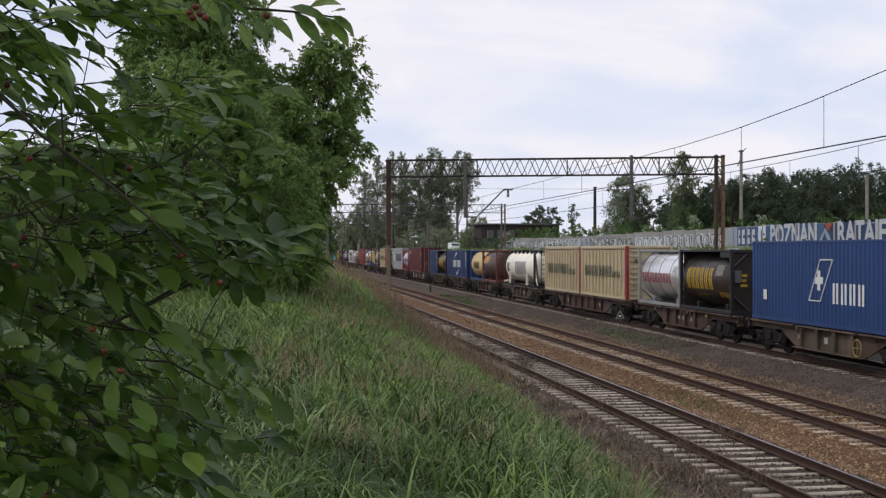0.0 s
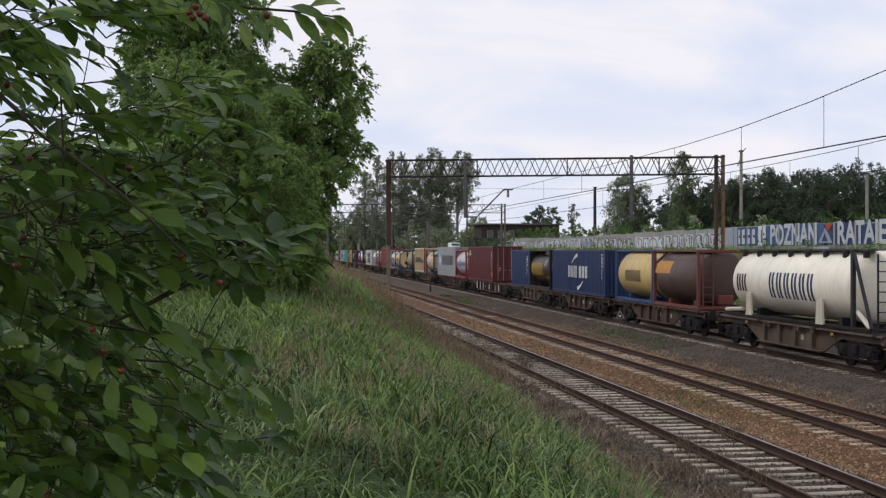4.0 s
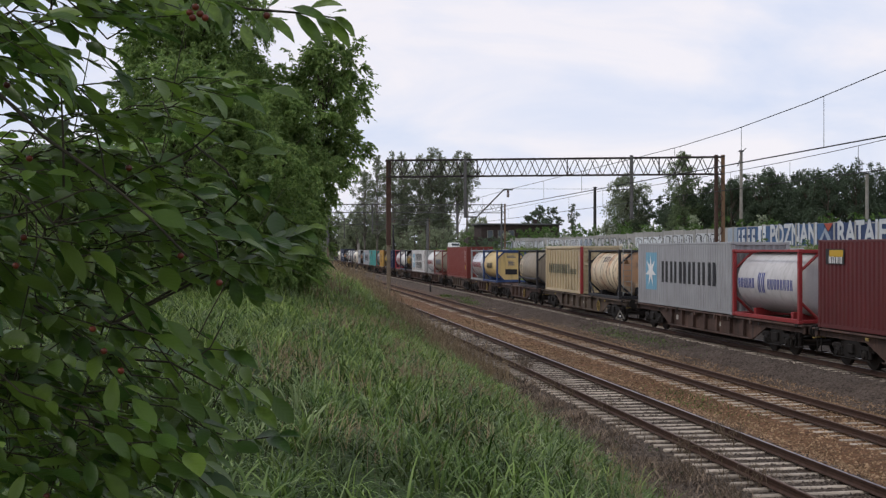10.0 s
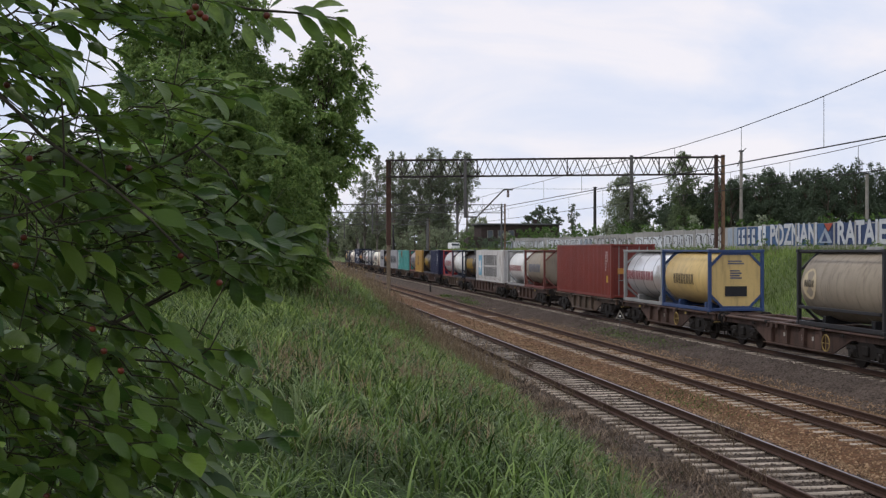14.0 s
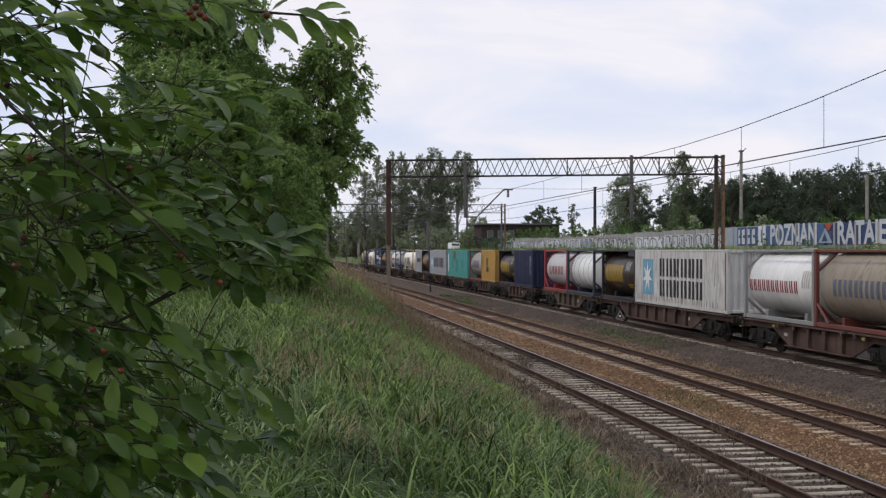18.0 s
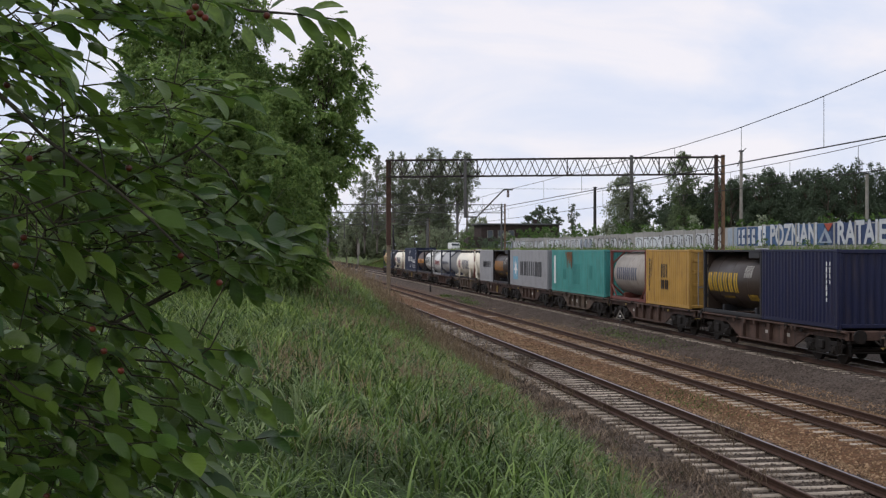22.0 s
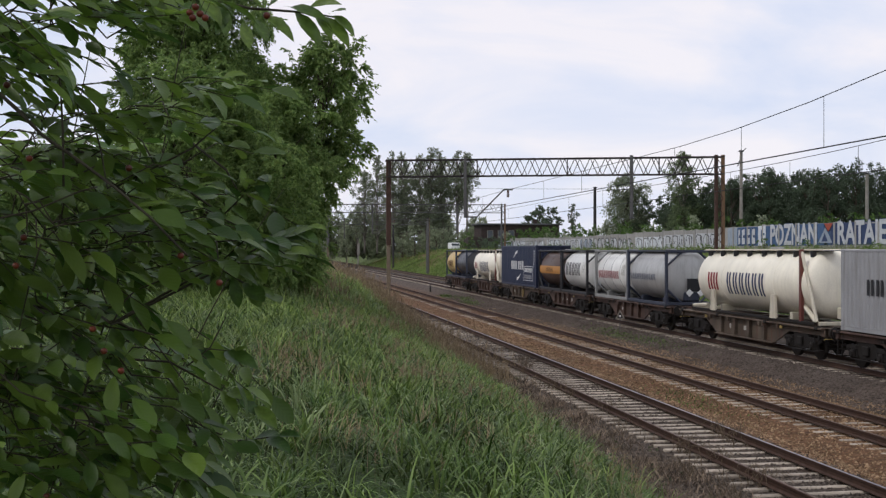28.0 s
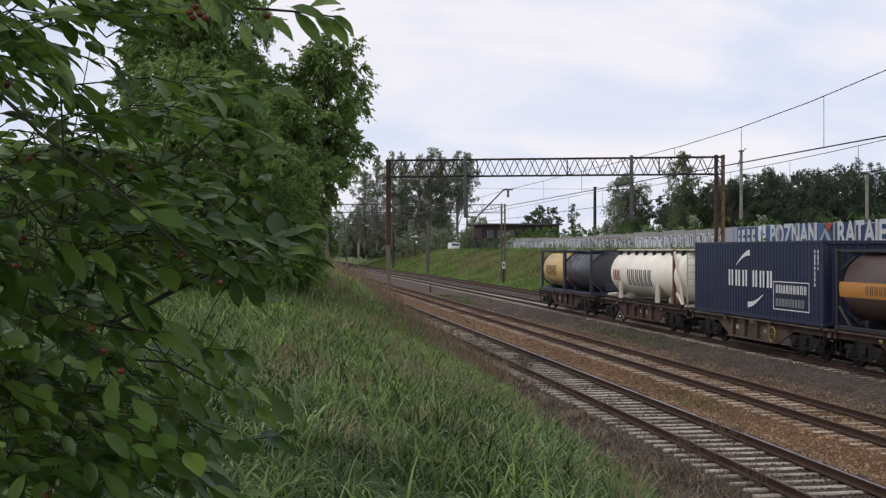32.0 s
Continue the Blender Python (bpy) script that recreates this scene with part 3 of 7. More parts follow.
pole(45.0, 164.4, 3.6, 12.6, 0.20, STEEL_DARK, "dark upright mast behind the wall")
pole(45.0, 111.9, 3.6, 13.4, 0.15, CONC_POLE, "grey concrete pole with a bracket on top", True)
pole(55.0, 106.5, 3.6, 11.0, 0.15, CONC_POLE, "plain grey concrete pole among the trees")
pole(27.0, 203.8, -0.2, 9.3, 0.16, STEEL_GREY, "grey mast at the foot of the bank")
pole(27.2, 262.0, -0.2, 9.3, 0.18, STEEL_DARK, "far dark mast beside the line")
pole(24.0, 320.0, 0.0, 7.0, 0.15, CONC_POLE, "far pale mast beside the line")
pole(21.7, 330.0, 0.0, 7.5, 0.15, CONC_POLE, "far pale mast beside the line")


def build_sign():
    t = thing("triangular_track_sign", 17.55, 59.4, 0.0, "white-edged triangular sign on a thin post beside the track", "sign")
    part("post", Geo().tube((0, 0, 0), (0, 0, 0.75), 0.025, n=6), STEEL_GREY, t, "thin grey post")
    part("plate", Geo().add([(-0.3, 0, 0.62), (0.3, 0, 0.62), (0, 0, 1.15), (-0.3, 0.02, 0.62), (0.3, 0.02, 0.62), (0, 0.02, 1.15)],
                            [(0, 1, 2), (5, 4, 3), (0, 3, 4, 1), (1, 4, 5, 2), (2, 5, 3, 0)]), CONC_POLE, t, "pale triangular plate")
    part("inset", Geo().add([(-0.19, -0.006, 0.68), (0.19, -0.006, 0.68), (0, -0.006, 1.02)], [(0, 1, 2)]), STEEL_DARK, t, "dark inner triangle")
    t.scale = (0.82, 0.82, 0.86)
    part("mark", Geo().box(0, -0.010, 0.78, 0.12, 0.004, 0.12), WHITE, t)
    t.rotation_euler = (0, 0, radians(-14))
    s = thing("kilometre_plate", 27.55, 140.75, -0.2, "small white marker plate on a dark post", "sign")
    part("post", Geo().tube((0, 0, 0), (0, 0, 2.95), 0.10, n=6), STEEL_DARK, s)
    part("plate", Geo().box(0, -0.1, 2.45, 0.36, 0.03, 0.8, 0.01), WHITE, s)
    part("bar", Geo().box(0, -0.12, 2.45, 0.18, 0.006, 0.36), BLACK, s)
    v = thing("signal_post", 21.1, 280.0, 0.0, "narrow pale signal board standing far down the line", "signal")
    part("post", Geo().tube((0, 0, 0), (0, 0, 4.0), 0.07, n=6), CONC_POLE, v)
    part("board", Geo().box(0, 0, 4.3, 0.6, 0.15, 2.6, 0.05), CONC_POLE, v)
    p = thing("short_lineside_post", 16.6, 123.5, -0.3, "short dark stump beside the track", "post")
    part("stump", Geo().tube((0, 0, 0), (0, 0, 0.78), 0.085, 0.07, 7), STEEL_DARK, p)


build_sign()


# ---- brick signal building and a parked white van on the far bank ----
def build_house():
    h = thing("brick_building", 54.1, 262.0, 2.8, "low flat-roofed dark brick railway building behind shrubs", "building")
    g = Geo().box(0, 0, 3.3, 17.0, 9.0, 6.6)
    part("wall", g, BRICK, h)
    part("roof", Geo().box(0, 0, 6.75, 18.2, 10.2, 0.35, 0.05), ROOF_C, h, "flat grey overhanging roof")
    part("chimney", Geo().box(4.2, 0, 7.4, 0.8, 0.8, 1.1, 0.05), BRICK, h)
    part("annexe", Geo().box(-9.6, -1, 2.0, 3.4, 6.0, 4.0, 0.05), BRICK, h, "lower brick annexe")
    for i in range(3):
        win = part("window", Geo().box(-6.6 + i * 2.3, -4.55, 4.6, 1.3, 0.12, 1.7, 0.03), CONC_POLE, h, "pale window frame")
        part("pane", Geo().box(-6.6 + i * 2.3, -4.62, 4.6, 1.05, 0.02, 1.6), PANE, win, "dark pane")
    v = thing("white_van", 39.7, 258.0, 3.66, "white van parked on the far bank", "van")
    part("body", Geo().box(0, 0, 1.2, 1.9, 4.4, 1.5, 0.18), WHITE, v)
    part("cab", Geo().box(0, -2.1, 0.95, 1.85, 1.2, 1.0, 0.2), WHITE, v)
    part("windscreen", Geo().box(0, -2.25, 1.55, 1.6, 0.9, 0.5, 0.1), PANE, v)
    for sx in (-0.8, 0.8):
        for sy in (-1.6, 1.5):
            part("wheel", Geo().tube((sx - 0.12, sy, 0.34), (sx + 0.12, sy, 0.34), 0.34, n=14), BLACK, v)


build_house()


# ---- foliage ----
def leaf_cards(pts, dirs, size, rng, width=0.32):
    """Many small folded leaves as one mesh: arrays of places, directions and sizes."""
    n = len(pts)
    up = rng.normal(size=(n, 3))
    side = np.cross(dirs, up)
    side /= np.linalg.norm(side, axis=1)[:, None] + 1e-9
    nor = np.cross(side, dirs)
    L, W = size[:, None], size[:, None] * width
    tip = pts + dirs * L - nor * L * 0.12
    a = pts + dirs * L * 0.42 + side * W + nor * W * 0.35
    b = pts + dirs * L * 0.42 - side * W + nor * W * 0.35
    v = np.stack([pts, a, tip, b], 1).reshape(-1, 3)
    i = np.arange(n) * 4
    f = np.concatenate([np.stack([i, i + 1, i + 2], 1), np.stack([i, i + 2, i + 3], 1)])
    return v, f


def pinnate_mesh(name, clumps, per, leaf, material, seed):
    """Drooping twigs set with paired leaflets over the outer part of each clump."""
    rng = np.random.default_rng(seed)
    P, D, S = [], [], []
    for c, r in clumps:
        k = max(10, int(per * (r[0] * r[1] * r[2]) ** 0.6))
        # twigs spring in whorls from a few nodes
        q = max(3, k // 6)
        d = rng.normal(size=(q, 3))
        d /= np.linalg.norm(d, axis=1)[:, None]
        node = np.array(c) + d * np.array(r) * rng.uniform(0.5, 1.05, (q, 1))
        own = rng.integers(0, q, k)
        d, base = d[own], node[own] + rng.normal(size=(k, 3)) * leaf * 0.35
        ax = d * 0.6 + rng.normal(size=(k, 3)) * 0.6 + np.array([0, 0, -0.25])
        ax /= np.linalg.norm(ax, axis=1)[:, None]
        sd = np.cross(ax, np.array([0, 0, 1.0]) + rng.normal(size=(k, 3)) * 0.3)
        sd /= np.linalg.norm(sd, axis=1)[:, None] + 1e-9
        ln = rng.uniform(1.2, 2.3, (k, 1)) * leaf
        for t in (0.25, 0.5, 0.75, 1.0):
            p = base + ax * ln * t + np.array([0, 0, -1.0]) * ln * 0.35 * t * t
            for s in ((-1, 1) if t < 1 else (0,)):
                dd = ax * (0.55 if t < 1 else 1.0) + sd * s * 0.7 + np.array([0, 0, -0.6]) + rng.normal(size=(k, 3)) * 0.22
                dd /= np.linalg.norm(dd, axis=1)[:, None]
                P.append(p)
                D.append(dd)
                S.append(rng.uniform(0.7, 1.2, k) * leaf)
    v, f = leaf_cards(np.concatenate(P), np.concatenate(D), np.concatenate(S), rng, 0.26)
    return fast_mesh(name, v, f, material)


def fast_mesh(name, v, f, material):
    me = bpy.data.meshes.new(name)
    k = f.shape[1]
    me.vertices.add(len(v))
    me.vertices.foreach_set("co", np.asarray(v, dtype=np.float32).ravel())
    me.loops.add(f.size)
    me.loops.foreach_set("vertex_index", np.asarray(f, dtype=np.int32).ravel())
    me.polygons.add(len(f))
    me.polygons.foreach_set("loop_start", np.arange(0, f.size, k, dtype=np.int32))
    me.materials.append(material)
    me.update(calc_edges=True)
    me.validate()
    return me


def crown_mesh(name, clumps, per, leaf, material, seed, droop=0.3):
    """clumps: (centre, radii); leaves gather on the outer part of each."""
    rng = np.random.default_rng(seed)
    P, D, S = [], [], []
    for c, r in clumps:
        k = max(12, int(per * (r[0] * r[1] * r[2]) ** 0.6))
        # little sprays within the clump, so that the outline is uneven
        sub = max(4, k // 14)
        d = rng.normal(size=(sub, 3))
        d /= np.linalg.norm(d, axis=1)[:, None]
        cs = d * rng.uniform(0.25, 1.0, (sub, 1)) ** 0.5 * np.array(r)
        idx = rng.integers(0, sub, k)
        p = cs[idx] + rng.normal(size=(k, 3)) * min(r) * 0.16
        dd = p / np.array(r) * 0.7 + rng.normal(size=(k, 3)) * 0.6 + np.array([0, 0, -droop])
        dd /= np.linalg.norm(dd, axis=1)[:, None]
        P.append(p + np.array(c))
        D.append(dd)
        S.append(rng.uniform(0.65, 1.3, k) * leaf)
    v, f = leaf_cards(np.concatenate(P), np.concatenate(D), np.concatenate(S), rng)
    return fast_mesh(name, v, f, material)


def tree(x, y, z, h, crown, nclump, per, leaf, material, label, name="tree", seed=1, trunk=0.2, bare=0.25, category="tree", shape="round", group="", limbs=False, off=0.0):
    """A tapered trunk, limbs to every clump and a crown of leaf clumps; crown: half widths (x, y)."""
    rng = random.Random(seed)
    t = thing(name, x, y, z, label, category, group)
    clumps = []
    for i in range(nclump):
        f = (i + rng.random()) / nclump
        zz = h * (bare + (1 - bare) * f * 0.97)
        if shape == "round":
            wid = math.sin(math.pi * min(0.97, 0.16 + 0.80 * f)) ** 0.7
        elif shape == "column":
            wid = 0.75 + 0.25 * math.sin(math.pi * f) if f < 0.75 else max(0.15, (1 - f) * 3.6)
        else:
            wid = max(0.08, 1 - f) * (0.8 + 0.4 * rng.random())
        a = rng.uniform(0, 2 * math.pi)
        rad = wid * math.sqrt(rng.uniform(0.08, 1.0))
        cx, cy = crown[0] * rad * math.cos(a) * 0.85, crown[1] * rad * math.sin(a) * 0.85
        s = rng.uniform(0.55, 1.15) * max(crown) * (0.42 if shape != "column" else (0.5 if nclump < 60 or limbs else 0.36)) * (0.55 + 0.45 * wid)
        clumps.append(((cx + off * (0.6 + 0.5 * f), cy, zz), (s, s, s * rng.uniform(0.55, 0.95))))
    g = Geo()
    top = h * (0.86 if shape != "round" else 0.7)
    tr = [(0.12 * trunk * math.sin(k * 2.1) * k, 0.1 * trunk * math.cos(k * 1.7) * k, top * k / 6) for k in range(7)]
    tr = [(p[0] + off * (k / 6) ** 1.5, p[1], p[2]) for k, p in enumerate(tr)]
    g.path(tr, [trunk * (1.25 - k / 5.4) + 0.01 for k in range(7)], 8)
    bark = BARK_PALE if shape == "column" and not limbs else BARK
    part("trunk", g, bark, t, smooth=True)
    g = Geo()
    for c, r in clumps:
        g = Geo() if limbs else g
        zb = max(h * bare * 0.6, min(top * 0.97, c[2] - 0.5 * math.hypot(c[0], c[1]) - 0.15 * h))
        k = zb / top * 6
        p0 = Vector(tr[min(6, int(k))]).lerp(Vector(tr[min(6, int(k) + 1)]), k - int(k))
        p1 = p0.lerp(Vector(c), 0.5) + Vector((0, 0, 0.08 * h * rng.random()))
        g.path([p0, p1, c], [trunk * 0.34, trunk * 0.2, trunk * 0.06], 5)
        if limbs:
            part("limb", g, BARK, t, smooth=True)
    if not limbs:
        part("limb_structure", g, bark, t, smooth=True)
    part("crown", (pinnate_mesh if limbs else crown_mesh)("crown", clumps, per, leaf, material, seed), None, t)
    return t


# tall poplars beyond the gantry, behind the far bank
for k, (x, y, h, cw) in enumerate(((27.2, 300, 24.6, 2.9), (30.6, 296, 25.2, 2.8), (33.6, 304, 25.8, 3.0), (37.6, 298, 24.6, 2.9), (40.6, 302, 26.6, 3.3), (43.6, 306, 26.4, 3.0), (47.2, 300, 25.6, 2.8), (50.2, 304, 25.6, 2.6), (24.6, 306, 21.0, 2.6), (35.6, 312, 24.0, 2.8), (45.4, 314, 24.6, 3.0))):
    tree(x, y, 3.2, h, (cw * 1.25, cw * 1.25), 66, 215, 0.26, LEAF_POPLAR, "tall ragged grey-green poplar with pale trunk showing", "poplar_tree", 20 + k, 0.24, 0.5 if x > 49 else 0.42 if x > 46 else 0.2, shape="column", group="poplars")
# lower trees and bushes before the poplars, haze put into their leaf colour
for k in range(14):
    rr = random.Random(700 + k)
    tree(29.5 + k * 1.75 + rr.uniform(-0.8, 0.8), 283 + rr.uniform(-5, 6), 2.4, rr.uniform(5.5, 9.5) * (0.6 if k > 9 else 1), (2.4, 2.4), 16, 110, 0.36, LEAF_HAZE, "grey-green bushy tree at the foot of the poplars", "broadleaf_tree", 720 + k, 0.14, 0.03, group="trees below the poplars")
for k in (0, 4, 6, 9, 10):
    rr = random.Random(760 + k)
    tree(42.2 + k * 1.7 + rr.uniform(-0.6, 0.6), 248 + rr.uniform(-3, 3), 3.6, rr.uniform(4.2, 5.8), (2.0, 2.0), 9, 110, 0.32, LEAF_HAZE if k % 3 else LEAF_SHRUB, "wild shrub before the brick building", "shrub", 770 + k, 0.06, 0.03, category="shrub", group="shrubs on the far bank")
# scrub and trees at the end of the line, leaves paled for haze
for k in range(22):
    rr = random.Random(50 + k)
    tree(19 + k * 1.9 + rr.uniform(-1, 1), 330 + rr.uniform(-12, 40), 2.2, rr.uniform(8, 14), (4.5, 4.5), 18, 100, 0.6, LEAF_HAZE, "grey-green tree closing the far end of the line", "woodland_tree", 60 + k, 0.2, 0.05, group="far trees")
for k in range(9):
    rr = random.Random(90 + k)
    tree(-16 + k * 4.2 + rr.uniform(-1, 1), 400 + rr.uniform(-10, 20), 2.2, rr.uniform(10, 15), (5.5, 5.5), 18, 90, 0.8, LEAF_HAZE, "green tree far down the line, distance haze in its leaf colour", "woodland_tree", 100 + k, 0.2, 0.05, group="far trees")
# trees behind the wall
tree(51.6, 171, 3.7, 11.2, (3.9, 3.9), 30, 420, 0.25, LEAF_POPLAR, "round-crowned grey-green tree behind the wall", "broadleaf_tree", 120, 0.25, 0.12)
tree(52.7, 150, 3.7, 12.9, (2.4, 2.3), 44, 520, 0.18, LEAF_SLIM, "slim upright poplar behind the wall", "poplar_tree", 121, 0.22, 0.2, shape="column")
for k, (x, y, h) in enumerate(((55.0, 150, 9.2), (57.0, 149, 9.7))):
    tree(x, y, 3.7, h, (2.6, 2.6), 26, 320, 0.22, LEAF_FAR, "dark green tree between the poplar and the wood", "broadleaf_tree", 126 + k, 0.2, 0.05, group="trees behind the wall")
tree(76.3, 300, 3.8, 12.2, (1.5, 1.5), 44, 150, 0.34, LEAF_FAR, "small conical poplar on the skyline", "poplar_tree", 122, 0.2, 0.05, shape="column")
tree(68.0, 292, 3.8, 10.8, (4.5, 4.0), 16, 70, 0.6, LEAF_FAR, "dark bushy tree on the skyline", "broadleaf_tree", 123, 0.2, 0.1)
tree(60.5, 268, 3.8, 9.5, (4.2, 4.0), 14, 70, 0.6, LEAF_FAR, "dark bushy tree beside the brick building", "broadleaf_tree", 124, 0.2, 0.05)
for k in range(8):
    rr = random.Random(130 + k)
    tree(55.5 + k * 1.6 + rr.uniform(-1, 1), 160 - k * 3.2 + rr.uniform(-4, 4), 3.7, rr.uniform(7.2, 9.2), (3.2, 3.2), 18, 300, 0.25, LEAF_FAR, "leafy green tree in the belt behind the wall", "broadleaf_tree", 140 + k, 0.2, 0.06, group="trees behind the wall")
for k in range(6):
    rr = random.Random(640 + k)
    tree(53.6 + k * 1.9 + rr.uniform(-0.6, 0.6), 169 + rr.uniform(-4, 4), 3.7, rr.uniform(7.6, 9.2), (2.6, 2.6), 22, 300, 0.26, LEAF_FAR, "dark green tree filling the belt behind the wall", "broadleaf_tree", 650 + k, 0.2, 0.04, group="trees behind the wall")
for k in range(32):
    rr = random.Random(160 + k)
    x = 58.5 + k * 1.0 + rr.uniform(-1.2, 1.2)
    tree(x, 148 + rr.uniform(-7, 9) - k * 0.5, 3.8, 9.5 + 0.075 * k + rr.uniform(-0.7, 0.6), (3.2, 3.2), 26, 330, 0.22, LEAF_FAR, "dark dense tree in the wood behind the wall", "woodland_tree", 200 + k, 0.22, 0.06, group="wood behind the wall")
# shrubs along the wall and on the bank
for k in [j for j in range(30) if j % 3]:
    rr = random.Random(300 + k)
    y = 66 + k * 4.6 + rr.uniform(-1.5, 1.5)
    tree(41.6 + rr.uniform(0, 3.0), y, 3.6, rr.uniform(2.3, 3.2) + (1.6 if k % 9 == 3 else 0) + (1.2 if y > 120 else 0), (1.9, 2.2), 9, 120, 0.26, LEAF_SHRUB, "light green sapling growing over the wall", "shrub", 330 + k, 0.05, 0.1, category="shrub", group="shrubs behind the wall")
for k in range(26):
    rr = random.Random(400 + k)
    y = 196 + k * 3.0 + rr.uniform(-1.5, 1.5)
    if 236 < y < 262:
        continue
    tree((39.5 if y < 240 else 37.0) + rr.uniform(-2.0, 7), y, 3.2, rr.uniform(1.8, 3.2), (2.4, 2.6), 8, 90, 0.30, LEAF_FAR if k % 3 else LEAF_SHRUB, "wild shrub on the far bank", "shrub", 430 + k, 0.06, 0.05, category="shrub", group="shrubs on the far bank")
for k in range(0, 36, 2):
    rr = random.Random(850 + k)
    tree(41.4 + rr.uniform(0, 1.6), 100 + k * 2.75 + rr.uniform(-0.8, 0.8), 3.6, rr.uniform(2.6, 3.9), (1.7, 1.9), 10, 170, 0.25, LEAF_SHRUB if k % 3 else LEAF_HAZE, "light green sapling growing over the wall", "shrub", 900 + k, 0.05, 0.1, category="shrub", group="shrubs behind the wall")
for k in range(16):
    rr = random.Random(800 + k)
    tree(39.1 + rr.uniform(-0.5, 0.3), 58 + k * 8.6 + rr.uniform(-3.5, 3.5), 3.5, rr.uniform(0.8, 1.6), (0.9, 1.3), 7, 120, 0.17, LEAF_SHRUB, "low green bush at the foot of the wall", "shrub", 820 + k, 0.03, 0.05, category="shrub", group="bushes before the wall")
# maples on the near bank
def bank_z(x, y):
    return ground_z(x) + float(bank_rise(x, y)) - 0.1


tree(-2.7, 44.0, bank_z(-2.7, 44), 14.6, (3.0, 2.6), 66, 300, 0.14, LEAF_TREE, "tall feathery ash-leaved maple on the near bank", "maple_tree", 500, 0.2, 0.05, shape="column", limbs=True)
tree(-2.3, 37.0, bank_z(-2.3, 37), 6.9, (3.3, 2.3), 64, 300, 0.13, LEAF_TREE, "broad light green maple on the near bank", "maple_tree", 504, 0.14, 0.02, limbs=True)
tree(0.35, 41.0, bank_z(0.35, 41), 6.7, (2.15, 2.0), 66, 360, 0.12, LEAF_TREE, "dense round ash-leaved maple on the near bank", "maple_tree", 503, 0.15, 0.02, limbs=True)
tree(0.9, 43.0, bank_z(0.9, 43), 9.0, (2.0, 1.7), 48, 135, 0.165, LEAF_TREE, "young maple with loose outer sprays and sky between", "maple_tree", 501, 0.09, 0.45, limbs=True, off=1.15)
tree(-0.7, 46.0, bank_z(-0.7, 46), 8.7, (1.9, 1.7), 40, 260, 0.14, LEAF_TREE, "slender maple filling the row on the near bank", "maple_tree", 505, 0.11, 0.1, limbs=True)
tree(-6.7, 38.4, bank_z(-6.7, 38.4), 4.0, (4.2, 3.2), 36, 170, 0.15, LEAF_TREE, "lower maple thicket on the near bank", "maple_tree", 502, 0.14, 0.0, limbs=True)


# ---- grass ----
def grass_mesh(name, n, area, h, material, seed, width=0.011, bend=1.6, stiff=0.32, k=5):
    """Arching blades of k pieces; area: function giving places, heights and, where they splay, their bearings."""
    rng = np.random.default_rng(seed)
    x, y, hs, az = area(rng, n)
    z = np.interp(x, [p[0] for p in PROFILE], [p[1] for p in PROFILE]) - 0.04 + bank_rise(x, y)
    L = h * rng.uniform(0.5, 1.3, n) * hs * np.clip(0.58 + y * 0.026, 0.58, 1.0)
    a = rng.uniform(0, 2 * np.pi, n) if az is None else az
    d = np.stack([np.cos(a), np.sin(a), np.zeros(n)], 1)
    tw = a + np.pi / 2 + rng.normal(size=n) * 0.5
    s = np.stack([np.cos(tw), np.sin(tw), np.zeros(n)], 1)
    W = (width * rng.uniform(0.6, 1.4, n) * (1 + np.maximum(y - 10, 0) * 0.035))[:, None]
    ang = np.abs(rng.normal(size=n)) * stiff
    turn = bend * rng.uniform(0.35, 1.1, n)
    p = np.stack([x, y, z], 1)
    rows = []
    for i in range(k + 1):
        w = float(np.interp(i / k, (0.0, 0.2, 0.4, 0.6, 0.8, 1.0), (0.75, 1.0, 0.95, 0.72, 0.42, 0.0)))
        rows += [p - s * W * w, p + s * W * w] if i < k else [p]
        th = ang + turn * ((i + 0.5) / k) ** 1.6
        p = p + (d * np.sin(th)[:, None] + np.array([[0, 0, 1.0]]) * np.cos(th)[:, None]) * (L / k)[:, None]
    v = np.stack(rows, 1).reshape(-1, 3)
    o = np.arange(n) * (2 * k + 1)
    f = []
    for i in range(k - 1):
        f += [np.stack([o + 2 * i, o + 2 * i + 1, o + 2 * i + 3], 1), np.stack([o + 2 * i, o + 2 * i + 3, o + 2 * i + 2], 1)]
    f.append(np.stack([o + 2 * k - 2, o + 2 * k - 1, o + 2 * k], 1))
    return fast_mesh(name, v, np.concatenate(f), material)


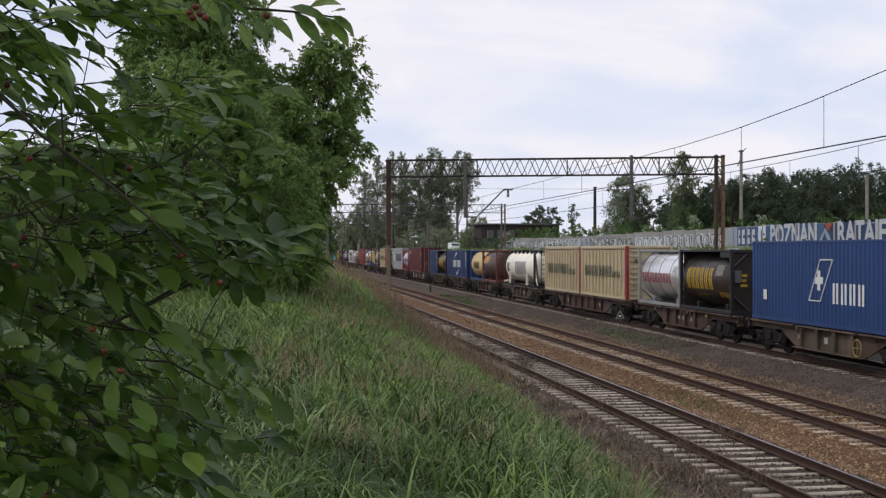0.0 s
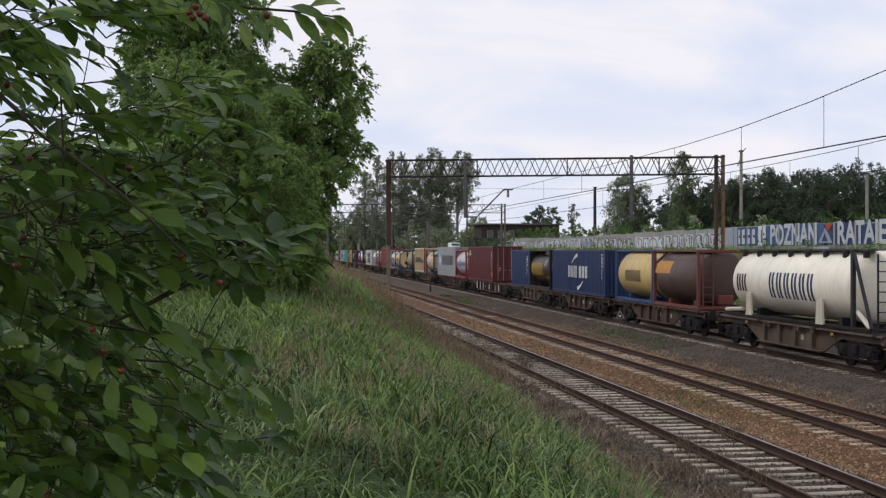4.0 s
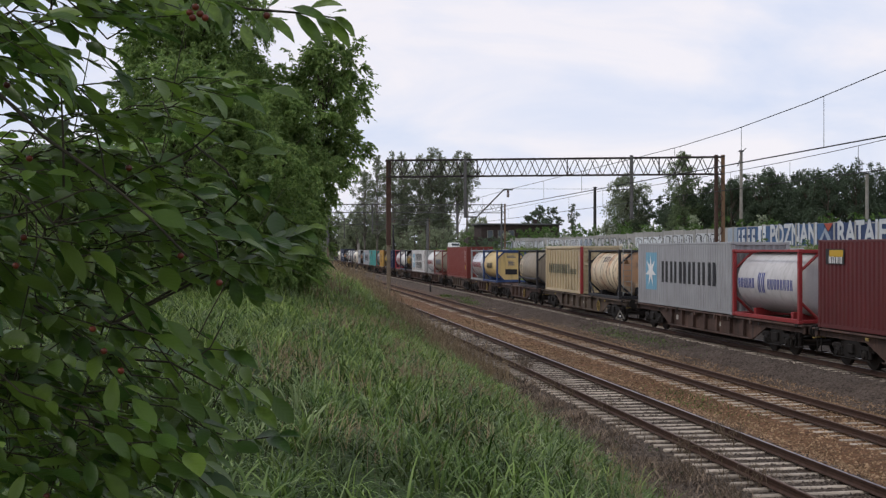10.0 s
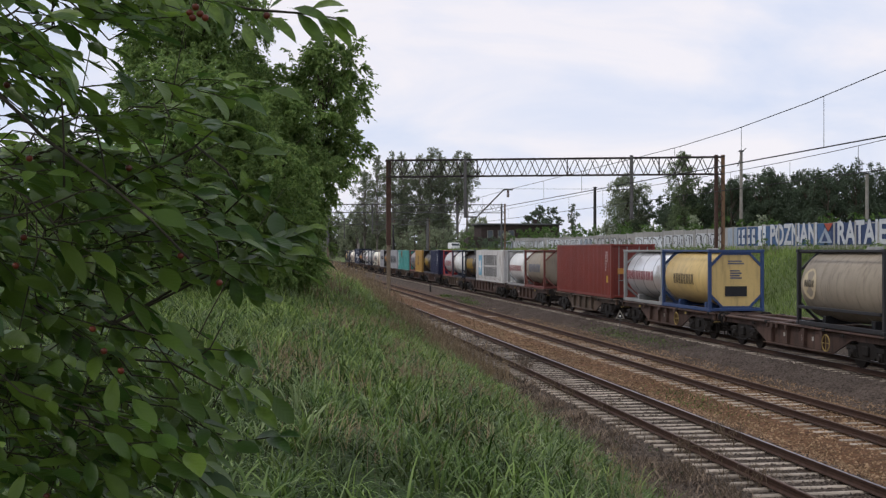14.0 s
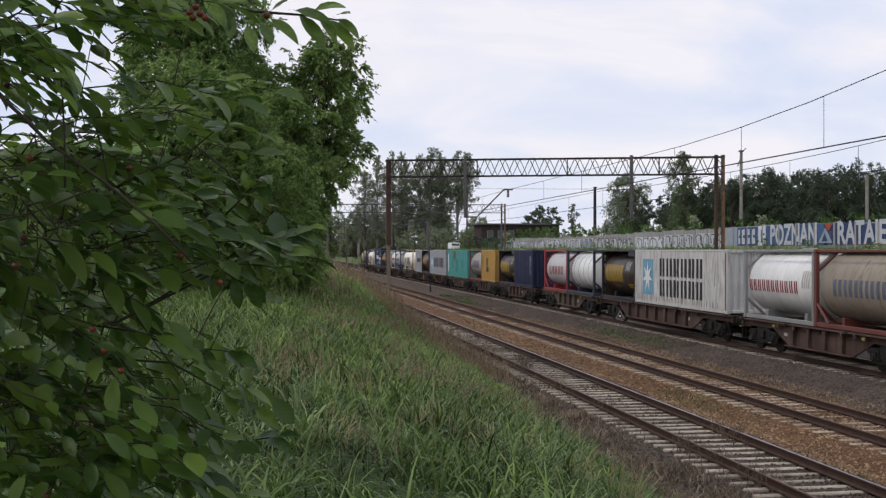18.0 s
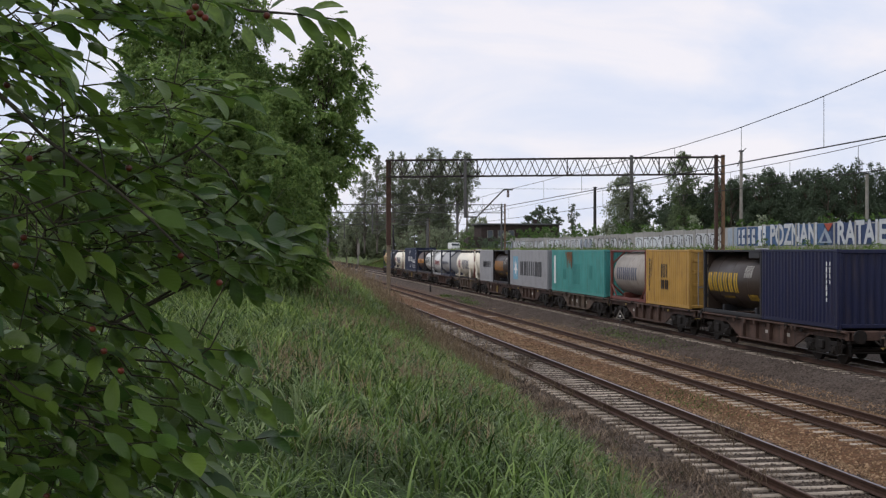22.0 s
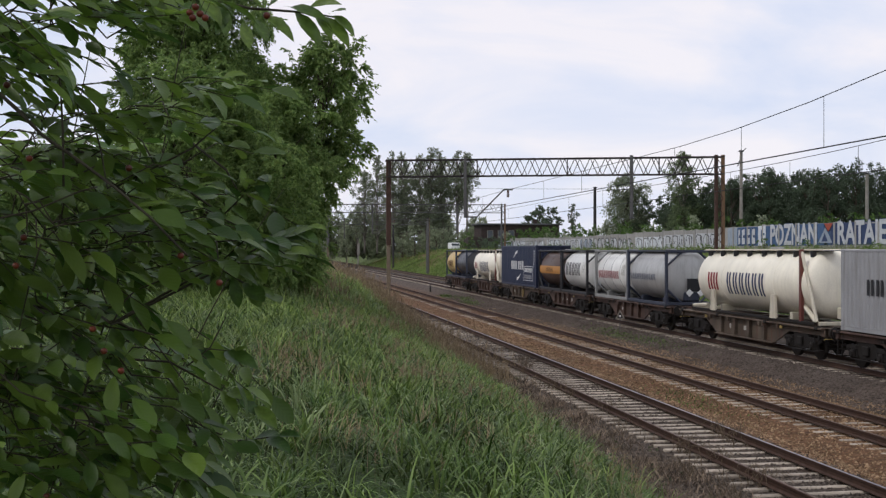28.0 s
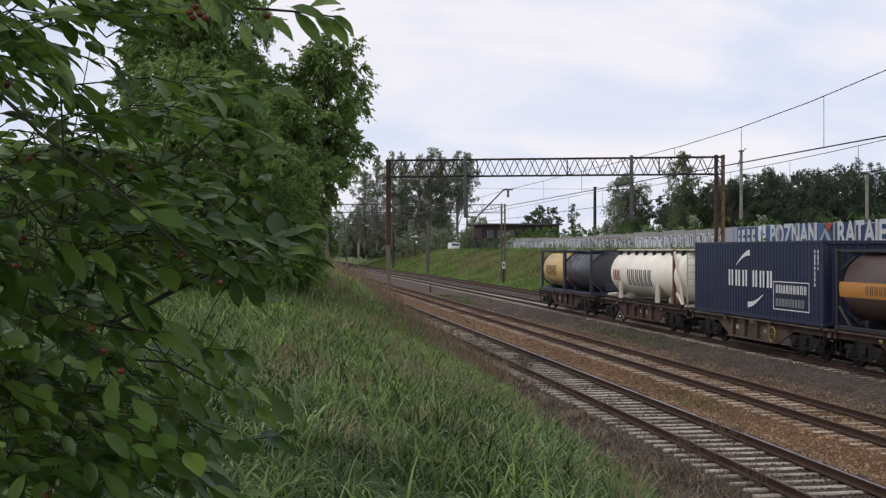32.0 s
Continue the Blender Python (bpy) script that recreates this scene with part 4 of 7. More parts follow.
def seed_heads(name, n, area, h, material, seed):
    """Thin stems that end in loose panicles."""
    rng = np.random.default_rng(seed)
    x, y, hs, az = area(rng, n)
    z = np.interp(x, [p[0] for p in PROFILE], [p[1] for p in PROFILE]) + bank_rise(x, y)
    H = h * rng.uniform(0.6, 1.2, n) * hs * np.clip(0.6 + y * 0.028, 0.6, 1.0)
    far = 1 + np.maximum(y - 10, 0) * 0.05
    base = np.stack([x, y, z], 1)
    lean = rng.normal(size=(n, 3)) * 0.16
    lean[:, 2] = 1
    top = base + lean * H[:, None]
    V, F, o = [], [], 0

    def sliver(p, q, w):
        sd = np.cross(q - p, rng.normal(size=(n, 3)))
        sd = sd / (np.linalg.norm(sd, axis=1)[:, None] + 1e-9) * w[:, None]
        return np.stack([p - sd, p + sd, q], 1).reshape(-1, 3)

    tri = np.arange(n)[:, None] * 3 + np.array([[0, 1, 2]])
    V.append(sliver(base, top, 0.0018 * far))
    F.append(tri)
    for i in range(12):
        p = base + lean * (H * rng.uniform(0.72, 1.0, n))[:, None]
        dr = rng.normal(size=(n, 3)) * 0.6 + np.array([0, 0, 0.7])
        q = p + dr * (rng.uniform(0.03, 0.09, n) * far ** 0.5)[:, None]
        V.append(sliver(p, q, 0.0028 * far))
        F.append(tri + n * 3 * (i + 1))
    return fast_mesh(name, np.concatenate(V), np.concatenate(F), material)


def bank_tussocks(rng, n, y0, y1, per, power):
    """Tussocks over the bank, splayed outwards, ending short of the litter at its foot."""
    m = n // per
    cy = y0 + (y1 - y0) * rng.random(m) ** power
    edge = 5.0 + np.clip((cy - 16) / 16, 0, 1) * 1.75
    cx = -2.5 - 0.07 * cy + (edge + 2.5 + 0.07 * cy) * rng.random(m) ** 0.8
    k = rng.integers(0, m, n)
    sp = (0.05 + 0.11 * rng.random(m)) * (1 + cy * 0.03)
    r, a = np.abs(rng.normal(size=n)) * sp[k], rng.uniform(0, 2 * np.pi, n)
    x, y = cx[k] + r * np.cos(a), np.maximum(1.9, cy[k] + r * np.sin(a))
    hs = (0.42 + 0.75 * rng.random(m) ** 1.5)[k]
    return x, y, hs, a + rng.normal(size=n) * 0.6


def near_bank(rng, n):
    return bank_tussocks(rng, n, 2.4, 34.0, 24, 1.5)


# places for the short layer coloured dark as shade under the long grass
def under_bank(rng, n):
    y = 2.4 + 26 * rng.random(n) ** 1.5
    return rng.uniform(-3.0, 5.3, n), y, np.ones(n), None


def mid_bank(rng, n):
    return bank_tussocks(rng, n, 13.0, 36.0, 20, 1.0)


def further_bank(rng, n):
    return bank_tussocks(rng, n, 30.0, 76.0, 22, 1.2)


def behind_viewer(rng, n):
    """The same turf beside and behind the viewer."""
    x, y = rng.uniform(-9, 5.2, n), rng.uniform(-12, 2.2, n)
    return x, y, 0.5 + 0.6 * rng.random(n), None


def bank_foot(rng, n):
    y = 6 + 90 * rng.random(n) ** 1.7
    x = 5.2 + np.clip((y - 16) / 16, 0, 1) * 1.6
    x = x + (8.0 - x) * rng.random(n) ** 0.8
    return x, y, 0.25 + 1.3 * np.abs(np.sin(y * 0.9) * np.sin(x * 2.2 + y * 0.31)), None


def stalk_litter(rng, n):
    """Stalks in loose heaps between the bank's foot and the nearest rail."""
    m = 150
    cy = 8 + 44 * rng.random(m) ** 1.3
    cx = 5.9 + np.clip((cy - 16) / 16, 0, 1) * 1.0 + 2.2 * rng.random(m) * (1 - 0.4 * np.clip((cy - 16) / 16, 0, 1))
    k = rng.integers(0, m, n)
    return cx[k] + rng.normal(size=n) * 0.16, cy[k] + rng.normal(size=n) * 0.30, 0.5 + 0.7 * rng.random(m)[k], None


def crown_weeds(name, seed):
    """Small leafy clumps low over the ground."""
    rng = random.Random(seed)
    clumps = []
    for _ in range(70):
        y = rng.choice((rng.uniform(9.5, 15), rng.uniform(9, 40)))
        x = rng.uniform(6.6, 8.1)
        r = rng.uniform(0.10, 0.24)
        clumps.append(((x, y, ground_z(x) + r * 0.4), (r, r, r * 0.6)))
    return crown_mesh(name, clumps, 900, 0.045, LEAF_WEED, seed, -0.3)


def dry_patches(rng, n):
    m = 46
    cy = 9 + 75 * rng.random(m) ** 1.4
    edge = 4.8 + np.clip((cy - 16) / 16, 0, 1) * 1.4
    cx = edge - 0.3 - 4.6 * rng.random(m)
    k = rng.integers(0, m, n)
    return cx[k] + rng.normal(size=n) * 0.20, cy[k] + rng.normal(size=n) * 0.34 * (1 + cy[k] * 0.02), np.where(cy[k] > 38, 1.4, 1.0), None


def tall_weeds(rng, n):
    """Straw-brown weeds that stand over the rails further along."""
    y = 38 + 72 * rng.random(n)
    x = 7.85 - 3.4 * rng.random(n) ** 1.6
    return x, y, 0.45 + 0.7 * rng.random(n), None


def between_tracks(rng, n):
    k = rng.integers(0, 7, n)
    cx = np.array([17.2, 17.0, 17.3, 16.6, 16.9, 16.4, 11.9])[k]
    cy = np.array([61.0, 57.0, 53.0, 112.0, 104.0, 98.0, 33.0])[k]
    return cx + rng.normal(size=n) * 0.3, cy + rng.normal(size=n) * 2.2, np.ones(n), None


def cess_tufts(rng, n):
    m = 120
    cy, cx = 13 + 75 * rng.random(m) ** 1.4, np.where(rng.random(m) < 0.6, 11.4, 15.9) + rng.normal(size=m) * 0.35
    k = rng.integers(0, m, n)
    return cx[k] + rng.normal(size=n) * 0.12, cy[k] + rng.normal(size=n) * 0.4, np.ones(n), None


def far_dry(rng, n):
    m = 60
    cy, cx = 90 + 240 * rng.random(m), 28.5 + 8.5 * rng.random(m) ** 0.7
    k = rng.integers(0, m, n)
    return cx[k] + rng.normal(size=n) * 0.9, cy[k] + rng.normal(size=n) * 3.5, np.ones(n), None


def far_bank(rng, n):
    y = 60 + 270 * rng.random(n) ** 1.1
    x = 26.8 + 12.6 * rng.random(n)
    return x, y, np.where(x > 37.6, 1.7, 1.0), None


tagged(part("bank_grass", grass_mesh("bank_grass", 60000, near_bank, 0.54, GRASS, 1, 0.0078, 2.9, 0.36), None), "long uncut green grass in arching tussocks over the near bank", "grass", "", "stuff")
tagged(part("mixed_grass", grass_mesh("mixed_grass", 20000, mid_bank, 0.50, GRASS_MID, 17, 0.0070, 2.6, k=4), None), "grass over the middle of the bank, its brighter look put into the colour", "grass", "", "stuff")
tagged(part("further_bank_grass", grass_mesh("further_bank_grass", 46000, further_bank, 0.48, GRASS_MID, 15, 0.0060, 2.5, k=3), None), "long green grass further along the near bank", "grass", "", "stuff")
tagged(part("undergrass", grass_mesh("undergrass", 34000, under_bank, 0.30, GRASS_UNDER, 19, 0.0085, 2.4, 0.7, k=2), None), "short matted grass under the long blades, shade put into its dark green", "grass", "", "stuff")
tagged(part("rear_bank_grass", grass_mesh("rear_bank_grass", 16000, behind_viewer, 0.42, GRASS, 14, 0.0075, 2.4, k=2), None), "long uncut green grass on top of the near bank", "grass", "", "stuff")
# pale blades strewn in as painted highlights over the darker grass
tagged(part("arching_grass", grass_mesh("arching_grass", 7000, near_bank, 0.56, GRASS_PALE, 5, 0.0082, 2.9), None), "broad arching blades over the bank grass, pale with painted sheen", "grass", "", "stuff")
tagged(part("further_pale_grass", grass_mesh("further_pale_grass", 15000, further_bank, 0.52, GRASS_PALE, 16, 0.0060, 2.5, k=3), None), "paler blades standing over the grass further along", "grass", "", "stuff")
tagged(part("dry_grass", grass_mesh("dry_grass", 2600, dry_patches, 0.45, GRASS_DRY, 2, 0.0036, 1.2), None), "dry straw-coloured patches in the bank grass", "grass", "", "stuff")
tagged(part("seeding_grass", seed_heads("seeding_grass", 650, dry_patches, 0.48, GRASS_SEED, 12), None), "pinkish brown seed heads over the bank grass", "grass", "", "stuff")
tagged(part("straw_weeds", grass_mesh("straw_weeds", 9000, tall_weeds, 0.75, GRASS_DRY, 6, 0.0035, 0.9, k=3), None), "tall straw-brown weeds beside the rails", "grass", "", "stuff")
tagged(part("straw_seed_heads", seed_heads("straw_seed_heads", 3200, tall_weeds, 0.95, GRASS_SEED, 13), None), "seeding brown weeds beside the rails", "grass", "", "stuff")
tagged(part("withered_grass", grass_mesh("withered_grass", 42000, bank_foot, 0.30, GRASS_DEAD, 3, 0.005, 2.2, 0.6, k=3), None), "withered brown grass beside the nearest rail", "grass", "", "stuff")
tagged(part("dead_stalk_litter", grass_mesh("dead_stalk_litter", 4200, stalk_litter, 0.42, GRASS_DEAD, 18, 0.0045, 1.9, 0.8, k=4), None), "fallen grey-brown stalks along the edge of the ballast", "weed", "", "stuff")
tagged(part("low_weeds", crown_weeds("low_weeds", 21), None), "low grey-green weeds between bank and rail", "weed", "", "stuff")
tagged(part("trackside_grass", grass_mesh("trackside_grass", 3600, between_tracks, 0.13, GRASS, 7, 0.006, 1.2), None), "short grass patches between the tracks", "grass", "", "stuff")
tagged(part("dry_tufts", grass_mesh("dry_tufts", 2600, cess_tufts, 0.16, GRASS_DRY, 9, 0.004, 1.6, 0.6), None), "sparse dry tufts in the ballast between the tracks", "grass", "", "stuff")
tagged(part("far_bank_grass", grass_mesh("far_bank_grass", 85000, far_bank, 0.5, GRASS_FAR, 4, 0.007, 1.2, k=2), None), "rough green grass on the far bank", "grass", "", "stuff")
tagged(part("far_dry_grass", grass_mesh("far_dry_grass", 13000, far_dry, 0.55, GRASS_DRY, 8, 0.0075, 1.2, k=2), None), "brownish seeding grass on the far bank", "grass", "", "stuff")


# dead weeds lying over the nearest rails
def dead_weed(x, y, n, seed):
    rr = random.Random(seed)
    t = thing("dead_weed_tangle", x, y, -0.22, "tangle of dead brown weed stalks over the rail", "weed", "dead weeds")
    for k in range(n):
        a = rr.uniform(0, 6.28)
        ln = rr.uniform(0.25, 0.6)
        b = Vector((rr.uniform(-0.2, 0.2), rr.uniform(-0.5, 0.5), 0))
        p1 = b + Vector((math.cos(a) * ln * 0.4, math.sin(a) * ln * 0.4, rr.uniform(0.2, 0.42)))
        p2 = b + Vector((math.cos(a) * ln, math.sin(a) * ln, rr.uniform(0.05, 0.3)))
        part("stalk", Geo().path([b, p1, p2], [0.007, 0.006, 0.003], 4), STALK, t)


for k, (x, y, n) in enumerate(((8.6, 24.3, 22), (8.75, 22.9, 16), (8.7, 20.8, 22), (10.1, 26.2, 22), (10.0, 25.2, 12), (8.6, 30.5, 14), (8.5, 36.0, 14), (8.1, 27.0, 12), (9.2, 43.0, 30), (9.6, 45.0, 22), (8.7, 40.5, 20), (8.5, 34.0, 16), (7.9, 22.0, 18), (7.6, 19.5, 18), (8.9, 49.0, 20))):
    dead_weed(x, y, n, 900 + k)


# ---- the freight train ----
def paint(name, col, streak=0.25, rough=0.5, metal=0.0, var=0.14):
    return mat(name, col, rough, metal, var, 0.9, 0.06, 25, streak)


P_NAVY = paint("deep_blue_container_paint", (0.014, 0.030, 0.090))
P_BLUE = paint("mid_blue_container_paint", (0.020, 0.054, 0.168))
P_DARKBLUE = paint("dark_blue_container_paint", (0.018, 0.026, 0.058))
P_ULTRA = paint("violet_blue_container_paint", (0.009, 0.012, 0.044))
P_RED = paint("maroon_container_paint", (0.098, 0.017, 0.018))
P_BRICK = paint("brick_red_container_paint", (0.175, 0.032, 0.022))
P_BEIGE = paint("sand_beige_panel_paint", (0.52, 0.425, 0.27), 0.35)
P_GREY = paint("pale_grey_container_paint", (0.305, 0.305, 0.312), 0.3)
P_GREYWHITE = mat("off_white_container_paint", (0.56, 0.55, 0.525), 0.5, 0, 0.18, 0.9, 0.06, 25, 0.85, (0.20, 0.12, 0.075))
P_TURQ = mat("turquoise_container_paint", (0.058, 0.27, 0.245), 0.5, 0, 0.18, 0.9, 0.06, 25, 0.7, (0.07, 0.13, 0.10))
P_YELLOW = mat("ochre_yellow_container_paint", (0.42, 0.245, 0.055), 0.5, 0, 0.18, 0.9, 0.06, 25, 0.8, (0.17, 0.085, 0.035))
T_BROWN = paint("dark_brown_tank_cladding", (0.042, 0.030, 0.023), 0.3, 0.4)
T_SILVER = paint("silver_tank_cladding", (0.84, 0.83, 0.82), 0.12, 0.33, 0.75, 0.06)
T_WHITE = paint("white_tank_cladding", (0.76, 0.75, 0.71), 0.14, 0.4)
T_CREAM = paint("cream_tank_paint", (0.86, 0.80, 0.66), 0.10, 0.45)
T_YELLOW = paint("yellow_tank_paint", (0.60, 0.43, 0.17), 0.35, 0.45)
T_MAROON = paint("dark_maroon_brown_tank_paint", (0.085, 0.052, 0.040), 0.3, 0.5)
T_GREY = paint("dull_grey_tank_cladding", (0.37, 0.33, 0.285), 0.5, 0.5, 0.2)
T_TAN = paint("dusty_tan_grey_tank_paint", (0.29, 0.245, 0.185), 0.55, 0.6)
T_PALE = paint("dusty_pale_grey_tank_paint", (0.52, 0.50, 0.49), 0.3, 0.45)


def soiled_mat():
    """Cream tank paint, burnt orange in stretches along the tank and grimed low down by spills."""
    m = mat("rust_soiled_cream_tank_paint", (0.66, 0.55, 0.38), 0.5, 0, 0.16, 1.2, 0.08, 25, 0.6, (0.26, 0.17, 0.11))
    n, l = m.node_tree.nodes, m.node_tree.links
    b = n["Principled BSDF"]
    was = b.inputs["Base Color"].links[0].from_socket
    tc = n.new("ShaderNodeTexCoord")
    for scale, stretch, lo, hi, much, col in ((1.05, (0.35, 1.0, 0.45), 0.47, 0.60, 0.75, (0.46, 0.215, 0.095)), (2.6, (1.0, 1.0, 0.8), 0.56, 0.66, 0.7, (0.20, 0.155, 0.125))):
        mp = n.new("ShaderNodeMapping")
        mp.inputs["Scale"].default_value = stretch
        mp.inputs["Location"].default_value = (3.1, 0.6, 1.7)
        l.new(tc.outputs["Object"], mp.inputs["Vector"])
        t = n.new("ShaderNodeTexNoise")
        t.inputs["Scale"].default_value, t.inputs["Detail"].default_value = scale, 6
        l.new(mp.outputs["Vector"], t.inputs["Vector"])
        r = n.new("ShaderNodeMapRange")
        r.inputs["From Min"].default_value, r.inputs["From Max"].default_value, r.inputs["To Max"].default_value = lo, hi, much
        l.new(t.outputs["Fac"], r.inputs["Value"])
        mx = n.new("ShaderNodeMix")
        mx.data_type = "RGBA"
        mx.inputs["B"].default_value = (*col, 1)
        l.new(r.outputs["Result"], mx.inputs["Factor"])
        l.new(was, mx.inputs["A"])
        was = mx.outputs["Result"]
    l.new(was, b.inputs["Base Color"])
    return m


T_SOILED = soiled_mat()
T_STEEL = paint("dull_silver_tank_cladding", (0.46, 0.455, 0.44), 0.3, 0.42, 0.3)
T_DUSK = paint("dark_grey_tank_cladding", (0.085, 0.085, 0.09), 0.4, 0.4, 0.3)
F_BLACK = paint("black_frame_paint", (0.020, 0.020, 0.023), 0.3)
F_GREY = paint("grey_frame_paint", (0.27, 0.27, 0.26), 0.35)
F_BLUE = paint("blue_frame_paint", (0.030, 0.060, 0.155), 0.3)
F_RED = paint("red_frame_paint", (0.27, 0.028, 0.030), 0.3)
F_RUST = paint("oxide_red_frame_paint", (0.15, 0.045, 0.035), 0.4)
F_NAVY = paint("slate_blue_frame_paint", (0.035, 0.042, 0.065), 0.3)
F_CREAM = paint("cream_frame_paint", (0.62, 0.56, 0.44), 0.35)
WAGON_BROWN = mat("red_brown_wagon_paint", (0.082, 0.048, 0.036), 0.75, 0, 0.6, 1.1, 0.1, 25, 0.9, (0.030, 0.022, 0.018))
WAGON_GREY = mat("brown_grey_wagon_paint", (0.094, 0.070, 0.051), 0.75, 0, 0.6, 1.1, 0.1, 25, 0.9, (0.110, 0.050, 0.030))
RUNNING = mat("oily_running_gear", (0.014, 0.011, 0.009), 0.75, 0.2, 0.5, 5, 0.2, streak=0.5, dirt=(0.042, 0.027, 0.018))
WHEEL_M = mat("brown_wheel_steel", (0.024, 0.018, 0.015), 0.6, 0.5, 0.3, 5, 0.1)
L_WHITE = mat("white_lettering", (0.72, 0.72, 0.70), 0.6, 0, 0.1, 3, 0)
L_BLACK = mat("black_lettering", (0.015, 0.015, 0.017), 0.6, 0, 0.1, 3, 0)
L_GREEN = mat("dark_green_lettering", (0.030, 0.052, 0.034), 0.6, 0, 0.1, 3, 0)
L_RED = mat("red_lettering", (0.27, 0.022, 0.028), 0.6, 0, 0.1, 3, 0)
L_YELLOW = mat("yellow_lettering", (0.50, 0.31, 0.025), 0.6, 0, 0.1, 3, 0)
L_OCHRE = mat("dull_ochre_paint", (0.27, 0.19, 0.06), 0.7, 0, 0.3, 6, 0)
L_ORANGE = mat("orange_plate_paint", (0.48, 0.22, 0.05), 0.6, 0, 0.1, 3, 0)
L_NAVY = mat("navy_lettering", (0.03, 0.04, 0.10), 0.6, 0, 0.1, 3, 0)
L_BLUE = mat("blue_lettering", (0.05, 0.07, 0.26), 0.6, 0, 0.1, 3, 0)
L_SKY = mat("sky_blue_panel_paint", (0.165, 0.35, 0.465), 0.6, 0, 0.1, 3, 0)
L_FADED = mat("faded_slate_lettering", (0.11, 0.12, 0.16), 0.6, 0, 0.3, 3, 0)
L_RUSTY = mat("rust_patch", (0.16, 0.085, 0.04), 0.8, 0, 0.4, 3, 0.1)
L_TEAL = mat("repainted_teal_patch", (0.042, 0.205, 0.185), 0.6, 0, 0.25, 1.5, 0)
REFLECT = mat("small_white_data_panel", (0.42, 0.40, 0.36), 0.6, 0, 0.2, 6, 0)

NEAR = -1.2205   # just proud of the side that faces the near bank


def bars(parent, y0, y1, z0, z1, n, m, x=NEAR, name="lettering", fill=0.68, label=""):
    """A row of n plain upright bars from y0 (rear) to y1 (front)."""
    g, w = Geo(), (y1 - y0) / n
    k = 1.0 if n < 2 else 0.34
    for i in range(n):
        for o in ((0.5,) if n < 2 else (0.5 - fill * 0.31, 0.5 + fill * 0.31)):
            g.box(x, y0 + w * (i + o), (z0 + z1) / 2, 0.006, abs(w) * fill * k, z1 - z0)
    return part(name, g, m, parent, label)


def round_bars(parent, y0, y1, z0, z1, n, m, R, zc, name="lettering", fill=0.66):
    """The same, laid on the side of a lying tank of radius R."""
    g, w = Geo(), (y1 - y0) / n
    q = lambda z: math.asin(max(-0.98, min(0.98, (z - zc) / R)))
    a0, a1 = q(z0), q(z1)
    for i in range(n):
      for o in ((0.5,) if n < 2 else (0.5 - fill * 0.31, 0.5 + fill * 0.31)):
        c, h = y0 + w * (i + o), abs(w) * fill * (0.5 if n < 2 else 0.18)
        vs, fs = [], []
        for k in range(6):
            a = a0 + (a1 - a0) * k / 5
            vs += [(-(R + 0.008) * math.cos(a), c - h, zc + (R + 0.008) * math.sin(a)), (-(R + 0.008) * math.cos(a), c + h, zc + (R + 0.008) * math.sin(a))]
            if k:
                fs.append((2 * k - 2, 2 * k - 1, 2 * k + 1, 2 * k))
        g.add(vs, fs)
    ob = part(name, g, m, parent)
    return tagged(ob, "", "", "", "stuff") if name == "data_panel" else ob


def crescent(parent, y0, y1, z0, z1, m, flip):
    """A tapering curved stroke, thick at its outer end; flip: turned half round."""
    g, n = Geo(), 12
    o, i = [], []
    for k in range(n + 1):
        f = k / n
        y, z, t = y0 + (y1 - y0) * f, z0 + (z1 - z0) * math.sin(f * math.pi / 2), 0.03 + 0.20 * f
        o.append((y, z + t / 2))
        i.append((y, z - t / 2))
    p = o + i[::-1]
    if flip:
        p = [(y0 + y1 - y, z0 + z1 - z) for y, z in p]
    g.slab(p, NEAR - 0.003, NEAR + 0.003)
    return part("painted_stroke", g, m, parent)


def on_ribs(parent, name, L, y0, y1, z0, z1, m, label=""):
    """A painted field that follows the ribs of a container's side."""
    h = L / 2 - 0.16
    n = max(2, round(2 * h / 0.278))
    w = 2 * h / n
    a, b = round((y0 + h) / w) * w - h, round((y1 + h) / w) * w - h
    return part(name, corrugated(a, b, z0, z1, -1.2195, pitch=w), m, parent, label)


def star(parent, yc, zc, r, m, x):
    pts = []
    for k in range(14):
        a, rr = math.pi / 2 + k * math.pi / 7, r if k % 2 == 0 else r * 0.36
        pts.append((yc + rr * math.cos(a), zc + rr * math.sin(a)))
    n = Geo()
    n.add([(x, yc, zc)] + [(x, a, b) for a, b in pts], [(0, i + 1, (i + 1) % 14 + 1) for i in range(14)])
    return part("painted_star", n, m, parent)


def corrugated(y0, y1, z0, z1, x, depth=0.036, pitch=0.278):
    """An upright trapezoid-ribbed sheet along Y; depth goes inwards from x."""
    n = max(2, round((y1 - y0) / pitch))
    w = (y1 - y0) / n
    ps = []
    for i in range(n):
        a = y0 + i * w
        ps += [(a, x), (a + w * 0.26, x), (a + w * 0.5, x + depth), (a + w * 0.76, x + depth)]
    ps.append((y1, x))
    vs = [(b, a, z) for a, b in ps for z in (z0, z1)]
    fs = [(2 * i, 2 * i + 2, 2 * i + 3, 2 * i + 1) for i in range(len(ps) - 1)]
    return Geo().add(vs, fs)


CAST = Geo().box(0, 0, 0, 0.162, 0.178, 0.118, 0.015)
LOADS, WAGONS = [], []


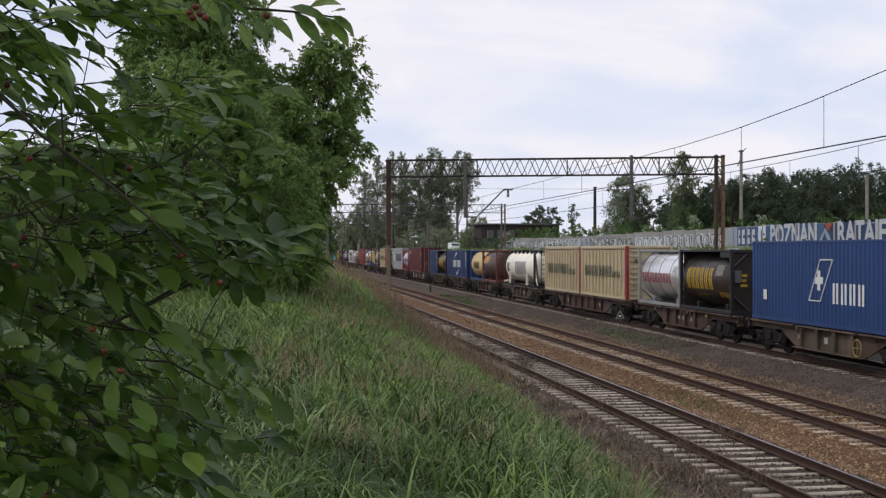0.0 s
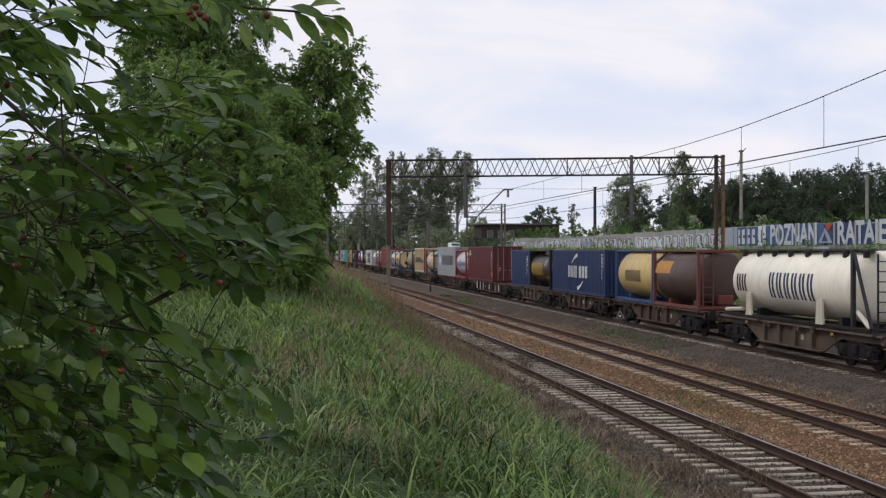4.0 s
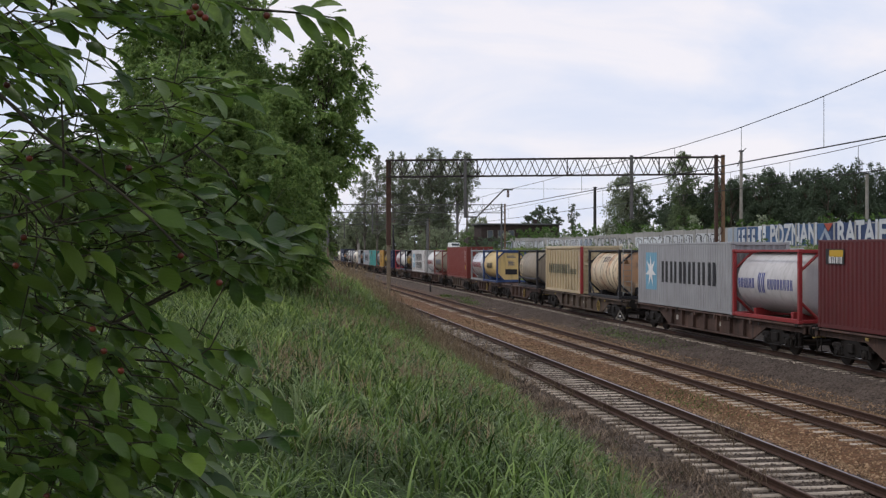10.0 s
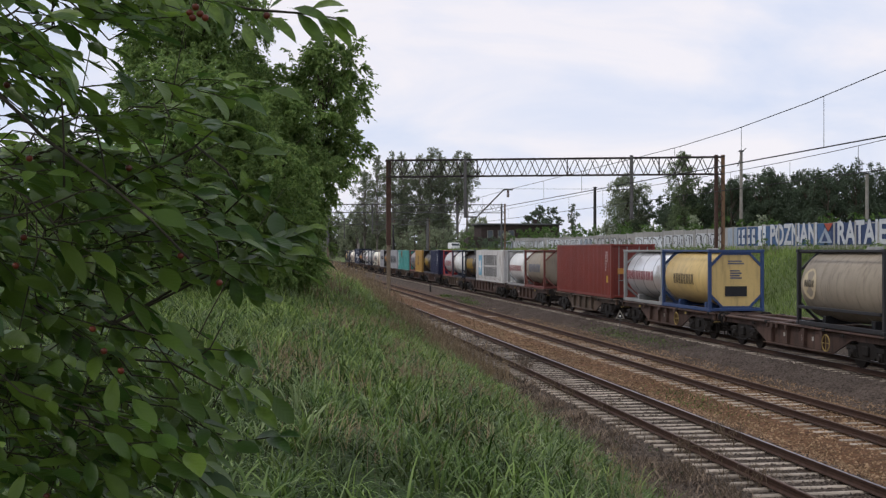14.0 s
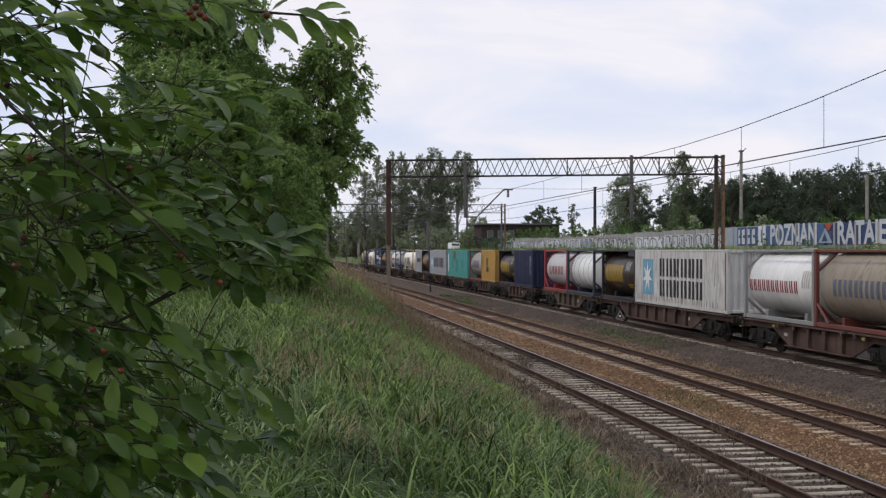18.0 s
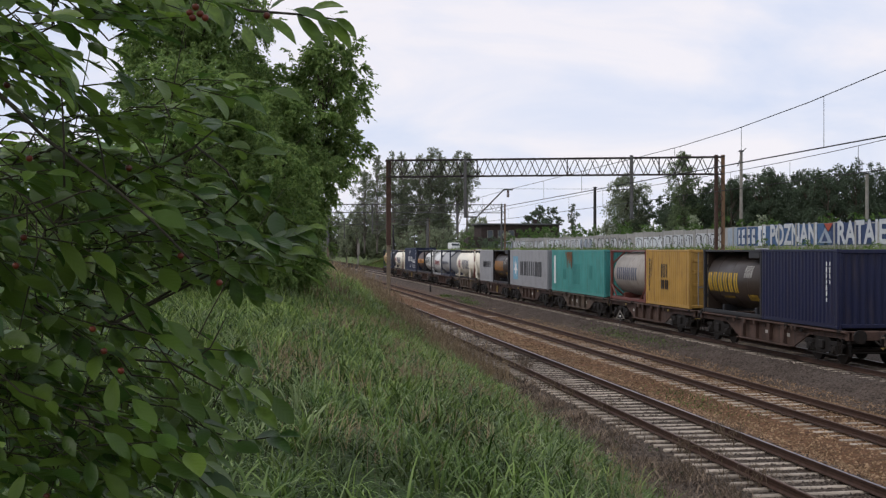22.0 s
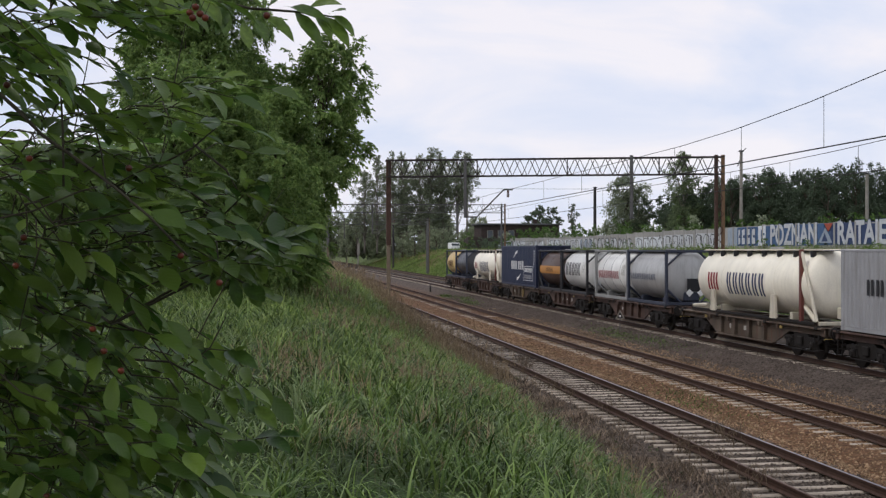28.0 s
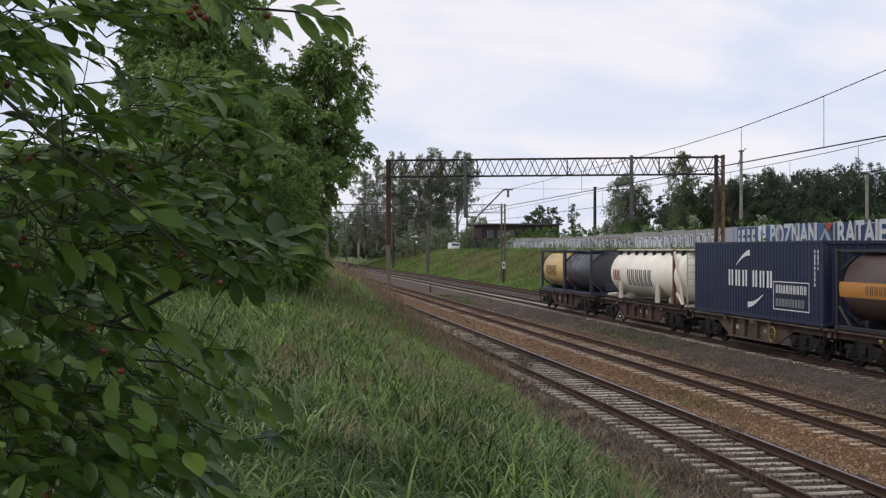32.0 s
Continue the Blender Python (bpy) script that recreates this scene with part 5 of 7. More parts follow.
def container(u0, u1, H, m, label, front="plain", deco=None, ribs=True, frame=None):
    L = u1 - u0
    fm = frame or m
    t = thing("shipping_container", 19.38, (u0 + u1) / 2, 1.405, label, "container", "containers on the train")
    h = L / 2
    cast = CAST.mesh("corner_casting", fm)
    for sx in (-1.138, 1.138):
        for sy in (-h + 0.089, h - 0.089):
            part("corner_post", Geo().box(sx, sy, H / 2, 0.15, 0.16, H - 0.24, 0.02), fm, t)
            for z in (0.059, H - 0.059):
                part("corner_casting", cast, None, t, at=(sx, sy, z))
        part("top_rail", Geo().box(sx * 1.025, 0, H - 0.05, 0.08, L - 0.36, 0.08, 0.01), fm, t)
        part("bottom_rail", Geo().box(sx * 1.02, 0, 0.09, 0.08, L - 0.36, 0.15, 0.01), fm, t)
    if ribs is True:
        part("side_panel", corrugated(-h + 0.16, h - 0.16, 0.16, H - 0.09, -1.216), m, t)
        part("side_panel", corrugated(-h + 0.16, h - 0.16, 0.16, H - 0.09, 1.18), m, t)
    else:
        for sx in (-1, 1):
            part("side_panel", Geo().box(sx * 1.12, 0, H / 2, 0.03, L - 0.3, H - 0.2), m, t)
            rib = Geo().box(0, 0, 0, 0.10, 0.065, H - 0.42, 0.015).mesh("rib", m)
            n = int(L / 0.70)
            for k in range(n):
                part("rib", rib, None, t, at=(sx * 1.175, -h + 0.45 + k * (L - 0.9) / (n - 1), H / 2 - 0.04))
            part("roof_edge", Geo().path([(sx * 1.10, -h + 0.2, H - 0.11), (sx * 1.10, h - 0.2, H - 0.11)], [0.115, 0.115], 12), m, t, smooth=True)
    part("roof", Geo().box(0, 0, H - 0.035, 2.25, L - 0.3, 0.03), m, t)
    part("floor", Geo().box(0, 0, 0.12, 2.25, L - 0.3, 0.08), F_BLACK, t)
    part("rear_wall", Geo().box(0, h - 0.07, H / 2, 2.1, 0.05, H - 0.2), m, t)
    for z in (0.1, H - 0.08):
        part("front_rail", Geo().box(0, -h + 0.08, z, 2.1, 0.12, 0.13, 0.015), fm, t)
    if front == "doors":
        for s in (-1, 1):
            d = part("door", Geo().box(s * 0.535, -h + 0.09, H / 2, 1.05, 0.05, H - 0.3, 0.01), m, t)
            for k in (0.33, 0.78):
                part("locking_bar", Geo().tube((s * k, -h + 0.03, 0.16), (s * k, -h + 0.03, H - 0.14), 0.022, n=6), F_GREY, d, "grey locking bar")
                part("handle", Geo().box(s * (k - 0.12), -h + 0.03, 0.95, 0.26, 0.03, 0.04), F_GREY, d)
            for z in (0.55, 1.05, 1.6, 2.1):
                part("door_rib", Geo().box(s * 0.55, -h + 0.055, z, 0.9, 0.03, 0.14, 0.012), m, d)
        part("data_panel", bars_front(-h + 0.022, 0.28, 0.95, H - 0.75, H - 0.45, 3), REFLECT, t, "small white data panel")
    elif ribs is not True:
        part("front_wall", Geo().box(0, -h + 0.11, H / 2, 2.1, 0.04, H - 0.2), m, t)
        for k in range(9):
            part("end_rib", Geo().box(-0.72, -h + 0.07, 0.32 + k * (H - 0.6) / 8, 0.56, 0.08, 0.06, 0.01), m, t)
        part("end_post", Geo().box(-0.41, -h + 0.06, H / 2, 0.08, 0.1, H - 0.3, 0.01), m, t)
        part("end_hatch", Geo().box(0.4, -h + 0.075, H * 0.5, 1.2, 0.05, H * 0.55, 0.02), m, t, "flat hatch panel in the end wall")
        part("data_panel", bars_front(-h + 0.045, 0.0, 0.5, H * 0.52, H * 0.66, 3), L_BLACK, t, "small dark markings")
        part("placard", Geo().add([(-0.86, -h + 0.028, H - 0.86), (-0.58, -h + 0.028, H - 0.86), (-0.72, -h + 0.028, H - 0.62)], [(0, 1, 2)]), L_RUSTY, t, "small triangular placard")
    else:
        g = corrugated(-1.05, 1.05, 0.16, H - 0.14, 0, 0.045, 0.25)
        g.v = [(y, -h + 0.06 + x, z) for x, y, z in g.v]
        part("front_wall", g, m, t)
    if deco:
        deco(t)
    LOADS.append((t, (u0 + u1) / 2))
    return t


def bars_front(y, x0, x1, z0, z1, rows):
    g, w = Geo(), (z1 - z0) / rows
    for r in range(rows):
        g.box((x0 + x1) / 2 - 0.05 * (r % 2), y, z0 + w * (r + 0.5), (x1 - x0) * (1 - 0.15 * (r % 2)), 0.006, w * 0.55)
    return g


def marks(t, y, z0, z1, n=7, m=None):
    for dy, lo, hi, w in ((0.10, 0.0, 1.0, 0.075), (-0.14, 0.42, 1.0, 0.06)):
        g, k = Geo(), max(3, int(n * (hi - lo)))
        a, b = z0 + (z1 - z0) * lo, z0 + (z1 - z0) * hi
        for i in range(k):
            g.box(NEAR, y + dy, a + (b - a) * (i + 0.5) / k, 0.006, w, (b - a) / k * (0.62 + 0.3 * (i * 7 % 3) / 2))
        part("marking", g, m or L_WHITE, t, "upright row of small marks")


def tank(u0, u1, tm, fm, label, deco=None, R=1.13, bands=3, band_m=None, top=True, end="frame", clad=0.20, zc=1.36, brace=False, H=2.59, clad_f=None, walkway=True, powder=False, closed=False):
    """A lying tank in a frame of posts and rails; clad: how far the tank's ends stand back."""
    L = u1 - u0
    h = L / 2
    t = thing("tank_container", 19.38, (u0 + u1) / 2, 1.405, label, "tank container", "tank containers on the train")
    e = h - clad
    f = h - (clad if clad_f is None else clad_f)
    q = 1.0 if powder else 0.62
    cap = [(0.0, 0.05), (0.02, 0.45), (0.09, 0.72), (0.20, 0.90), (0.28, 0.965), (0.36, 1.0)]
    prof = [(-f + a * q, max(0.05, R * b) if b > 0.1 else 0.05) for a, b in cap] + [(e - a * q, max(0.05, R * b) if b > 0.1 else 0.05) for a, b in cap[::-1]]
    body = part("tank", Geo().lathe(prof, True, (0, 0, zc), 36), tm, t, smooth=True)
    bm = band_m or tm
    for k in range(bands):
        y = -e + 0.5 + (2 * e - 1.0) * (k + 0.5) / bands if bands else 0
        part("band", Geo().lathe([(y - 0.025, R - 0.02), (y - 0.025, R + 0.007), (y + 0.025, R + 0.007), (y + 0.025, R - 0.02)], True, (0, 0, zc), 36), bm, body)
    cast = CAST.mesh("corner_casting", fm)
    for sy in (-h + 0.08, h - 0.08):
        for sx in (() if powder else (-1.14, 1.14)):
            part("corner_post", Geo().box(sx, sy, H / 2, 0.14, 0.14, H - 0.22, 0.02), fm, t)
            for z in (0.06, H - 0.06):
                part("corner_casting", cast, None, t, at=(sx, sy, z))
        for z in ((0.09,) if powder else (0.09, H - 0.08)):
            part("end_rail", Geo().box(0, sy, z, 2.14, 0.12, 0.13, 0.015), fm, t)
        if end == "frame" and not powder:
            for sx in (-1, 1):
                for z0, z1 in ((0.12, 0.72), (H - 0.12, H - 0.72)):
                    part("corner_brace", Geo().tube((sx * 1.08, sy, z1), (sx * 0.42, sy, z0), 0.055, n=6), fm, t)
        elif end == "octagon":
            a, b = 0.62, 1.16
            o = [(-b, -a), (-a, -b), (a, -b), (b, -a), (b, a), (a, b), (-a, b), (-b, a)]
            i = [(x * 0.92, z * 0.92) for x, z in o]
            g = Geo()
            g.add([(x, sy - 0.03, zc - 0.06 + z) for x, z in o + i] + [(x, sy + 0.05, zc - 0.06 + z) for x, z in o + i],
                  [(k, (k + 1) % 8, 8 + (k + 1) % 8, 8 + k) for k in range(8)] + [(16 + k, 24 + k, 24 + (k + 1) % 8, 16 + (k + 1) % 8) for k in range(8)]
                  + [(8 + k, 8 + (k + 1) % 8, 24 + (k + 1) % 8, 24 + k) for k in range(8)])
            part("end_ring", g, fm, t)
    for sx in (-1.14, 1.14):
        part("bottom_rail", Geo().box(sx, 0, 0.08, 0.10, L - 0.3, 0.11 if powder else 0.15, 0.015), RUNNING if powder else fm, t)
        if powder:
            part("front_post", Geo().box(sx, -h + 1.25, H / 2 + 0.05, 0.13, 0.16, H - 0.1, 0.02), F_RUST if fm is F_CREAM else F_BLACK, t, "dark upright post")
            part("end_strut", Geo().tube((sx, -h + 1.2, H - 0.1), (sx * 0.98, -h + 0.1, 0.15), 0.06, n=6), fm, t)
            part("rail_pipe", Geo().tube((sx * 0.6, -h + 0.6, H - 0.02), (sx * 0.6, h - 0.5, H - 0.02), 0.03, n=6), fm, t)
        elif top:
            part("top_rail", Geo().box(sx, 0, H - 0.06, 0.07, L - 0.3, 0.08, 0.01), fm, t)
        if brace:
            for s in (-1, 1):
                part("foot_brace", Geo().tube((sx, s * (h - 0.15), 0.75), (sx, s * (h - 0.95), 0.15), 0.05, n=6), fm, t)
    for y in (-h * 0.55, h * 0.55):
        part("saddle", Geo().box(0, y, 0.22, 1.7, 0.22, 0.28, 0.02), fm, t)
    if closed:
        for sy in (-h + 0.17, h - 0.17):
            part("end_panel", Geo().box(0, sy, H / 2, 2.12, 0.03, H - 0.26), tm, t, "flat closed end of the cladding")
        part("end_emblem", bars_front(-h + 0.145, -0.75, 0.15, 1.05, 1.65, 3), L_YELLOW, t, "faded yellow marks on the end")
        part("end_box", Geo().box(-0.9, -h + 0.06, 1.5, 0.28, 0.14, 0.5, 0.02), STEEL_GREY, t, "grey box on the end frame")
        part("placard", Geo().box(0.35, -h + 0.145, 0.75, 0.4, 0.01, 0.4), L_RUSTY, t)
        part("top_panel", Geo().box(0, 0, H - 0.03, 2.2, L - 0.3, 0.02), fm, t)
    if walkway:
        part("walkway", Geo().box(-0.42, 0, H - 0.045, 0.5, L - 0.5, 0.035), F_GREY, t, "narrow grating walkway on top")
    part("manhole", Geo().lathe([(0, 0.26), (0.12, 0.26), (0.14, 0.22)], False, (0.1, 0, zc + R - 0.02), 12), F_GREY, t)
    if end == "ladder":
        lad = part("ladder", Geo().box(-0.95, -h + 0.04, H / 2, 0.05, 0.05, H - 0.3).box(-0.5, -h + 0.04, H / 2, 0.05, 0.05, H - 0.3), fm, t)
        for k in range(7):
            part("rung", Geo().box(-0.72, -h + 0.04, 0.35 + k * 0.31, 0.42, 0.035, 0.035), fm, lad)
    part("valve_box", Geo().box(0.1, -h + 0.28, 0.42, 0.7, 0.3, 0.4, 0.03), fm, t)
    if deco:
        deco(t, R, zc)
    LOADS.append((t, (u0 + u1) / 2))
    return t


# loads in train order, by where they lie along the line as the clip starts
def d_emblem(t):
    bars(t, -0.45, -2.75, 0.82, 1.49, 4, L_WHITE)
    g = Geo()
    for a, b in (((1.2, 0.87), (0.35, 0.87)), ((0.35, 0.87), (-0.55, 2.24)), ((-0.55, 2.24), (0.35, 2.24)), ((0.35, 2.24), (1.2, 0.87))):
        g.tube((NEAR, *a), (NEAR, *b), 0.025, n=4)
    part("painted_outline", g, L_WHITE, t)
    part("painted_cross", Geo().box(NEAR, 0.46, 1.55, 0.006, 0.22, 0.66).box(NEAR, 0.46, 1.55, 0.005, 0.6, 0.24), L_WHITE, t)
    part("label_plate", Geo().box(NEAR, 4.87, 0.94, 0.006, 0.3, 0.36), L_WHITE, t)


def d_beige(t):
    bars(t, 3.6, -1.9, 1.14, 1.72, 11, L_GREEN, NEAR - 0.01, fill=0.6)
    bars(t, -2.0, -3.5, 1.14, 1.45, 4, L_GREEN, NEAR - 0.01, fill=0.6)
    part("front_post", Geo().box(-1.17, -4.5, 1.4, 0.16, 0.22, 2.76, 0.02), F_RED, t, "red corner post")
    marks(t, -4.1, 0.9, 2.2, 6, P_GREY)


def d_arcs(t):
    bars(t, 2.05, -0.15, 0.95, 1.64, 3, L_WHITE)
    bars(t, -0.5, -2.55, 0.95, 1.64, 3, L_WHITE)
    crescent(t, 1.16, -0.23, 1.78, 2.26, L_WHITE, False)
    crescent(t, -0.23, -1.55, 0.34, 0.82, L_WHITE, True)
    marks(t, -5.6, 0.93, 2.4)


def d_arcs_box(t):
    bars(t, 2.3, 0.2, 1.18, 1.80, 3, L_WHITE)
    bars(t, -0.1, -2.1, 1.18, 1.80, 3, L_WHITE)
    crescent(t, 1.40, 0.05, 2.0, 2.46, L_WHITE, False)
    crescent(t, 0.25, -1.21, 0.50, 0.92, L_WHITE, True)
    g = Geo().box(NEAR, -3.6, 1.43, 0.006, 2.95, 0.035).box(NEAR, -3.6, 0.45, 0.006, 2.95, 0.035).box(NEAR, -2.14, 0.94, 0.006, 0.035, 0.95).box(NEAR, -5.06, 0.94, 0.006, 0.035, 0.95)
    part("painted_frame", g, L_WHITE, t)
    bars(t, -2.3, -4.9, 1.02, 1.32, 9, L_WHITE)
    bars(t, -2.3, -4.7, 0.56, 0.84, 9, P_GREY)
    marks(t, -5.6, 1.3, 2.6)


def d_red(t):
    part("painted_badge", Geo().box(NEAR, 4.85, 2.35, 0.006, 1.3, 0.5), L_BLACK, t)
    part("painted_badge", Geo().box(NEAR - 0.004, 4.75, 2.45, 0.006, 0.95, 0.22), L_YELLOW, t)
    bars(t, 5.3, 4.3, 2.13, 2.36, 4, L_WHITE, NEAR - 0.004)
    part("warning_plate", Geo().box(NEAR, -5.68, 0.62, 0.006, 0.3, 0.46), L_YELLOW, t)
    marks(t, -5.5, 1.07, 2.47)
    part("warning_plate", Geo().box(0.62, -6.08, 0.75, 0.34, 0.006, 0.42), L_YELLOW, t)
    part("warning_plate", Geo().add([(-0.72, -6.08, 1.05), (-0.5, -6.08, 1.05), (-0.61, -6.08, 1.22)], [(0, 1, 2)]), L_ORANGE, t)


def d_star(square, y0, y1, z0, z1, rows, m=None):
    def deco(t):
        if square:
            on_ribs(t, "painted_square", 12.19, square[1], square[0], square[2], square[3], L_SKY, "sky-blue painted square")
            star(t, (square[0] + square[1]) / 2, (square[2] + square[3]) / 2, (square[0] - square[1]) * 0.45, L_WHITE, NEAR - 0.006)
        n = 6
        for k in range(rows):
            a, b = z1 - k * (z1 - z0) / rows * 1.06, z1 - (k + 0.9) * (z1 - z0) / rows * 1.0
            bars(t, y0, y1, b, a, n, m or L_BLACK, NEAR - 0.001, fill=0.74)
    return deco


def d_marks(y, z0, z1, yel=False):
    def deco(t):
        marks(t, y, z0, z1)
        if yel:
            part("warning_plate", Geo().box(NEAR, y - 0.15, z0 - 0.4, 0.006, 0.28, 0.36), L_YELLOW, t)
            part("warning_plate", Geo().box(-0.55, -6.08, 1.45, 0.6, 0.006, 0.3), L_ORANGE, t)
    return deco


def d_yellow(t):
    bars(t, 0.8, -0.2, 1.30, 1.93, 3, L_BLACK, fill=0.6)
    bars(t, 0.8, -0.3, 0.78, 1.2, 2, L_BLACK, fill=0.7)
    marks(t, 2.4, 0.6, 2.2, 8, L_BLACK)
    part("painted_letter", bars_front(-3.02, -0.3, 0.3, 1.95, 2.3, 2), L_BLACK, t)


def d_turq(t):
    rr = random.Random(31)
    for k in range(26):
        y, ln, wd = 1.58 + rr.gauss(0, 0.42), rr.uniform(0.2, 1.0), rr.uniform(0.03, 0.11)
        part("rust_streak", Geo().slab([(y - wd, 2.46), (y + wd, 2.46), (y + wd * 0.5, 2.46 - ln), (y - wd * 0.4, 2.46 - ln * 0.9)], NEAR - 0.001 - 0.0003 * k, NEAR + 0.001), L_RUSTY, t)
    part("white_strip", Geo().box(NEAR, 5.25, 1.35, 0.005, 0.42, 1.75), L_WHITE, t)
    for y, z, w, h in ((2.66, 1.1, 0.8, 0.63), (-0.2, 1.15, 1.76, 1.18), (-3.4, 1.3, 0.9, 0.8)):
        on_ribs(t, "repainted_patch", 12.19, y - w / 2, y + w / 2, z - h / 2, z + h / 2, L_TEAL)


def d_text(y0, y1, z0, z1, n, m, extra=None):
    def deco(t, R, zc):
        round_bars(t, y0, y1, z0, z1, n, m, R, zc)
        if extra:
            extra(t, R, zc)
    return deco


def x_logo(y0, y1, z0, z1, m):
    return lambda t, R, zc: round_bars(t, y0, y1, z0, z1, 2, m, R, zc, "painted_emblem", 0.8)


def x_data(y, z0=1.25, z1=1.85, m=None):
    return lambda t, R, zc: round_bars(t, y + 0.35, y - 0.35, z0, z1, 4, m or REFLECT, R, zc, "data_panel", 0.5)


def x_brown(t, R, zc):
    round_bars(t, -1.2, -2.0, 1.5, 1.95, 4, REFLECT, R, zc, "data_panel", 0.6)
    round_bars(t, -1.35, -2.35, 0.62, 0.86, 3, L_YELLOW, R, zc, "warning_plate", 0.75)
    round_bars(t, 1.2, 0.1, 0.66, 0.74, 6, L_YELLOW, R, zc)
    part("hose_box", Geo().box(-1.0, -2.2, 2.4, 0.3, 1.0, 0.3, 0.02), F_BLACK, t)


def x_saddles(t, R, zc):
    for y in (3.4, -2.6):
        part("support_leg", Geo().slab([(y - 0.28, 0.1), (y + 0.28, 0.1), (y + 0.16, 0.95), (y - 0.16, 0.95)], -1.22, -1.14), F_CREAM, t)
    part("front_strut", Geo().tube((-1.1, -5.9, 0.15), (-1.0, -4.6, 0.75), 0.08, n=6), F_CREAM, t)
    part("rear_strut", Geo().tube((-1.1, 5.9, 0.2), (-1.1, 4.2, 0.3), 0.08, n=6), F_CREAM, t)
    for k in range(8):
        part("bracket", Geo().box(-0.72, -4.9 + k * 1.4, 2.42, 0.2, 0.08, 0.22, 0.01), F_BLACK, t)


def x_disc(t, R, zc):
    """A round pale emblem with a dark bar across it, and a rail along the frame's side."""
    g, c, r, z0 = Geo(), 2.05, 0.52, 1.42
    vs = [(c, z0)] + [(c + r * math.cos(2 * math.pi * k / 24), z0 + r * math.sin(2 * math.pi * k / 24)) for k in range(24)]
    g.add([(-math.sqrt((R + 0.012) ** 2 - (z - zc) ** 2), y, z) for y, z in vs], [(0, k + 1, (k + 1) % 24 + 1) for k in range(24)])
    part("painted_emblem", g, P_BEIGE, t, "round pale emblem")
    round_bars(t, 2.42, 1.68, 1.32, 1.55, 5, L_BLACK, R + 0.012, zc)
    part("side_rail", Geo().box(-1.2, 0, 0.62, 0.08, 5.7, 0.10, 0.01), F_BLACK, t)


def x_octagon(t, R, zc):
    """The flat eight-sided end of the cladding, with its black plate and small print."""
    a, b = 0.60, 1.11
    o = [(-b, -a), (-a, -b), (a, -b), (b, -a), (b, a), (a, b), (-a, b), (-b, a)]
    g = Geo().add([(x, -2.945, zc - 0.06 + z) for x, z in o] + [(x, -2.7, zc - 0.06 + z) for x, z in o], [tuple(range(8))] + [(k, 8 + k, 8 + (k + 1) % 8, (k + 1) % 8) for k in range(8)])
    part("end_cladding", g, T_YELLOW, t, "flat yellow eight-sided end")
    part("end_plate", Geo().box(0, -2.96, 0.85, 0.95, 0.02, 0.42), L_BLACK, t, "black plate on the tank end")
    part("small_print", bars_front(-2.955, -0.35, 0.35, 1.95, 2.15, 2), L_FADED, t)
    part("small_print", bars_front(-2.955, -0.25, 0.25, 1.35, 1.75, 4), L_FADED, t)


def x_ladder(t, R, zc):
    """A ladder before the tank's end, with handrails over the top and a triangular placard."""
    lad = part("ladder", Geo().tube((-0.98, -3.03, 0.2), (-0.98, -3.03, 2.75), 0.022, n=6).tube((-0.52, -3.03, 0.2), (-0.52, -3.03, 2.75), 0.022, n=6), F_GREY, t, "thin grey ladder")
    for k in range(8):
        part("rung", Geo().tube((-0.98, -3.03, 0.35 + k * 0.29), (-0.52, -3.03, 0.35 + k * 0.29), 0.014, n=5), F_GREY, lad)
    for x in (-0.98, -0.52):
        part("handrail", Geo().path([(x, -3.03, 2.74), (x, -2.9, 2.86), (x, -2.5, 2.86), (x, -2.45, 2.6)], [0.02] * 4, 6), F_CREAM, t)
    part("placard", Geo().slab([(0, 0), (0.3, 0), (0.15, 0.27)], -0.004, 0.004), L_RUSTY, t, "triangular hazard placard", at=(-0.62, -2.96, 1.85)).rotation_euler = (0, 0, radians(90))
    round_bars(t, 0.6, -0.4, 1.9, 2.2, 3, F_NAVY, R, zc, "faded_badge", 0.5)


def d_weathered(deco):
    """Adds rust drips along the lower edge, up the ribs and down the front post."""
    def both(t):
        deco(t)
        rr = random.Random(61)
        for k in range(46):
            low = k < 30
            y, wd = (5.6 - 11.0 * k / 30 + rr.uniform(-0.1, 0.1), 0.022) if low else (rr.uniform(-5.6, 0.5), rr.uniform(0.012, 0.03))
            z, ln = (0.2, rr.uniform(0.12, 0.42)) if low else (rr.uniform(0.5, 2.2), rr.uniform(0.12, 0.4))
            part("rust_streak", Geo().slab([(y - wd, z), (y + wd, z), (y + wd * 0.4, z + ln), (y - wd * 0.4, z + ln)], NEAR - 0.002, NEAR + 0.002), L_RUSTY, t)
        part("rusty_post_face", Geo().box(-1.214, -5.99, 1.3, 0.01, 0.13, 2.3), L_RUSTY, t, "rusted face of the corner post")
    return both


SIMPLE_BROWN = dict(closed=True, clad=0.13, tm=T_BROWN, fm=F_BLACK, R=1.16, bands=3, band_m=T_BROWN)


def x_placards(t, R, zc):
    """A black plate and two white diamonds low on the tank's end."""
    part("end_plate", Geo().box(0.25, -2.97, 0.95, 0.8, 0.02, 0.6), L_BLACK, t, "black plate on the tank end")
    for x in (-0.05, 0.5):
        g = Geo().add([(x, -2.985, 0.42), (x + 0.18, -2.985, 0.60), (x, -2.985, 0.78), (x - 0.18, -2.985, 0.60)], [(0, 1, 2, 3)])
        part("placard", g, L_WHITE, t, "white diamond placard")


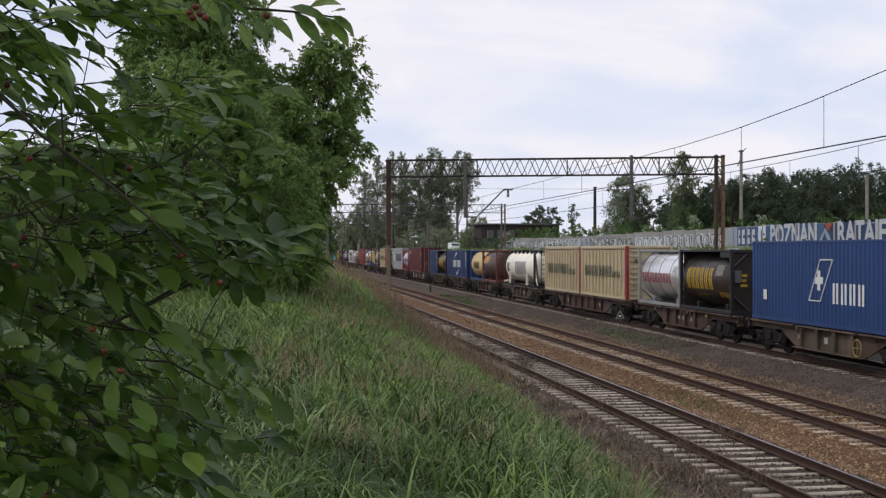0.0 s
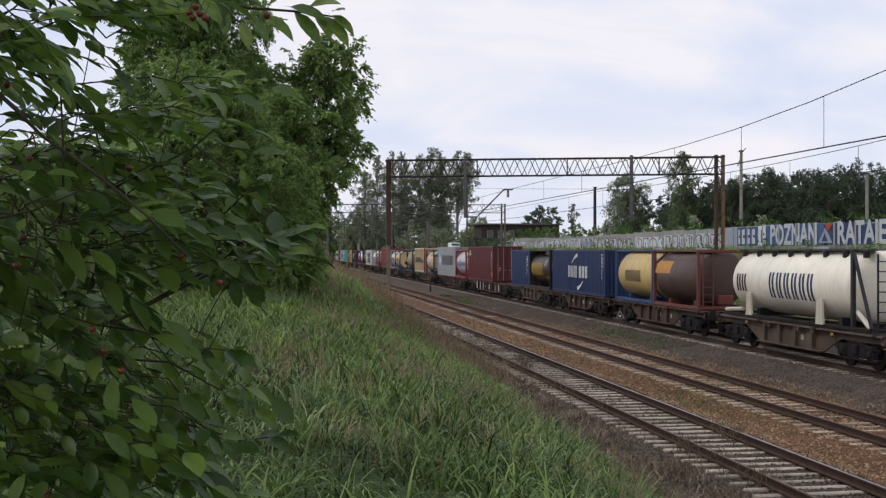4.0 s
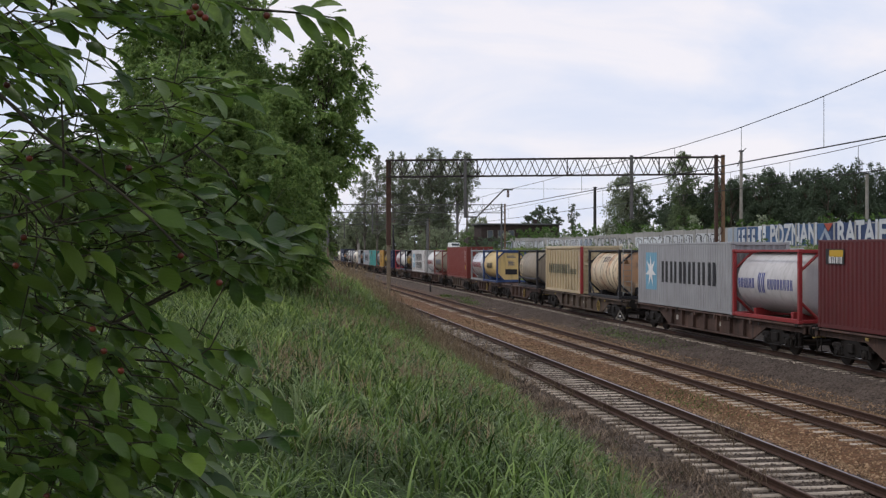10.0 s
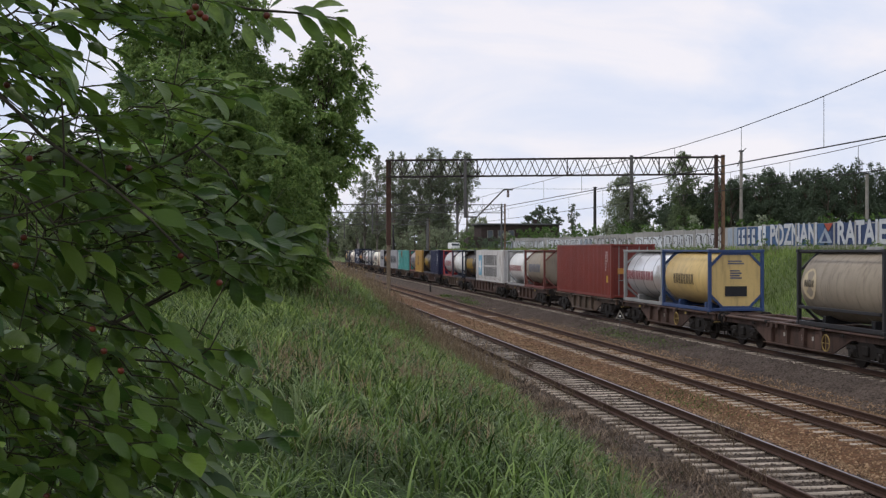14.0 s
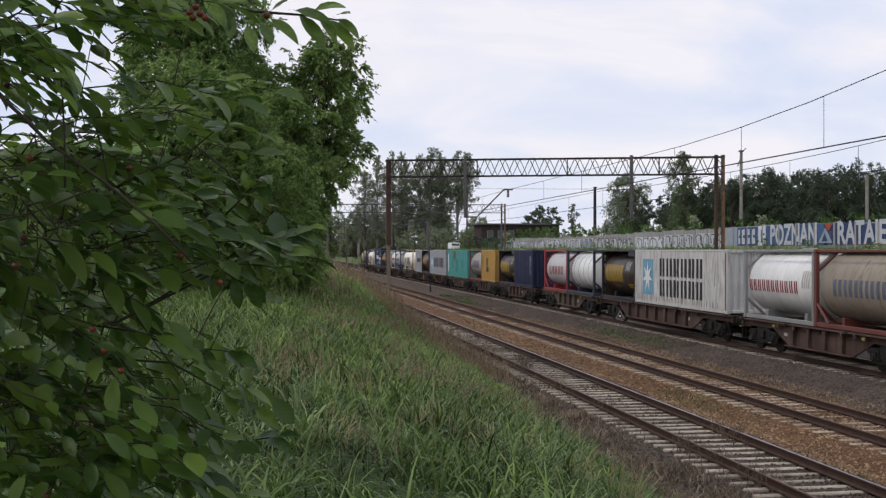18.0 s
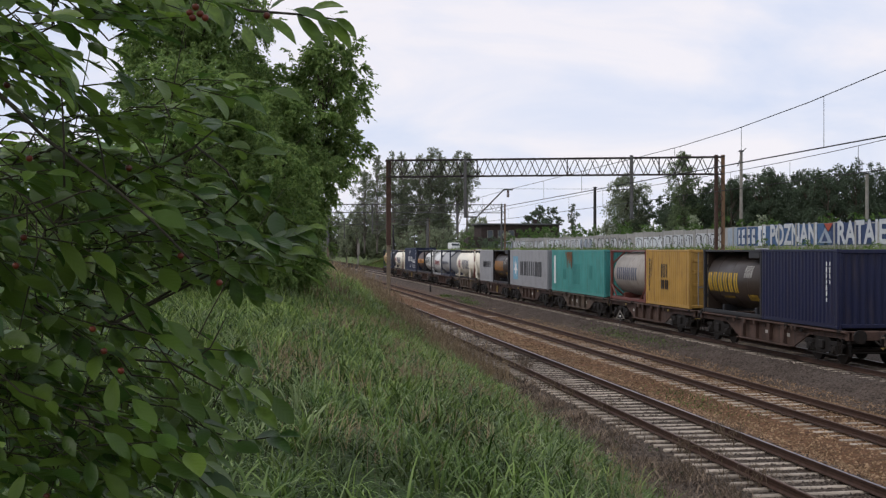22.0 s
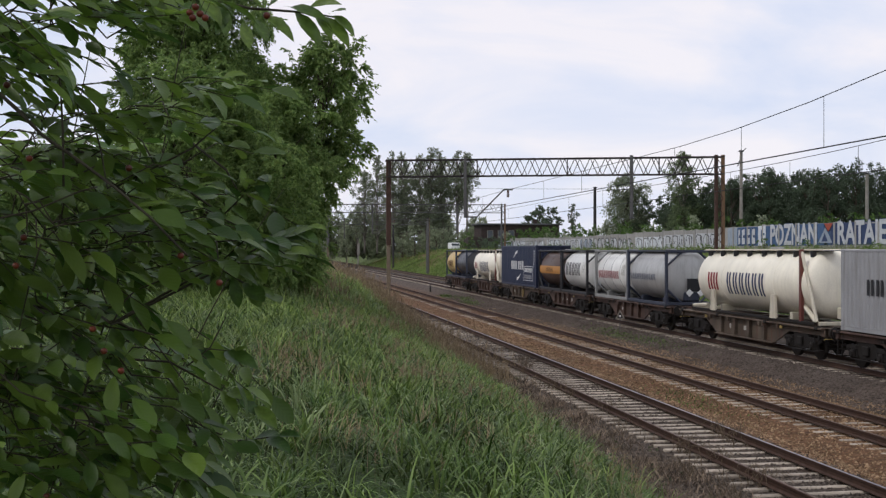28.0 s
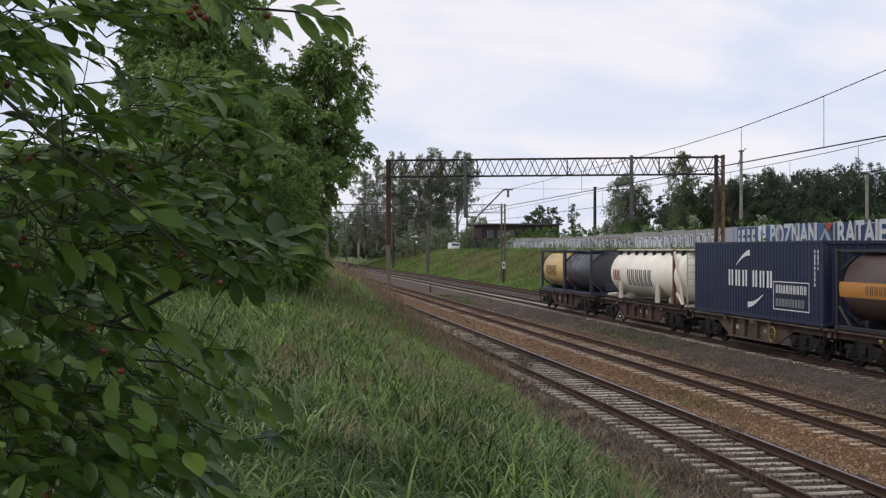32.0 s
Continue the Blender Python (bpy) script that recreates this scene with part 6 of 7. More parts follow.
def build_loads():
    container(31.9, 44.09, 2.896, P_BLUE, "mid-blue high-cube container with white emblem and bars", "plain", d_emblem)
    tank(46.25, 52.31, label="dark brown tank container with yellow lettering", deco=d_text(2.26, -0.9, 0.93, 1.82, 6, L_YELLOW, x_brown), **SIMPLE_BROWN)
    tank(52.31, 58.37, T_SILVER, F_GREY, "silver banded tank container with red lettering", d_text(2.6, -1.7, 1.05, 1.5, 11, L_RED, x_data(-2.2)), R=1.15, bands=3, band_m=F_BLACK)
    container(60.3, 69.5, 2.80, P_BEIGE, "sand-beige ribbed bulk container with green lettering", "plain", d_beige, ribs=False)
    container(69.55, 78.75, 2.80, P_BEIGE, "sand-beige ribbed bulk container with green lettering", "plain", d_beige, ribs=False)
    tank(80.9, 93.1, T_CREAM, F_BLACK, "long cream-white powder tank with navy lettering", d_text(1.7, -2.11, 0.84, 1.75, 6, L_NAVY, lambda t, R, zc: (x_logo(4.7, 3.7, 1.0, 1.65, L_BLACK)(t, R, zc), x_saddles(t, R, zc))), R=1.18, bands=2, clad=0.7, clad_f=1.35, zc=1.38, end="ladder", powder=True)
    tank(95.95, 102.01, T_MAROON, F_RUST, "dark brown tank container with an orange plate", lambda t, R, zc: round_bars(t, 2.8, 0.7, 1.5, 2.05, 1, L_ORANGE, R, zc, "orange_plate", 1.0), R=1.17, bands=1, end="ladder")
    tank(102.1, 108.3, T_YELLOW, F_BLUE, "yellow tank container in a blue frame with black lettering", d_text(1.49, -1.11, 1.01, 1.57, 8, L_BLACK), R=1.17, bands=0)
    container(110.3, 122.49, 2.591, P_NAVY, "deep blue container with white bars and curved strokes", "plain", d_arcs)
    tank(123.35, 129.41, label="dark brown tank container with yellow lettering", deco=d_text(2.6, -0.73, 0.9, 1.74, 6, L_YELLOW, x_brown), **SIMPLE_BROWN)
    container(129.5, 135.6, 2.591, P_NAVY, "short deep blue container", "plain", d_marks(-2.4, 0.86, 2.21))
    container(143.25, 155.44, 2.896, P_RED, "maroon high-cube container with door end to the front", "doors", d_red)
    tank(156.9, 163.0, T_PALE, F_RED, "silver tank container in a red frame with blue lettering", d_text(2.58, 0.95, 1.12, 1.5, 6, L_BLUE, lambda t, R, zc: (round_bars(t, -0.2, -2.45, 1.12, 1.5, 8, L_BLUE, R, zc), round_bars(t, 0.7, 0.0, 0.98, 1.72, 2, L_BLUE, R, zc, "painted_emblem", 0.7))), R=1.16, bands=0)
    container(163.08, 175.27, 2.896, P_GREY, "pale grey high-cube container with a white star on blue", "plain", d_star((4.95, 3.2, 0.7, 2.45), 2.62, -4.54, 0.99, 2.05, 1))
    tank(178.6, 184.7, T_SOILED, F_BLACK, "soiled cream tank with rust stains in an open black frame", x_ladder, R=1.17, bands=4, band_m=F_BLACK, brace=True)
    container(186.2, 195.4, 2.82, P_BEIGE, "sand-beige ribbed bulk container with green lettering", "plain", d_beige, ribs=False)
    tank(198.1, 204.2, T_TAN, F_BLACK, "dusty tan-grey tank container with a round pale emblem", x_disc, R=1.19, bands=2, clad=0.12)
    tank(212.65, 218.71, T_YELLOW, F_BLUE, "yellow tank container with octagonal blue end frame", d_text(1.55, -1.09, 1.09, 1.53, 8, L_BLACK, x_octagon), R=1.17, bands=0, end="octagon", clad=0.14)
    tank(218.75, 224.85, T_SILVER, F_GREY, "silver banded tank container with red lettering", d_text(2.7, -1.6, 1.12, 1.55, 11, L_RED, x_data(-2.3)), R=1.15, bands=3, band_m=F_GREY)
    container(227.1, 239.29, 2.896, P_BRICK, "brick-red high-cube container with door end to the front", "doors", d_marks(-5.2, 1.41, 2.53, True))
    tank(243.05, 249.11, T_TAN, F_RUST, "grey steel tank in an oxide-red frame with red ring", lambda t, R, zc: round_bars(t, 1.8, -1.74, 1.07, 1.61, 5, L_FADED, R, zc, "lettering", 0.8), R=1.16, bands=1, brace=True)
    tank(249.15, 255.2, T_WHITE, F_GREY, "white tank container with red lettering", d_text(2.63, -1.7, 1.05, 1.47, 11, L_RED, x_data(-2.3)), R=1.15, bands=3, band_m=T_SILVER)
    container(256.95, 269.14, 2.591, P_GREYWHITE, "weathered off-white container with star and two lettered rows", "plain", d_weathered(d_star((4.92, 3.21, 0.45, 2.14), 2.39, -3.5, 0.35, 2.18, 2)))
    tank(269.2, 275.26, label="dark brown tank container with yellow lettering", deco=d_text(2.43, -0.79, 0.93, 1.80, 6, L_YELLOW, x_brown), **SIMPLE_BROWN)
    tank(276.95, 283.05, T_WHITE, F_NAVY, "white ringed tank in a slate-blue frame", x_logo(2.4, 2.1, 0.7, 2.0, L_RUSTY), R=1.13, bands=4, band_m=F_GREY, clad=0.45)
    tank(283.12, 289.2, T_PALE, F_RED, "pale grey tank in a bright red frame with red lettering", d_text(2.01, -1.81, 1.03, 1.55, 5, L_RED), R=1.12, bands=1, brace=True)
    container(292.8, 298.86, 2.591, P_ULTRA, "short violet-blue container with white marks", "plain", d_marks(-2.4, 0.84, 2.21))
    tank(298.9, 304.96, label="dark brown tank container with yellow lettering", deco=d_text(2.63, -0.66, 0.9, 1.66, 6, L_YELLOW, x_brown), **SIMPLE_BROWN)
    container(306.7, 312.76, 2.591, P_YELLOW, "short ochre-yellow container with black lettering and dents", "doors", d_yellow)
    tank(312.85, 318.95, T_GREY, F_RUST, "grey tank in an oxide-red frame with faded blue panel", lambda t, R, zc: round_bars(t, 2.16, -1.31, 1.05, 1.68, 5, L_FADED, R, zc, "lettering", 0.85), R=1.13, bands=1, brace=True)
    container(320.15, 332.34, 2.591, P_TURQ, "turquoise container with rust and repainted patches", "plain", d_turq)
    container(333.7, 345.89, 2.591, P_GREY, "pale grey container with a white star on blue", "plain", d_star((4.81, 3.11, 0.44, 2.12), 2.49, -4.58, 0.68, 1.78, 1))
    tank(346.7, 352.9, label="dark brown tank container with orange lettering", deco=d_text(2.6, -0.78, 0.97, 1.70, 6, L_ORANGE, x_brown), **SIMPLE_BROWN)
    container(352.95, 359.0, 2.591, P_GREY, "short rust-streaked grey container with black lettering", "plain", d_star(None, 1.37, -2.11, 1.12, 1.66, 1))
    tank(360.8, 373.0, T_CREAM, F_CREAM, "long cream powder tank with navy lettering and red emblem", d_text(2.07, -1.75, 0.84, 1.68, 6, L_NAVY, lambda t, R, zc: (x_logo(4.1, 2.9, 0.95, 1.65, L_RED)(t, R, zc), x_saddles(t, R, zc))), R=1.18, bands=2, clad=0.55, zc=1.38, powder=True)
    tank(376.3, 382.36, T_STEEL, F_NAVY, "dull silver-grey tank container in a dark blue frame", d_text(2.58, -1.42, 1.14, 1.43, 11, L_FADED, x_placards), R=1.16, bands=1)
    tank(382.4, 388.5, T_WHITE, F_GREY, "white banded tank container with red lettering", d_text(2.52, -1.4, 1.07, 1.47, 11, L_RED, x_data(-2.2)), R=1.15, bands=3, band_m=F_GREY)
    tank(390.3, 396.4, T_WHITE, F_BLACK, "white tank in a black frame with black lettering", d_text(2.84, -1.33, 1.07, 1.82, 6, L_BLACK, x_data(-2.1)), R=1.14, bands=0, clad=0.35)
    tank(396.5, 402.65, T_MAROON, F_BLACK, "brown tank container with an orange band", lambda t, R, zc: (round_bars(t, 2.9, -2.7, 1.07, 1.55, 1, L_ORANGE, R, zc, "painted_band", 1.0), round_bars(t, 1.2, -0.8, 1.17, 1.45, 7, L_RUSTY, R + 0.005, zc)), R=1.15, bands=1, brace=True)
    container(403.5, 415.69, 2.896, P_DARKBLUE, "dark blue high-cube container with white bars and framed lettering", "plain", d_arcs_box)
    tank(417.3, 429.5, T_CREAM, F_CREAM, "long cream powder tank with navy lettering", d_text(2.4, -1.64, 0.8, 1.6, 6, L_NAVY, lambda t, R, zc: (x_logo(4.8, 3.6, 1.0, 1.55, L_RED)(t, R, zc), x_saddles(t, R, zc))), R=1.18, bands=2, clad=0.5, zc=1.38, end="ladder", powder=True)
    tank(432.7, 438.9, T_DUSK, F_NAVY, "dark grey banded tank container", None, R=1.14, bands=4, band_m=F_NAVY)
    tank(439.0, 445.1, T_YELLOW, F_NAVY, "soiled yellow tank at the train's tail", d_text(1.84, -1.0, 0.97, 1.61, 6, L_RUSTY), R=1.16, bands=0)


build_loads()


# container wagons: deck sections on two bogies, by the stretch that each covers
DECKS = [(31.4, 44.7), (45.7, 58.9), (59.9, 79.1), (80.2, 93.8), (95.3, 108.8), (109.8, 122.75), (123.0, 136.1), (136.9, 155.8), (156.6, 175.7), (177.5, 196.4), (197.5, 211.2), (212.2, 225.3),
         (226.4, 240.0), (242.4, 255.6), (256.5, 275.7), (276.5, 289.9), (292.2, 305.5), (306.2, 319.3), (319.7, 332.8), (333.2, 346.15), (346.4, 359.5), (360.3, 374.3), (375.8, 388.9),
         (389.9, 402.9), (403.15, 416.2), (416.9, 430.6), (432.2, 445.8)]
SPIN = []


def y25_bogie(parent, y):
    b = Geo()
    for s in (-1, 1):
        b.slab([(-1.25, 0.52), (-1.25, 0.66), (-0.6, 0.74), (-0.42, 0.86), (0.42, 0.86), (0.6, 0.74), (1.25, 0.66), (1.25, 0.52), (0.62, 0.50), (0.45, 0.34), (-0.45, 0.34), (-0.62, 0.50)], s * 1.0 - 0.06, s * 1.0 + 0.06)
        for w in (-0.9, 0.9):
            b.box(s * 1.02, w, 0.47, 0.2, 0.30, 0.28, 0.03)
            for q in (-0.24, 0.24):
                b.tube((s * 1.02, w + q, 0.36), (s * 1.02, w + q, 0.62), 0.075, n=8)
    b.box(0, 0, 0.7, 2.0, 0.5, 0.26)
    for s in (-1, 1):
        for w in (-0.9, 0.9):
            b.tube((s * 1.10, w, 0.46), (s * 1.17, w, 0.46), 0.13, 0.10, 10)
            b.slab([(w - 0.34, 0.62), (w + 0.34, 0.62), (w + 0.26, 0.74), (w - 0.26, 0.74)], *sorted((s * 0.96, s * 1.12)))
        b.box(s * 1.10, 0, 0.60, 0.10, 0.36, 0.30, 0.03)
        b.tube((s * 1.09, -1.22, 0.30), (s * 1.09, 1.22, 0.30), 0.022, n=5)
        for w in (-1.42, -0.38, 0.38, 1.42):
            b.box(s * 0.78, w, 0.45, 0.12, 0.07, 0.34, 0.015)
            b.tube((s * 0.78, w, 0.6), (s * 0.78, w * 0.9, 0.84), 0.025, n=5)
        b.box(s * 1.0, -1.34, 0.62, 0.12, 0.12, 0.12, 0.02).box(s * 1.0, 1.34, 0.62, 0.12, 0.12, 0.12, 0.02)
    b.tube((-0.85, -1.42, 0.4), (0.85, -1.42, 0.4), 0.03, n=5).tube((-0.85, 1.42, 0.4), (0.85, 1.42, 0.4), 0.03, n=5)
    bog = part("bogie", b, RUNNING, parent, "dark cast steel bogie", at=(0, y, 0))
    for w in (-0.9, 0.9):
        g = Geo()
        for s in (-1, 1):
            x = s * 0.75
            vs = Geo().lathe([(-0.07, 0.36), (-0.065, 0.455), (0.055, 0.46), (0.06, 0.36), (0.02, 0.33), (0.02, 0.15), (0.09, 0.12), (0.09, 0.0)], True, (0, 0, 0), 20)
            g.add([(x - s * yy * 1.0, xx, zz) for xx, yy, zz in vs.v], vs.f)
            g.box(x + s * 0.03, 0.24, 0, 0.03, 0.05, 0.06)
        g.tube((-0.85, 0, 0), (0.85, 0, 0), 0.085, n=8)
        ws = part("wheelset", g, WHEEL_M, bog)
        ws.matrix_parent_inverse = Matrix.Translation((0, w, 0.46))
        SPIN.append(ws)
    return bog


def wagon(u0, u1, k):
    L = u1 - u0
    h = L / 2
    m = WAGON_BROWN if k % 3 else WAGON_GREY
    t = thing("container_wagon", 19.38, (u0 + u1) / 2, 0.25, ("red-brown" if k % 3 else "brown-grey") + " flat container wagon with deep fish-belly side beams", "wagon", "train wagons")
    bc = h - (1.95 if L < 16 else 2.45)
    for s in (-1, 1):
        b0 = bc - 1.45
        poly = [(-h, 1.12), (-h, 0.86), (-b0 - 0.5, 0.86), (-b0 + 0.1, 0.62), (-b0 + 0.75, 0.36), (b0 - 0.75, 0.36), (b0 - 0.1, 0.62), (b0 + 0.5, 0.86), (h, 0.86), (h, 1.12)]
        part("side_beam", Geo().slab(poly[::-1] if s > 0 else poly, s * 1.05 - 0.03, s * 1.05 + 0.03), m, t)
        part("deck_edge", Geo().box(s * 1.12, 0, 1.10, 0.26, L, 0.06, 0.01), m, t)
        part("beam_flange", Geo().box(s * 1.10, 0, 0.352, 0.24, 2 * b0 - 1.5, 0.03), m, t)
        n = max(4, int((2 * b0 - 1.2) / 1.3))
        for i in range(n):
            y = -b0 + 0.75 + (2 * b0 - 1.5) * (i + 0.5) / n
            part("gusset", Geo().slab([(y - 0.1, 1.08), (y + 0.1, 1.08), (y + 0.05, 0.42), (y - 0.05, 0.42)], *sorted((s * 1.08, s * 1.21))), m, t)
        for y in (-h + 0.4, -h * 0.34, h * 0.34, h - 0.4):
            part("container_lock", Geo().box(s * 1.2, y, 1.10, 0.16, 0.22, 0.12, 0.02), RUNNING, t)
    rr = random.Random(700 + k)
    part("floor_frame", Geo().box(0, 0, 1.0, 0.5, L - 0.4, 0.22).box(0, -h * 0.33, 1.0, 2.2, 0.2, 0.2).box(0, h * 0.33, 1.0, 2.2, 0.2, 0.2).box(0, 0, 1.0, 2.2, 0.2, 0.2), m, t)
    for s in (-1, 1):
        part("headstock", Geo().box(0, s * (h - 0.1), 0.98, 2.3, 0.2, 0.3, 0.02), m, t)
        for x in (-0.88, 0.88):
            part("buffer", Geo().tube((x, s * h, 0.98), (x, s * (h + 0.28), 0.98), 0.09, n=8).tube((x, s * (h + 0.26), 0.98), (x, s * (h + 0.34), 0.98), 0.22, n=12), RUNNING, t)
        y25_bogie(t, s * bc)
    for i in range(rr.randint(2, 4)):
        y = rr.uniform(-bc + 2.0, bc - 2.0)
        part("data_panel", Geo().box(-1.085, y, 0.72, 0.006, rr.uniform(0.12, 0.3), rr.uniform(0.10, 0.22)), REFLECT, t, "small white data panel")
    if k in (0, 7, 9, 10, 11, 20, 24):
        y = -bc + 2.3
        g = Geo()
        for i in range(16):
            a0, a1 = 2 * math.pi * i / 16, 2 * math.pi * (i + 1) / 16
            g.tube((-1.3, y + 0.27 * math.cos(a0), 0.68 + 0.27 * math.sin(a0)), (-1.3, y + 0.27 * math.cos(a1), 0.68 + 0.27 * math.sin(a1)), 0.022, n=5)
        g.tube((-1.3, y - 0.27, 0.68), (-1.3, y + 0.27, 0.68), 0.015, n=4).tube((-1.3, y, 0.41), (-1.3, y, 0.95), 0.015, n=4)
        part("brake_wheel", g, L_OCHRE, t, "dull yellow brake handwheel")
    if k == 7:
        for y in (-5.6, -4.4, -1.6, 1.2, 2.6, 4.2):
            part("chalked_panel", Geo().box(-1.225, y, 0.74, 0.01, rr.uniform(0.3, 0.5), rr.uniform(0.42, 0.6)), REFLECT, t, "scuffed white panel")
    for y in (-bc + 1.3, bc - 1.3):
        part("brake_lever", Geo().box(-1.22, y, 0.98, 0.05, 0.18, 0.1, 0.01), L_OCHRE if k % 2 else RUNNING, t)
    part("air_tank", Geo().tube((0.5, -1.0, 0.62), (0.5, 0.6, 0.62), 0.2, n=10), RUNNING, t)
    part("brake_rod", Geo().tube((-0.35, -bc + 0.4, 0.62), (-0.35, bc - 0.4, 0.62), 0.025, n=5).tube((0.3, -bc + 0.4, 0.56), (0.3, bc - 0.4, 0.56), 0.025, n=5), RUNNING, t)
    part("distributor_box", Geo().box(-0.7, rr.uniform(-1.4, 1.4), 0.60, 0.4, 0.5, 0.34, 0.03), RUNNING, t)
    for s in (-1, 1):
        step = part("shunter_step", Geo().box(-1.12, s * (h - 0.45), 0.36, 0.22, 0.34, 0.03).box(-1.20, s * (h - 0.60), 0.62, 0.03, 0.03, 0.54).box(-1.20, s * (h - 0.30), 0.62, 0.03, 0.03, 0.54), RUNNING, t)
        part("grab_rail", Geo().path([(-1.16, s * h, 0.75), (-1.16, s * (h + 0.14), 0.78), (-0.75, s * (h + 0.14), 0.78), (-0.75, s * h, 0.75)], [0.016] * 4, 5), L_OCHRE if k % 2 else RUNNING, t)
        part("brake_hose", Geo().path([(0.25, s * h, 0.8), (0.25, s * (h + 0.2), 0.72), (0.25, s * (h + 0.34), 0.42)], [0.03] * 3, 6), RUNNING, t)
    for i in range(rr.randint(3, 6)):
        y = rr.uniform(-bc + 1.6, bc - 1.6)
        part("stake_pocket", Geo().box(-1.23, y, 1.0, 0.08, 0.13, 0.16, 0.015), m, t)
    part("brake_pipe", Geo().tube((-0.2, -h - 0.3, 0.7), (-0.2, -h + 0.1, 0.85), 0.03, n=5), RUNNING, t)
    WAGONS.append((t, (u0 + u1) / 2))


for k, (a, b) in enumerate(DECKS):
    wagon(a, b, k)


# ---- cherry bush beside the viewer; its own space: x to the side, y ahead, z up from the eye's level ----
BUSH = thing("cherry_bush", -0.62, 2.3, 2.42, "leafy wild cherry bush with a few ripe red cherries", "bush")
BUSH.rotation_euler = (0, 0, radians(-8.25))


def bpt(a, b, d):
    """A place by its slopes to the side and upwards and its distance, in the bush's space."""
    w = Matrix.Translation((0, 0, 3.95)) @ pose(0, 0, 0, 0, 0, -8.25) @ Vector((a * d, d, b * d))
    return pose(0, 0, 0, 0, 0, 8.25) @ (w - Vector((-0.62, 2.3, 2.42)))


def leaf_shape(bend, fold, width):
    """One ovate, pointed leaf of unit length along +Y with a short stalk."""
    ts = (0.0, 0.12, 0.3, 0.5, 0.7, 0.86, 1.0)
    ws = (0.04, 0.36, 0.78, 1.0, 0.94, 0.56, 0.0)
    vs, fs = [(0.0, -0.16, 0.02), (0.012, -0.16, 0.02)], []
    for t, w in zip(ts, ws):
        z = -bend * t * t
        for s in (-1, 0, 1):
            vs.append((s * w * width, t, z + abs(s) * w * width * fold + 0.015 * math.sin(9 * t + s)))
    for i in range(len(ts) - 1):
        o = 2 + i * 3
        fs += [(o, o + 1, o + 4, o + 3), (o + 1, o + 2, o + 5, o + 4)]
    fs.append((0, 1, 4, 3))
    return vs, fs


LEAF_KINDS = [leaf_shape(0.14, 0.35, 0.225), leaf_shape(0.24, 0.5, 0.205), leaf_shape(0.06, 0.25, 0.24), leaf_shape(0.34, 0.3, 0.215)]
LEAF_PLACES = [(0.0, -0.1, 0.0)] * 2 + [(s, t, 0.0) for t in (0.0, 0.12, 0.3, 0.5, 0.7, 0.86, 1.0) for s in (-1.0, 0.0, 1.0)]


def give_places(me, count):
    """Across and along each leaf, for its veins."""
    at = me.attributes.new("blade_place", "FLOAT_VECTOR", "POINT")
    at.data.foreach_set("vector", np.array(LEAF_PLACES * count, dtype=np.float32).ravel())
    return me


def leaf_pose(p, tip, up, size):
    """The pose of a leaf at p that points along tip, its face towards up."""
    y = Vector(tip).normalized()
    x = y.cross(Vector(up)).normalized()
    z = x.cross(y)
    return Matrix(((x.x, y.x, z.x, p[0]), (x.y, y.y, z.y, p[1]), (x.z, y.z, z.z, p[2]), (0, 0, 0, 1))) @ Matrix.Diagonal((size, size, size, 1))


SWAYING = []


